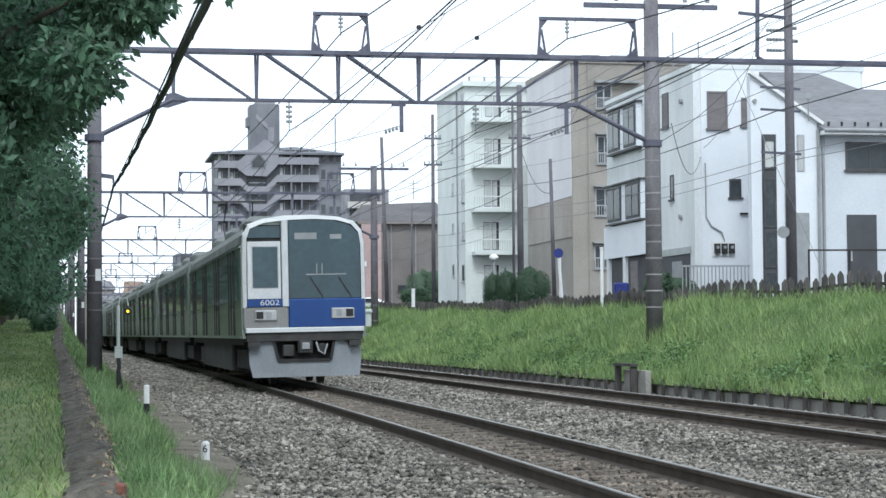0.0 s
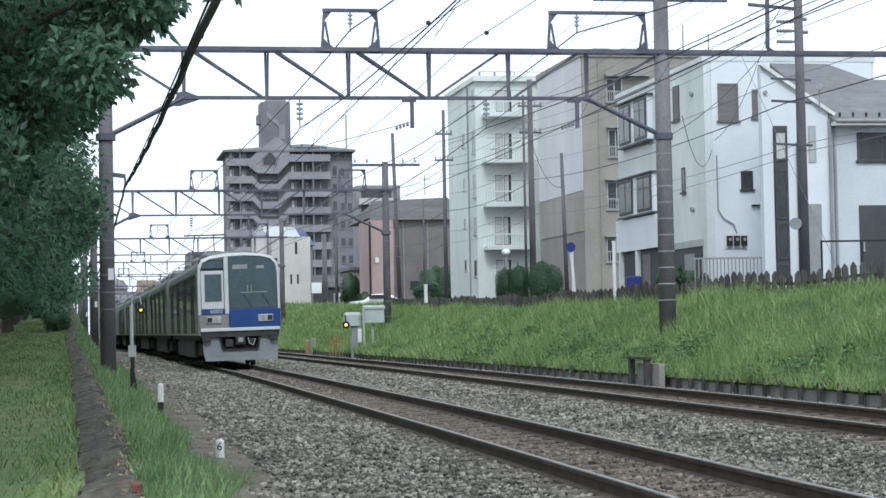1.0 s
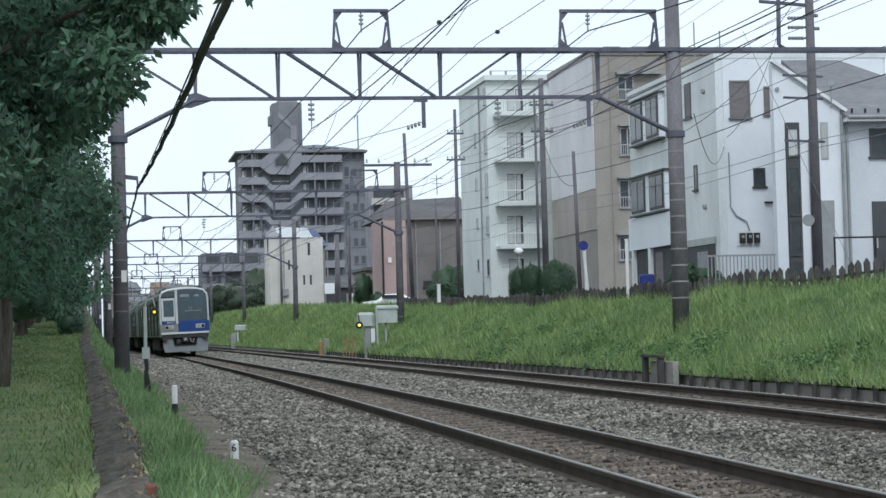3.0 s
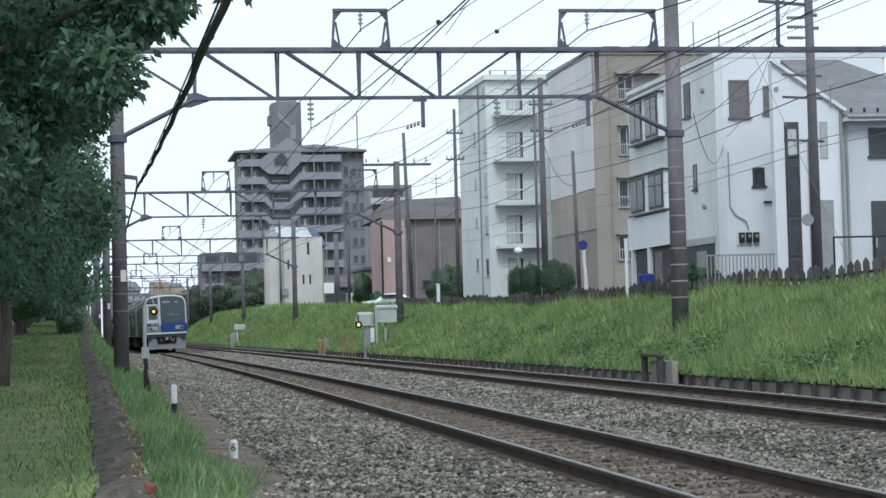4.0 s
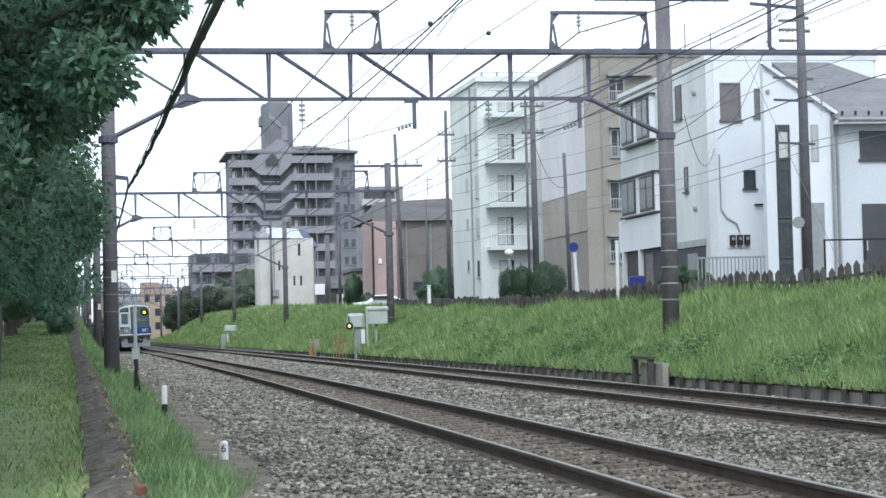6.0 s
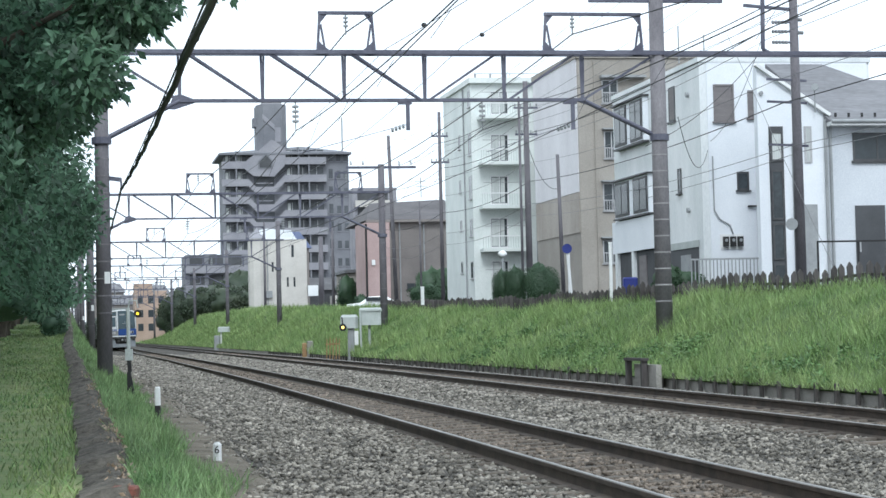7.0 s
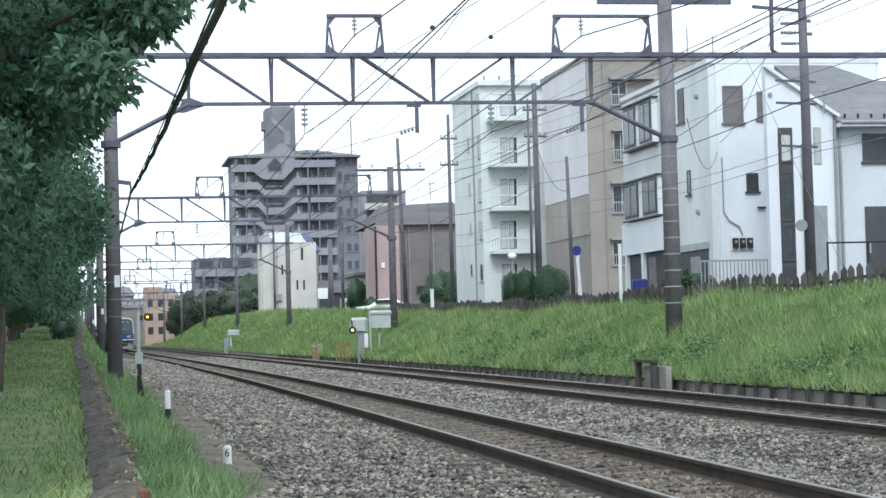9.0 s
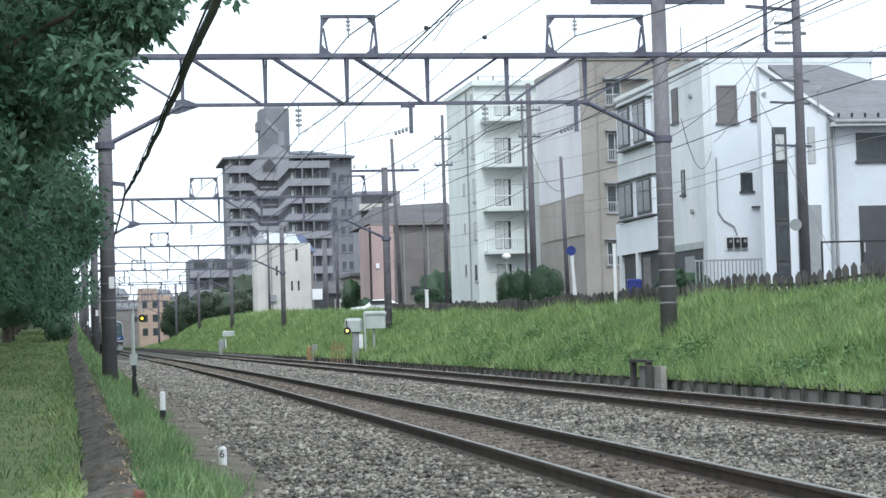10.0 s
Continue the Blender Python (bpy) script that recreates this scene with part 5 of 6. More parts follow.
# far orange building and roofs down the line
oran = building("orange_building", (-64, 400), "orange-brown tiled apartment building far down the line", "apartment building", z=0)
of, os_ = block(oran, (-61.5, 400), 14, 6.5, -0.5, 10.5, M_ORANGE)
part("upper_floor", of.box(Mesh(), 0.0, 3.6, 10.5, 12.0, -10, 0.0), M_ORANGE, oran)
for k in range(3):
    for u0 in (0.6, 2.7, 4.8):
        window(oran, of, u0, u0 + 1.1, 2.3 + 2.8 * k, 3.8 + 2.8 * k, mullions=0, sill=False, frame_mat=M_FRAMEDARK)
for i, (x, y, w, h, mm) in enumerate(((-76, 440, 9, 8.5, M_BROWN), (-70, 455, 8, 11, M_CREAM), (-58, 425, 6, 9.0, M_TOWERBAND), (-84, 470, 9, 12, M_BROWN), (-53.5, 395, 5, 3.8, M_TOWERTILE))):
    hs = building("distant_house", (x, y), "distant greyish house beside the line", "house", z=0)
    hf, _ = block(hs, (x, y), 8, w, -0.5, h, mm)
    part("roof", Mesh().add([hf.p(-0.4, h, 0.4), hf.p(w + 0.4, h, 0.4), hf.p(w + 0.4, h, -8.4), hf.p(-0.4, h, -8.4), hf.p(0.8, h + 2.2, -4), hf.p(w - 0.8, h + 2.2, -4)], [(0, 1, 5, 4), (1, 2, 5), (2, 3, 4, 5), (3, 0, 4), (3, 2, 1, 0)]), M_ROOF, hs)
    for u0 in (0.8, w - 2.2):
        window(hs, hf, u0, u0 + 1.3, h - 3.0, h - 1.6, mullions=0, sill=False)


# ======== planting ========
M_THICKET = leaf_mat("dull_thicket_leaf", (0.03, 0.05, 0.03), (0.075, 0.095, 0.055), 0.25, 0.45)


def leaf_cloud(rng, centres, radii, per, size, flat=0.55):
    """Leaves, each a folded pair of triangles, on the shells of many clumps."""
    vs, fs = [], []
    base = 0
    for c, r in zip(centres, radii):
        d = rng.normal(size=(per, 3))
        d /= np.linalg.norm(d, axis=1)[:, None]
        rad = r * rng.uniform(0.55, 1.12, per) ** 0.6
        p = np.array(c) + d * rad[:, None] * np.array([1, 1, 0.8])
        t = d * 0.55 + rng.normal(size=(per, 3)) * 0.8 + np.array([0, 0, -0.35])
        t /= np.linalg.norm(t, axis=1)[:, None]
        n = rng.normal(size=(per, 3)) * 0.7 + d
        w = np.cross(t, n)
        w /= np.linalg.norm(w, axis=1)[:, None] + 1e-6
        L = size * rng.uniform(0.6, 1.35, per)[:, None]
        tip = p + t * L
        mid = p + t * L * 0.45
        up = np.cross(w, t) * L * 0.08
        q = np.stack([p, mid + w * L * 0.24 + up, tip, mid - w * L * 0.24 + up], 1).reshape(-1, 3)
        vs.append(q)
        k = np.arange(per)[:, None] * 4 + base
        fs.append(np.concatenate([k + np.array([[0, 1, 2]]), k + np.array([[0, 2, 3]])]))
        base += per * 4
    return np.concatenate(vs), np.concatenate(fs)


def lump(rng, c, r, squash=(1, 1, 1), n=10, k=7):
    """An uneven rounded mass."""
    ph = rng.uniform(0, 6, 6)
    rows = []
    for i in range(n + 1):
        a = math.pi * i / n
        row = []
        for j in range(k):
            b = math.tau * j / k
            q = r * (1 + 0.16 * math.sin(3 * b + ph[0]) * math.sin(2 * a + ph[1]) + 0.12 * math.sin(5 * a + ph[2] + 2 * b))
            row.append((c[0] + q * math.sin(a) * math.cos(b) * squash[0], c[1] + q * math.sin(a) * math.sin(b) * squash[1], c[2] + q * math.cos(a) * squash[2]))
        rows.append(row)
    m = Mesh()
    v = [p for r_ in rows for p in r_]
    m.add(v, [(i * k + j, (i + 1) * k + j, (i + 1) * k + (j + 1) % k, i * k + (j + 1) % k) for i in range(n) for j in range(k)])
    return m


def broadleaf_tree(seed, height=7.5, per=420, size=0.13, spread=1.85, clumps=46, boughs=False):
    """Trunk with limbs and a dense crown that hangs low and over the lane."""
    rng = np.random.default_rng(seed)
    t = thing("broadleaf_tree", (0, 0, 0), "dark green glossy broadleaf tree beside the grass lane", "tree", "trees along the lane")
    tr = Mesh()
    pts = [Vector((0.05 * math.sin(k * 1.3 + seed), 0.06 * math.cos(k + seed), k * 0.5)) for k in range(9)]
    rad = [0.22 - 0.018 * k for k in range(9)]
    rows = []
    for p, r in zip(pts, rad):
        rows.append([p + Vector((math.cos(a), math.sin(a), 0)) * r * (1 + 0.12 * math.sin(3 * a + p.z * 2)) for a in [math.tau * i / 10 for i in range(10)]])
    tr.sweep(rows, True)
    part("trunk", tr, M_BARK, t, smooth=True)
    for k in range(6):
        a = k * 1.1 + seed
        b = Vector((math.cos(a), math.sin(a), 0))
        part("limb", Mesh().tube(pts[2 + k % 5], pts[2 + k % 5] + b * 1.5 + Vector((0, 0, 1.3)), 0.08, 7, 0.03), M_BARK, t, smooth=True)
    cs, rs = [], []
    n = int(clumps * height / 7.5)
    for k in range(n):
        z = rng.uniform(2.05 if height < 7.6 else 2.15, height)
        wide = spread if z < height * 0.75 else spread * (height + 0.6 - z) / (height * 0.25 + 0.6)
        low = 0.72 if z < 2.4 else 1.0
        a, q = rng.uniform(0, math.tau), math.sqrt(rng.uniform(0.25, 1))
        cs.append((math.cos(a) * q * wide * low * 0.95, math.sin(a) * q * wide * 1.5, z))
        rs.append(rng.uniform(0.42, 0.72))
    if boughs:
        for k in range(24):
            z = rng.uniform(2.75, 4.6)
            cs.append((rng.uniform(1.5, 2.25 + 0.3 * (z - 3)), rng.uniform(-1.6, 1.6), z))
            rs.append(rng.uniform(0.22, 0.4))
        for sy in (-0.9, 0.2, 1.1):
            part("bough", Mesh().tube((0.1, 0, 2.6), (2.2, sy, 3.7), 0.05, 6, 0.015), M_BARK, t)
    v, f = leaf_cloud(rng, cs, rs, per, size)
    ob = raw("crown", v, f, M_LEAF)
    del ob["kind"]
    ob.parent = t
    inner = Mesh()
    for z in (2.65, 3.7, 4.9, 6.0):
        if z < height - 0.8:
            q = lump(rng, (0, 0, z), spread * 0.62, (0.95, 1.5, 0.6))
            inner.add(q.v, q.f)
    part("inner_foliage", inner, M_LEAF, t)
    return t


protos = [broadleaf_tree(11, 7.0, 900, 0.088, boughs=True), broadleaf_tree(17, 7.4, 900, 0.088), broadleaf_tree(23, 8.0, 240, 0.17, 3.0, 84), broadleaf_tree(37, 8.6, 240, 0.17, 3.0, 84), broadleaf_tree(41, 8.2, 130, 0.26, 3.0, 52)]
spots = []
rng = np.random.default_rng(5)
y = 15.2
k = 0
# the row is carried on to 330 so the car sides reflect trees
while y < 330:
    near = y < 42
    off = (-6.85 if y < 17 else -6.6 + swing(y) * 0.8) if near else -7.6 + rng.uniform(-0.3, 0.2)
    p = lane(off, y, 0.0)
    h = 1.0 if y < 120 else 0.9
    spin = rng.uniform(-0.3, 0.3) + (math.pi if k % 2 and not near else 0)
    m4 = Matrix.Translation((p.x, p.y, p.z - (0.03 if near else 0.4))) @ Matrix.Rotation(-heading(y) + spin, 4, "Z")
    spots.append((protos[0 if y < 17 else 1] if near else protos[2 + k % 2 if y < 100 else 4], m4, 1.0 if near and y < 30 else h * (1.15 if near else 1)))
    y += 3.9 if near else (5.0 if y < 150 else 8.0)
    k += 1
used = set()
for src, m4, h in spots:
    if src not in used:
        src.matrix_basis = m4
        used.add(src)
    else:
        c = copy_thing(src, m4)
        c.scale = (1, 1, h)


# large leaves on twigs that hang from the first tree over the lane
first = protos[0]
place = first.matrix_basis.inverted()
rng = np.random.default_rng(77)
for x, z, size in ((-1.98, 3.48, 0.17), (-2.38, 3.24, 0.15), (-2.2, 3.3, 0.13), (-1.6, 3.72, 0.12), (-2.05, 3.66, 0.12), (-1.45, 3.74, 0.13), (-2.3, 3.45, 0.13)):
    base = Vector((x - 0.25, 14.6, z + 0.22))
    tip = Vector((x, 14.5, z))
    tw_ = part("twig", Mesh().tube(place @ base, place @ tip, 0.008, 5, 0.004), M_BARK, first)
    lv, lf_ = leaf_cloud(rng, [tuple(place @ tip)], [0.05], 6, size)
    part("leaf_spray", Mesh().add([tuple(v_) for v_ in lv], [tuple(int(i_) for i_ in f_) for f_ in lf_]), M_LEAF, tw_)
# unseen trees added behind the camera, to darken what the windscreen reflects
for y in (-6, -16, -27, -39, -52):
    p = lane(-9.5, y, -0.5)
    copy_thing(protos[2], Matrix.Translation(p) @ Matrix.Rotation(y, 4, "Z"))


def blades(rng, off, ys, z, height, width, lean=0.35):
    """Grass blades, one bent pair of triangles each, at the given plan places."""
    n = len(off)
    cx = np.array([centre_x(v) for v in ys])
    a = np.array([heading(v) for v in ys])
    x = cx + off * np.cos(a)
    y_ = ys - off * np.sin(a)
    p = np.stack([x, y_, z], 1)
    th = rng.uniform(0, math.tau, n)
    w = np.stack([np.cos(th), np.sin(th), np.zeros(n)], 1) * (width * rng.uniform(0.6, 1.3, n))[:, None]
    d = rng.normal(size=(n, 3)) * lean
    d[:, 2] = 1
    d /= np.linalg.norm(d, axis=1)[:, None]
    bend = rng.normal(size=(n, 3)) * 0.3
    bend[:, 2] = 0.15
    mid = p + d * (height * 0.55)[:, None]
    tip = mid + (d * 0.45 + bend * 0.45) * height[:, None]
    v = np.stack([p - w, p + w, mid + w * 0.7, mid - w * 0.7, tip], 1).reshape(-1, 3)
    k_ = np.arange(n)[:, None] * 5
    f = np.concatenate([k_ + np.array([[0, 1, 2]]), k_ + np.array([[0, 2, 3]]), k_ + np.array([[3, 2, 4]])])
    return v, f


def grid_height(fn, off, ys):
    return np.array([fn(o, y) for o, y in zip(off, ys)])


rng = np.random.default_rng(8)
N = 190000
ys = 24 + (rng.uniform(0, 1, N) ** 1.6) * 300
off = rng.uniform(7.3, 12.3, N)
tuft = np.sin(ys * 0.9 + off * 1.7) ** 2 * 0.5 + np.clip(np.sin(ys * 0.37 + off * 0.9 + 1.3 * np.sin(off * 2.1)), 0, 1) * 0.55
hgt = rng.uniform(0.12, 0.42, N) * (0.6 + tuft) * np.where(off < 7.7, 1.25, np.where(off < 8.2, 0.9, 1.0)) * np.interp(ys, [24, 120, 230], [0.9, 1.0, 1.1])
v, f = blades(rng, off, ys, grid_height(bank_z, off, ys) - 0.03, hgt, np.interp(ys, [24, 60, 230, 330], [0.007, 0.0115, 0.034, 0.06]), 0.55)
raw("bank_grass", v, f, M_GRASS, "long bright green grass covering the bank", "grass")
# broad-leaved weeds in patches along the foot of the bank
wrng = np.random.default_rng(31)
M_WEED = leaf_mat("bank_weed_leaf", (0.075, 0.15, 0.055), (0.17, 0.27, 0.10), 0.8, 0.5)
cs, rs = [], []
for k in range(30):
    yc, oc = 27 + wrng.uniform(0, 1) ** 1.5 * 60, 7.55 + abs(wrng.normal()) * 0.8
    for j in range(9):
        y_, o_ = yc + wrng.normal() * 0.7, max(7.4, oc + wrng.normal() * 0.3)
        p = at(o_, y_, bank_z(o_, y_) + wrng.uniform(0.02, 0.22))
        cs.append(tuple(p))
        rs.append(wrng.uniform(0.1, 0.22))
v, f = leaf_cloud(wrng, cs, rs, 55, 0.085)
raw("bank_weeds", v, f, M_WEED, "dark broad-leaved weeds at the foot of the bank", "weeds")
N = 40000
ys = 9 + (rng.uniform(0, 1, N) ** 1.6) * 110
edge = -3.56 + 0.16 * np.sin(ys * 0.8) + 0.08 * np.sin(ys * 2.3)
off = -4.38 + (edge + 4.38) * rng.uniform(0, 1, N) ** 0.9
bend_in = 0.345 * np.exp(-(ys - 10) / 12) - np.array([swing(v_) for v_ in ys]) * np.clip((-3.7 - off) / 0.5, 0, 1)
hgt = rng.uniform(0.03, 0.24, N) * (0.35 + 0.5 * np.sin(ys * 0.6 + 1) ** 2 + 0.5 * np.sin(ys * 2.1 + off * 3) ** 2)
up_ = np.array([rise(v_) for v_ in ys]) * np.clip((-3.7 - off) / 0.5, 0, 1)
v, f = blades(rng, off + bend_in, ys, np.interp(off, [-4.45, -4.1, -3.5], [0.0, 0.02, -0.16]) - 0.02 + up_, hgt, np.interp(ys, [9, 30, 120], [0.005, 0.008, 0.025]), 0.5)
raw("verge_grass", v, f, M_VERGE, "rank green grass and weeds along the ballast", "grass")
N = 64000
ys = 9 + (rng.uniform(0, 1, N) ** 1.5) * 110
off = rng.uniform(-10.5, -4.78, N)
hgt = rng.uniform(0.03, 0.11, N) * np.interp(off, [-10.5, -5.2, -4.8], [1, 1, 1.8])
v, f = blades(rng, off + 0.345 * np.exp(-(ys - 10) / 12) - np.array([swing(v_) for v_ in ys]), ys, np.interp(off, [-20, -9, -7, -5.6, -4.7], [0.2, 0.08, 0.02, -0.02, 0.0]) + 0.03 * np.sin(ys * 0.5 + off * 1.3) - 0.02 + np.array([rise(v_) for v_ in ys]), hgt, np.interp(ys, [9, 30, 100], [0.006, 0.012, 0.03]), 0.7)
raw("lawn_grass", v, f, M_LAWNBLADE, "short patchy green and straw lawn grass", "grass")

# fallen leaves on the boundary wall
cs = [tuple(lane(-4.43 + rng.normal() * 0.045, y_, 0.11)) for y_ in np.linspace(10, 42, 260)]
v, f = leaf_cloud(rng, cs, [0.04] * 260, 3, 0.05)
v[:, 2] = np.maximum(v[:, 2], 0.06)
raw("leaf_litter", v, f, mat("dry_leaf", (0.20, 0.14, 0.09), (0.42, 0.34, 0.26), 2, 0.8, island=0.5), "dry brown and pale fallen leaves on the wall", "leaf litter")

# ballast stones
N = 165000
ys = 10.5 + (rng.uniform(0, 1, N) ** 2.0) * 125
off = rng.uniform(-3.72, 7.4, N)
keep = np.ones(N, bool)
for c in (0.0, FAR):
    for sd in (-1, 1):
        keep &= np.abs(off - (c + sd * (GAUGE / 2 + 0.034))) > 0.1
on_sleeper = (np.abs((ys - 9 + 0.3) % 0.6 - 0.3) < 0.11) & ((np.abs(off) < 0.9) | (np.abs(off - FAR) < 0.9))
keep &= ~(on_sleeper & (rng.uniform(0, 1, N) < 0.3))
keep &= ~((off < -3.02 + 0.14 * np.sin(ys * 0.7) + 0.08 * np.sin(ys * 2.6)) & (rng.uniform(0, 1, N) < 0.86))
ys, off = ys[keep], off[keep]
n = len(ys)
a = np.array([heading(v_) for v_ in ys])
px = np.array([centre_x(v_) for v_ in ys]) + off * np.cos(a)
py = ys - off * np.sin(a)
pz = np.array([bed_height(o, 0) for o in off]) + rng.uniform(-0.008, 0.022, n)
cube = np.array([(-1, -1, -1), (1, -1, -1), (1, 1, -1), (-1, 1, -1), (-1, -1, 1), (1, -1, 1), (1, 1, 1), (-1, 1, 1)], float)
size = np.interp(ys, [10, 25, 62, 135], [0.0142, 0.0188, 0.033, 0.056]) * rng.uniform(0.5, 1.45, n)
corner = cube[None] * rng.uniform(0.15, 1.4, (n, 8, 3)) * size[:, None, None] * np.array([1.15, 1.0, 0.8])
th = rng.uniform(0, math.tau, n)
tl = rng.uniform(-0.7, 0.7, n)
c_, s_ = np.cos(th)[:, None], np.sin(th)[:, None]
X, Y, Z = corner[..., 0], corner[..., 1], corner[..., 2]
Y, Z = Y * np.cos(tl)[:, None] - Z * np.sin(tl)[:, None], Y * np.sin(tl)[:, None] + Z * np.cos(tl)[:, None]
X, Y = X * c_ - Y * s_, X * s_ + Y * c_
v = np.stack([X + px[:, None], Y + py[:, None], Z + pz[:, None]], -1).reshape(-1, 3)
q = np.array([(3, 2, 1, 0), (4, 5, 6, 7), (0, 1, 5, 4), (1, 2, 6, 5), (2, 3, 7, 6), (3, 0, 4, 7)])
f = (np.arange(n)[:, None, None] * 8 + q[None]).reshape(-1, 4)
inside = np.repeat((np.abs(off) < 0.62) | (np.abs(off - FAR) < 0.62), 6)
raw("ballast_stones", v, f[~inside], M_STONE, "loose angular grey crushed stones", "gravel")
raw("track_stones", v, f[inside], M_STONERUST, "rust-tinted crushed stones between the rails", "gravel")


def shrub(seed, at_, size, label, name="hedge_bush", leaf=0.09, n=14, per=260, box=False, leaves=None):
    rng = np.random.default_rng(seed)
    t = thing(name, at_, label, "bush", "bushes")
    cs, rs = [], []
    for k in range(0 if box else n):
        d = rng.normal(size=3)
        d /= np.linalg.norm(d)
        cs.append((d[0] * size[0] * 0.36, d[1] * size[1] * 0.36, size[2] * (0.5 + d[2] * 0.36)))
        rs.append(min(size) * rng.uniform(0.2, 0.3))
    if box:
        v, f = leaf_cloud(rng, [(0, 0, 0)], [1.0], per * n, leaf)
        v = np.sign(v) * np.abs(v) ** 0.62 * np.array(size) * 0.48 + np.array([0, 0, size[2] * 0.5])
    else:
        v, f = leaf_cloud(rng, cs, rs, per, leaf)
    ob = raw("foliage", v, f, leaves or M_BUSH)
    del ob["kind"]
    ob.parent = t
    q = lump(rng, (0, 0, size[2] * 0.5), 1.0, (size[0] * (0.41 if box else 0.46), size[1] * (0.41 if box else 0.46), size[2] * (0.43 if box else 0.47)), 10, 10)
    inner = part("inner_foliage", Mesh().add([Vector(p) + Vector(at_) for p in q.v], q.f), leaves or M_BUSH, t, smooth=True)
    return t


for i, (x, y, w, h) in enumerate(((2.95, 85, 0.95, 1.85), (3.5, 84.5, 1.0, 1.95), (4.55, 84, 1.75, 2.0))):
    shrub(50 + i, (x, y, 1.95), (w, 1.6, h), "rounded clipped dark green hedge bush", leaf=0.06, per=520, box=True)
for i, (x, y, w, h, z) in enumerate(((1.2, 135, 2.6, 2.6, 2.8), (-0.6, 132, 2.6, 1.7, 2.6), (-0.2, 138, 3.0, 2.9, 2.6), (-7.0, 155, 1.6, 3.0, 2.6), (-5.3, 140, 1.0, 1.2, 2.6))):
    shrub(60 + i, (x, y, z), (w, 2, h), "dark green garden shrub", "shrub", 0.12)
for i, (o, y, w, h, z) in enumerate(((14.5, 236, 6, 4.0, 3.0), (14.0, 252, 7, 5.0, 2.6), (13.5, 272, 7, 5.4, 2.2), (13.0, 296, 8, 7.0, 1.2), (18.0, 262, 9, 7.0, 2.6), (17.0, 300, 9, 8.5, 1.5), (13.5, 318, 8, 7.5, 0.2), (19.0, 245, 7, 5.0, 2.6))):
    p = at(o, y, z)
    shrub(80 + i, (p.x, p.y, p.z), (w, 6, h), "dull green tree thicket on top of the bank", "thicket_tree", 0.34, 22, 330, leaves=M_THICKET)
for i, (o, y, w, h) in enumerate(((-5.3, 92, 1.2, 1.5), (-5.5, 108, 1.6, 1.9), (-6.2, 132, 3.0, 2.6))):
    p = lane(o, y, -0.1)
    shrub(120 + i, (p.x, p.y, p.z), (w, 3, h), "dark green bush beside the boundary wall", "lane_bush", 0.13, 14, 200, leaves=M_LEAF)


# ======== small things ========
def utility_pole(at_, z0, z1, r, label, arms=(), lean=(0, 0)):
    t = thing("utility_pole", (at_[0], at_[1], z0), label, "utility pole", "utility poles on the street")
    top = Vector((at_[0] + lean[0], at_[1] + lean[1], z1))
    part("pole", Mesh().tube((at_[0], at_[1], z0), top, r, 14, r * 0.75), M_POLEDARK, t, smooth=True)
    for z, half in arms:
        c = Vector((at_[0], at_[1], z))
        part("crossarm", Mesh().bar(c - ACROSS * half, c + ACROSS * half, 0.08, 0.09), M_STEEL, t)
        for k in (-0.9, -0.4, 0.4, 0.9):
            ins = Mesh()
            for j in range(3):
                ins.disc(c + ACROSS * half * k + Vector((0, 0, 0.08 + 0.05 * j)), (0, 0, 1), 0.045, 0.035, 8)
            part("insulator", ins, M_METERBOX, t)
    return t


up = utility_pole((9.8, 52), 1.9, 10.9, 0.145, "tall grey concrete utility pole with brackets", ((10.4, 0.55),))
for z, s_ in ((9.18, -1), (8.93, -1), (8.64, -1), (9.25, 0.35), (8.9, 0.4)):
    c = Vector((9.8, 52, z))
    part("bracket", Mesh().bar(c, c + ACROSS * 0.62 * s_, 0.05, 0.05), M_STEEL, up)
    ins = Mesh()
    for j in range(5):
        ins.disc(c + ACROSS * s_ * (0.22 + 0.09 * j), ACROSS, 0.05, 0.05, 8)
    part("insulator", ins, M_METERBOX, up)
part("side_mast", Mesh().tube((8.92, 51.8, 8.45), (8.96, 51.8, 10.6), 0.06, 10).tube((8.92, 51.8, 8.45), (9.15, 51.85, 8.32), 0.05, 8), M_STEEL, up)
part("side_arm", Mesh().bar((8.42, 51.7, 9.62), (9.8, 52.0, 9.52), 0.08, 0.08), M_STEEL, up)
for z in (7.6, 7.0, 5.85):
    part("cable_bracket", Mesh().bar((9.0, 51.85, z + 0.05), (10.1, 52.05, z), 0.05, 0.06), M_STEEL, up)
part("street_mirror", Mesh().disc((9.55, 51.8, 3.75), (-0.3, -1, 0), 0.16, 0.05, 16), M_METERBOX, up, "small round mirror")
utility_pole((4.66, 95), 2.3, 13.2, 0.165, "concrete utility pole with cables beside the street", ((11.9, 0.6), (10.6, 0.55)))
utility_pole((4.3, 94.5), 2.3, 12.4, 0.07, "thin pale steel pole beside the street")
utility_pole((5.3, 80), 2.2, 8.25, 0.09, "dark wooden pole leaning beside the street", lean=(-0.12, 0))
utility_pole((0.45, 104), 2.3, 12.8, 0.11, "dark slender pole at the street edge", ((10.1, 0.5), (11.5, 0.45)))
utility_pole((-2.3, 118), 2.3, 13.0, 0.13, "dark slender pole behind the bank", lean=(-0.3, 0))
utility_pole((-0.8, 118), 2.3, 9.0, 0.07, "thin dark pole beside the brown building")
utility_pole((-11.0, 190), 2.8, 10.5, 0.28, "pale concrete pole beside the houses")
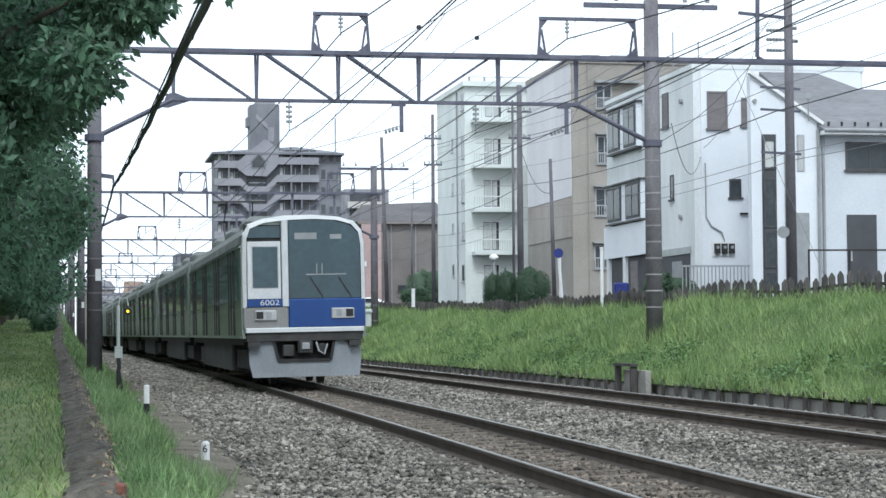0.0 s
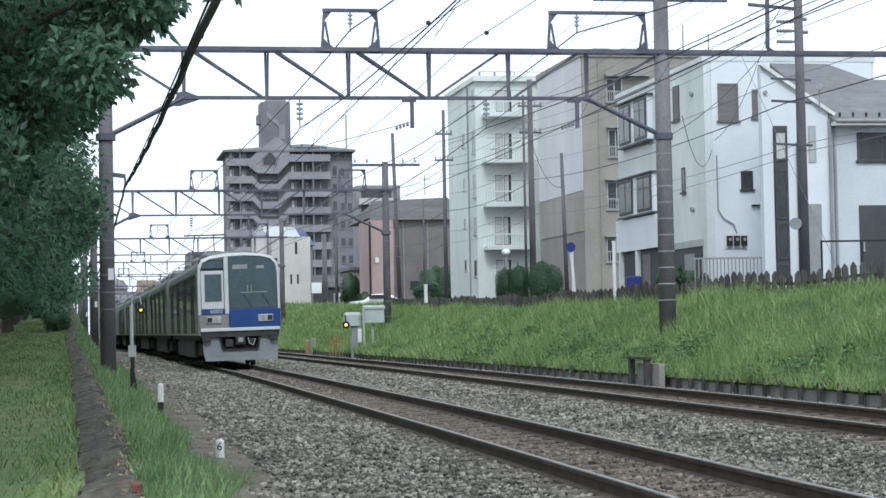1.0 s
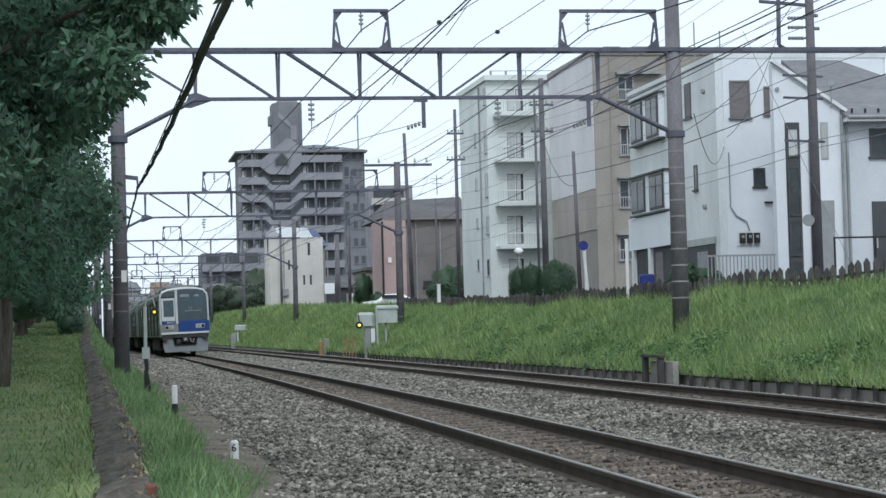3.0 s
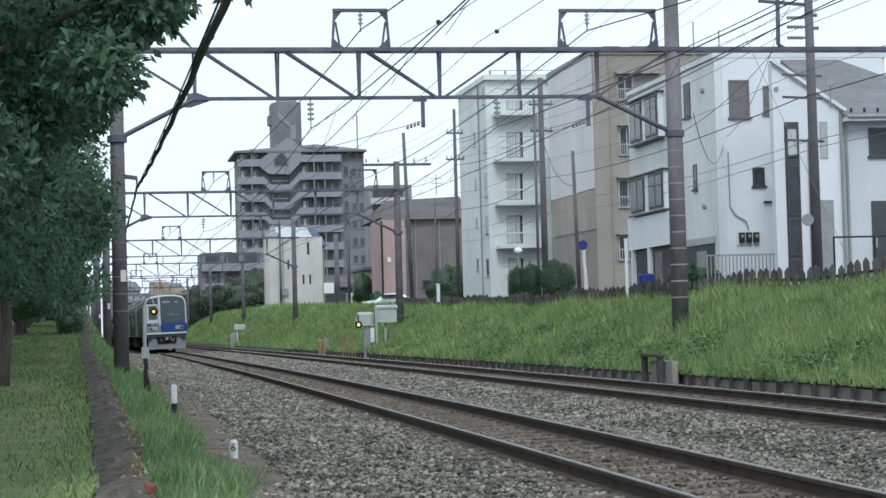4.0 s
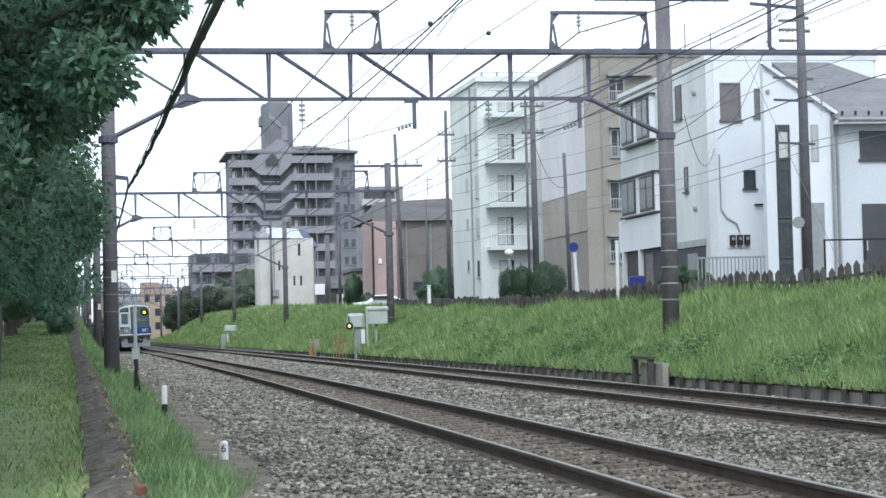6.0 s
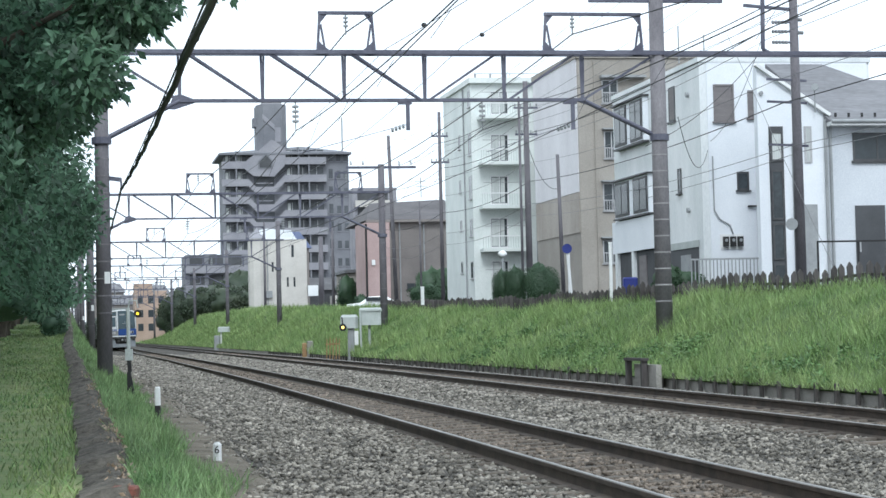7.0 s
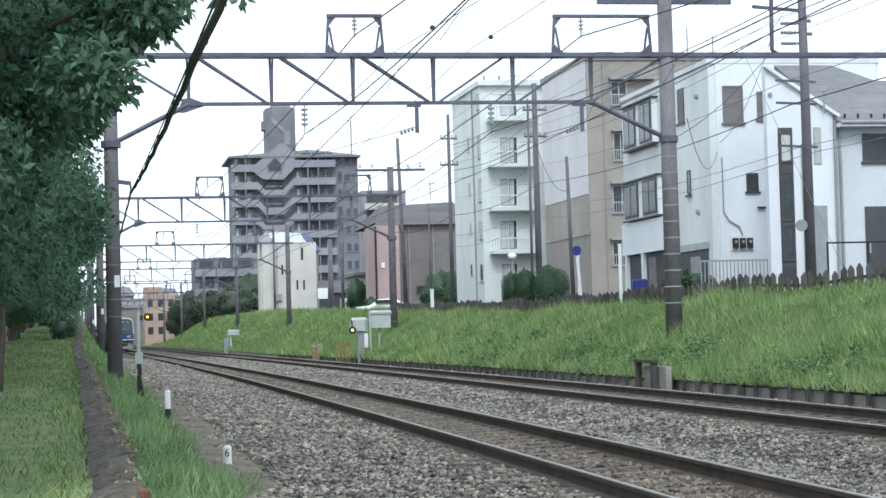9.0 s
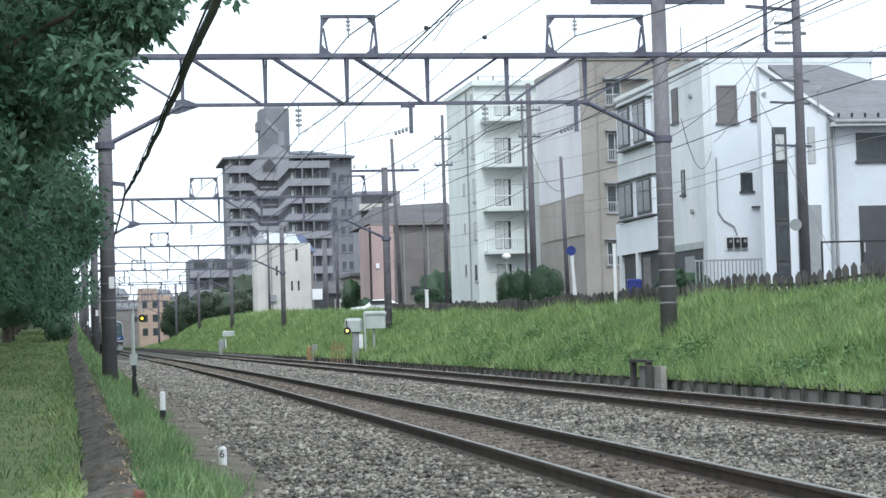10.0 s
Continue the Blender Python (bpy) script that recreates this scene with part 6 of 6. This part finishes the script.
utility_pole((-8.3, 160), 2.6, 9.8, 0.14, "pale pole beside the houses")
utility_pole((-17.2, 198), 2.6, 12.5, 0.14, "slender pole in front of the cream house")
# stake fence along the top of the bank
fence = thing("stake_fence", at(11.75, 50, 2.1), "dark weathered fence of pointed stakes above the bank", "fence", kind="structure")
sd = Mesh()
sd.add([(-0.08, -0.02, -0.3), (0.08, -0.02, -0.3), (0.08, 0.02, -0.3), (-0.08, 0.02, -0.3), (-0.08, -0.02, 0.44), (0.08, -0.02, 0.44), (0.08, 0.02, 0.44), (-0.08, 0.02, 0.44), (0, -0.02, 0.54), (0, 0.02, 0.54)],
       [(0, 1, 5, 8, 4), (3, 7, 9, 6, 2), (0, 4, 7, 3), (1, 2, 6, 5), (4, 8, 9, 7), (5, 6, 9, 8)])
sdata = make_data("stake", sd, M_WOODFENCE)
random.seed(9)
for i in range(160):
    y = 26 + i * 0.5
    ob = new("stake", sdata)
    ob.parent = fence
    ob.matrix_basis = Matrix.Translation(at(11.75, y, bank_z(11.75, y) + random.uniform(-0.05, 0.06)) - ROOT[fence]) @ Matrix.Rotation(-heading(y) + 0.35, 4, "Z") @ Matrix.Rotation(random.uniform(-0.07, 0.07), 4, "Y")
for z in (0.05, 0.22):
    part("fence_rail", Mesh().sweep([[at(11.8, y, bank_z(11.75, y) + z), at(11.84, y, bank_z(11.75, y) + z), at(11.84, y, bank_z(11.75, y) + z + 0.07), at(11.8, y, bank_z(11.75, y) + z + 0.07)] for y in stations(28, 104, 4)], True), M_WOODFENCE, fence)
wallb = thing("street_kerb_wall", at(12.0, 90, 2.2), "low brown block wall along the street edge", "wall", kind="structure")
for y in stations(76, 110, 3.4)[:-1]:
    part("wall_block", Mesh().frame_box(at(12.3, y, bank_z(12.3, y) - 0.2), along(y) * 3.3, across(y) * 0.15, (0, 0, 0.65)), M_BROWN, wallb)

# metal railing in front of the white house
rail = thing("metal_railing", (8.6, 57.4, 2.1), "grey metal railing with upright bars", "railing")
for z in (2.3, 3.05):
    part("rail_bar", Mesh().bar((7.55, 57.3, z), (9.6, 57.6, z), 0.05, 0.05), M_METERBOX, rail)
for k in range(19):
    qx, qy = 7.57 + 2.0 * k / 18, 57.3 + 0.29 * k / 18
    part("baluster", Mesh().tube((qx, qy, 1.9), (qx, qy, 3.05), 0.018, 6), M_METERBOX, rail)
for i, (x, y, w, h) in enumerate(((6.95, 58.2, 0.9, 1.0), (7.45, 58.0, 0.8, 0.8), (7.6, 63.5, 1.0, 1.2), (8.2, 62.0, 0.9, 0.9))):
    shrub(140 + i, (x, y, 1.9), (w, 0.8, h), "loose green shrub beside the house entrance", "shrub", 0.07)
hand = thing("garden_railing", (11.0, 55.5, 2.1), "thin dark metal garden railing", "railing")
part("rail_bar", Mesh().bar((10.95, 55.6, 3.42), (13.6, 56.0, 3.42), 0.04, 0.05), M_RUBBER, hand)
for k in range(3):
    part("post", Mesh().tube((10.97 + 1.2 * k, 55.6 + 0.2 * k, 2.0), (10.97 + 1.2 * k, 55.6 + 0.2 * k, 3.42), 0.03, 6), M_RUBBER, hand)

# signs, posts and lamps on the street
sg = thing("road_sign", (5.3, 76, 2.2), "round blue road sign on a white post", "road sign")
part("post", Mesh().tube((5.35, 76, 2.0), (5.2, 76, 4.3), 0.06, 8), M_WHITEPAINT, sg)
part("disc", Mesh().disc((5.2, 75.92, 4.2), (0, 1, 0), 0.19, 0.03, 18), M_BLUESIGN, sg)
for x, y, z0, z1, r in ((5.62, 62, 1.9, 3.8, 0.055), (5.4, 78, 2.2, 4.3, 0.05), (-0.55, 88, 2.3, 3.1, 0.08)):
    solid("marker_post", Mesh().tube((x, y, z0), (x, y, z1), r, 10).disc((x, y, z1), (0, 0, 1), r * 1.2, 0.05, 10), M_WHITEPAINT, "white painted steel marker post", "post", "white posts")
lp = thing("garden_lamp", (3.1, 88, 2.3), "white globe garden lamp on a grey post", "lamp")
part("post", Mesh().tube((3.1, 88, 2.2), (3.1, 88, 4.35), 0.05, 8), M_METERBOX, lp)
gl = lump(np.random.default_rng(1), (3.1, 88, 4.5), 0.2, (1, 1, 0.8), 8, 10)
part("globe", gl, M_WHITEPAINT, lp, smooth=True)
bin_ = solid("blue_crate", Mesh().bevel_box(6.65, 7.15, 68.5, 69.0, 1.9, 2.85, 0.05), M_BLUESIGN, "blue plastic crate beside the house entrance", "crate")
car = thing("parked_car", (-4.4, 139, 2.2), "white parked car behind the bank", "car")
m = Mesh()
rows = []
for x, z, w in ((-1.9, 0.55, 0.7), (-1.85, 0.9, 0.78), (-0.9, 1.0, 0.8), (-0.3, 1.42, 0.66), (0.9, 1.45, 0.66), (1.7, 1.0, 0.78), (1.9, 0.6, 0.74)):
    rows.append([(-4.4 + x, 139 - w, 2.45), (-4.4 + x, 139 - w * 1.02, 2.2 + z * 0.8), (-4.4 + x, 139 - w * 0.85, 2.2 + z), (-4.4 + x, 139 + w * 0.85, 2.2 + z), (-4.4 + x, 139 + w * 1.02, 2.2 + z * 0.8), (-4.4 + x, 139 + w, 2.45)])
m.sweep(rows, True)
part("body", m, M_CARWHITE, car)
for x in (-1.2, 1.2):
    for y in (-0.7, 0.7):
        part("wheel", Mesh().disc((-4.4 + x, 139 + y  , 2.5), (0, 1, 0), 0.3, 0.2, 14), M_RUBBER, car)
part("side_window", Mesh().frame_box((-4.9, 138.22, 3.32), (1.3, 0, 0), (0, 0.04, 0), (0, 0, 0.25)), M_WINDOW, car)
van = solid("white_van", Mesh().bevel_box(-14.6, -11.6, 196, 197.6, 2.2, 3.3, 0.2), M_CARWHITE, "white van roof seen behind the bank", "van")

# trackside equipment
sp = thing("signal_post", lane(-3.84, 38, 0.0), "slim grey post with a round amber signal lamp", "railway signal")
p = lane(-3.84, 38)
part("post", Mesh().tube((p.x, p.y, 0.75), (p.x, p.y, 1.72), 0.035, 10), M_CABINET, sp)
part("base", Mesh().frame_box((p.x - 0.06, p.y - 0.06, 0.72), (0.13, 0, 0), (0, 0.13, 0), (0, 0, 0.22)), M_CABINET, sp)
part("strut", Mesh().bar((p.x, p.y, 0.75), (p.x + 0.02, p.y, 0.5), 0.07, 0.07).bar((p.x + 0.0, p.y, 0.55), (p.x + 0.12, p.y, -0.2), 0.05, 0.05).bar((p.x, p.y, 0.5), (p.x, p.y, -0.2), 0.07, 0.07), M_RUBBER, sp)
part("arm", Mesh().wire([(p.x, p.y, 1.7), (p.x + 0.03, p.y, 1.86), (p.x + 0.16, p.y, 1.86), (p.x + 0.19, p.y, 1.72)], 0.014), M_CABINET, sp)
part("lamp_case", Mesh().disc((p.x + 0.19, p.y, 1.61), (0, 1, 0), 0.075, 0.1, 18), M_RUBBER, sp)
part("lamp_lens", Mesh().disc((p.x + 0.19, p.y - 0.056, 1.61), (0, 1, 0), 0.027, 0.012, 16), G_YELLOW, sp, "lit amber lens")
eq = thing("trackside_cabinet", at(7.0, 90, -0.2), "pale grey-green equipment cabinet with a signal lamp", "cabinet")
c = Vector((-4.35, 90, 0))
part("case", Mesh().bevel_box(c.x + 0.3, c.x + 0.62, 89.8, 90.2, -0.2, 1.35, 0.04), M_METERBOX, eq)
part("lid", Mesh().bevel_box(c.x - 0.02, c.x + 0.8, 89.7, 90.4, 1.32, 1.95, 0.12), M_CABINET, eq)
part("upper_case", Mesh().bevel_box(c.x + 0.9, c.x + 1.85, 89.7, 90.3, 1.45, 2.1, 0.04), M_CABINET, eq)
part("upper_lid", Mesh().bevel_box(c.x + 0.85, c.x + 1.9, 89.65, 90.35, 2.08, 2.25, 0.08), M_CABINET, eq)
part("post", Mesh().tube((c.x + 0.93, 89.6, -0.2), (c.x + 0.9, 89.6, 2.1), 0.05, 8).tube((c.x + 1.3, 90, -0.2), (c.x + 1.3, 90, 1.5), 0.06, 8), M_CABINET, eq)
part("tag_plate", Mesh().box(c.x + 0.62, c.x + 0.8, 89.72, 89.78, 0.55, 1.2), M_WHITEPAINT, eq)
part("lamp_case", Mesh().disc((c.x + 0.1, 89.6, 1.37), (0, 1, 0), 0.17, 0.12, 18), M_RUBBER, eq)
part("lamp_lens", Mesh().disc((c.x + 0.1, 89.53, 1.37), (0, 1, 0), 0.065, 0.014, 16), G_WHITE, eq, "lit pale amber lens")
part("lamp_stem", Mesh().bar((c.x + 0.1, 89.62, 1.5), (c.x + 0.06, 89.62, 1.85), 0.05, 0.05), M_RUBBER, eq)
og = thing("orange_guard_rails", (c.x - 0.5, 91, 0), "faded orange guard rails beside the cabinet", "guard rail")
for k in range(5):
    part("upright", Mesh().tube((c.x - 0.75 + 0.14 * k, 91 + 0.1 * k, -0.1), (c.x - 0.72 + 0.14 * k, 91 + 0.1 * k, 0.85 + 0.06 * (k % 2)), 0.025, 6), M_ORANGEPAINT, og)
part("crossbar", Mesh().bar((c.x - 0.78, 91, 0.6), (c.x - 0.15, 91.4, 0.62), 0.04, 0.06), M_ORANGEPAINT, og)
solid("marker_stub", Mesh().bevel_box(-7.22, -6.97, 105.4, 105.6, -0.2, 0.62, 0.04), M_ORANGEPAINT, "small orange-stained concrete marker stub", "marker")
solid("marker_stub", Mesh().bevel_box(-6.95, -6.62, 105.2, 105.4, -0.2, 0.72, 0.04), M_CONC, "small pale concrete marker stub", "marker")
sc = thing("trackside_cabinet", (-19.3, 170, -0.2), "small grey equipment box on legs", "cabinet")
part("case", Mesh().bevel_box(-19.3, -18.8, 170, 170.5, -0.2, 1.1, 0.05), M_METERBOX, sc)
part("lid", Mesh().bevel_box(-18.95, -17.95, 169.9, 170.6, 1.4, 1.85, 0.08), M_CABINET, sc)
part("leg", Mesh().tube((-18.7, 170.2, -0.3), (-18.7, 170.2, 1.5), 0.07, 8), M_WHITEPAINT, sc)

# white marker stubs beside the ballast
mk = thing("white_marker", (-4.2, 29.4, 0.0), "white painted concrete marker stub beside the ballast", "marker", "white markers")
q = Vector((-4.2, 29.4, 0))
part("stub", Mesh().bevel_box(q.x - 0.04, q.x + 0.04, q.y - 0.04, q.y + 0.04, 0.13, 0.41, 0.02), M_WHITEPAINT, mk)
part("base", Mesh().bevel_box(q.x - 0.042, q.x + 0.042, q.y - 0.042, q.y + 0.042, -0.2, 0.132, 0.01), M_RUBBER, mk)
mk = thing("white_marker", (-2.24, 19.84, -0.05), "white concrete distance marker stub with a dark numeral", "marker", "white markers")
q = Vector((-2.24, 19.84, 0))
part("stub", Mesh().bevel_box(q.x - 0.042, q.x + 0.042, q.y - 0.04, q.y + 0.04, -0.25, 0.085, 0.025), M_WHITEPAINT, mk)
tx = bpy.data.curves.new("numeral", "FONT")
tx.body, tx.size, tx.extrude, tx.align_x, tx.align_y = "6", 0.11, 0.002, "CENTER", "CENTER"
tx.materials.append(M_RUBBER)
num = new("numeral", tx)
num.parent = mk
num.matrix_basis = Matrix.Translation((0, -0.044, 0.055)) @ Matrix.Rotation(math.pi / 2, 4, "X")

solid("loose_brick", Mesh().bevel_box(-2.24, -2.06, 13.3, 13.5, 0.04, 0.15, 0.015), mat("red_brick", (0.13, 0.045, 0.035), (0.22, 0.085, 0.06), 8, 0.9, bump=0.4), "worn red brick lying on the low wall", "brick")

# ======== wires ========
def sag_line(a, b, sag, n=12):
    a, b = Vector(a), Vector(b)
    return [a.lerp(b, k / n) - Vector((0, 0, 4 * sag * (k / n) * (1 - k / n))) for k in range(n + 1)]


def span_wire(name, label, pts, sags, r, material=M_WIRE):
    line = []
    for i in range(len(pts) - 1):
        seg = sag_line(pts[i], pts[i + 1], sags)
        line += seg if i == 0 else seg[1:]
    return solid(name, Mesh().wire(line, r), material, label, "wire", "overhead wires", at=tuple(pts[0]))


ENDS = [0.4] + PORTALS
for c, zf in ((0.0, 1.76), (FAR, 7.9)):
    mw = span_wire("messenger_wire", "dark overhead messenger wire above the track", [at(c + 0.4, y, 6.1) for y in ENDS], 0.55, 0.012)
    span_wire("contact_wire", "thin overhead contact wire above the track", [at(c + (0.15 if i % 2 else -0.15), y, 5.15) for i, y in enumerate(ENDS)], 0.02, 0.009)
    for i in range(len(ENDS) - 1):
        for k in range(1, 9):
            u = k / 9
            yy = ENDS[i] + (ENDS[i + 1] - ENDS[i]) * u
            part("dropper", Mesh().tube(at(c + 0.1, yy, 5.15), at(c + 0.4, yy, 6.1 - 4 * 0.55 * u * (1 - u)), 0.006, 4), M_WIRE, mw)
span_wire("feeder_wire", "dark feeder wire running through the frames", [Vector((9.05, 0.4, 8.5))] + [at(1.68 if i == 0 else 0.95, y, 8.52) for i, y in enumerate(PORTALS)], 0.35, 0.017)
span_wire("feeder_wire", "dark feeder wire running through the frames", [Vector((19.3, 0.4, 7.6))] + [at(7.41 if i == 0 else 8.2, y, 8.5) for i, y in enumerate(PORTALS)], 0.35, 0.017)
for d in (-1.5, -0.9, 0.9, 1.5):
    span_wire("line_wire", "thin grey line wire between pole crossarms", [at(9.95 + d, y, (9.58 if i < 2 else 9.42)) for i, y in enumerate(ENDS[:3])], 0.5, 0.006, M_WIREPALE)
span_wire("line_wire", "thin grey line wire beside the tracks", [Vector((9.8, 0.4, 8.0))] + [at(2.67 if i == 0 else 1.7, y, 8.12) for i, y in enumerate(PORTALS)], 0.35, 0.009, M_WIREPALE)
span_wire("line_wire", "thin grey line wire beside the tracks", [at(4.6, y, 8.2) for y in ENDS], 0.45, 0.009, M_WIREPALE)
for o, y, z in ((2.86, 43, 8.0), (3.15, 36.5, 7.86), (4.6, 38, 7.9), (4.6, 45, 8.1), (8.45, 40, 9.1), (10.85, 42, 9.1)):
    solid("wire_spacer", Mesh().disc(at(o, y, z), (0, 0, 1), 0.045, 0.09, 10).disc(at(o, y, z), (0, 0, 1), 0.06, 0.04, 10), M_WIRE, "small dark round spacer on a line wire", "wire spacer", "wire spacers")
# thick cable lashed below its carrier wire, beside the lane
left = [Vector((1.02, -2.0, 2.62))] + [at(-3.83, y, 4.74) for y in PORTALS]
span_wire("carrier_wire", "thin carrier wire beside the lane", left, 0.1, 0.008)
cable = []
clips = []
for i in range(len(left) - 1):
    seg = sag_line(left[i], left[i + 1], 0.17, 30)
    for k, p in enumerate(seg):
        w = 0.008 * math.sin(k * 2.1) if 0 < k < 30 else 0
        cable.append(p - Vector((w, 0, 0.02 + abs(w))))
        if k % 3 == 0:
            clips.append(p - Vector((0, 0, 0.01)))
sc_ = solid("signal_cable", Mesh().wire(cable, 0.027, 7), M_WIRE, "thick black sagging cable with hangers beside the lane", "cable", at=tuple(left[0]))
for p in clips:
    part("hanger", Mesh().disc(p, (0.3, 1, 0), 0.032, 0.035, 8), M_WIRE, sc_)
# street wires from pole to pole, and across to the houses
for i, (z, dx, z2, dx2) in enumerate(((9.6, -0.8, 12.0, -0.7), (9.55, 0.0, 11.9, 0.0), (9.3, -0.7, 11.0, -0.6), (9.0, -0.75, 10.7, 0.3), (8.75, -0.7, 10.2, 0.0), (7.6, -0.6, 9.2, 0.0), (7.0, -0.4, 8.3, 0.1), (5.85, -0.2, 7.2, 0.0), (5.7, 0.1, 6.6, 0.1))):
    a = Vector((9.8, 52, z)) + ACROSS * dx
    b = Vector((4.66, 95, z2)) + ACROSS * dx2
    near = Vector((16.5, 12, z + 0.3)) + ACROSS * dx
    far_ = Vector((0.45, 104, z2 - 0.9)) + ACROSS * dx2 * 0.4
    end_ = Vector((-2.9, 118, z2 - 1.0)) + ACROSS * dx2 * 0.4
    span_wire("street_wire", "thin grey service wire between street poles", [near, a, b, far_, end_], 0.35, 0.009 if i % 3 else 0.016, M_WIREPALE if i % 3 else M_WIRE)
span_wire("house_wire", "service wire from the pole to a house", [(9.0, 51.9, 9.0), bf.p(0.3, 7.2, 0.1)], 0.5, 0.009, M_WIREPALE)
span_wire("house_wire", "service wire from the pole to a house", [(8.8, 51.8, 8.3), at(9.95, 49.8, 5.9)], 0.3, 0.009)
span_wire("house_wire", "service wire hanging from the portal pole to a house", [at(10.1, 47.4, 6.4), bf.p(0.2, 6.9, 0.1)], 0.9, 0.01)
span_wire("guy_wire", "thin stay wire slanting down to the bank", [(8.0, 52, 8.9), (10.4, 50, 2.2)], 0.02, 0.007, M_WIREPALE)
span_wire("house_wire", "dark cable looping beside the apartment pole", [(4.66, 95, 10.3), (5.3, 80.2, 6.9)], 0.8, 0.016)


motions()
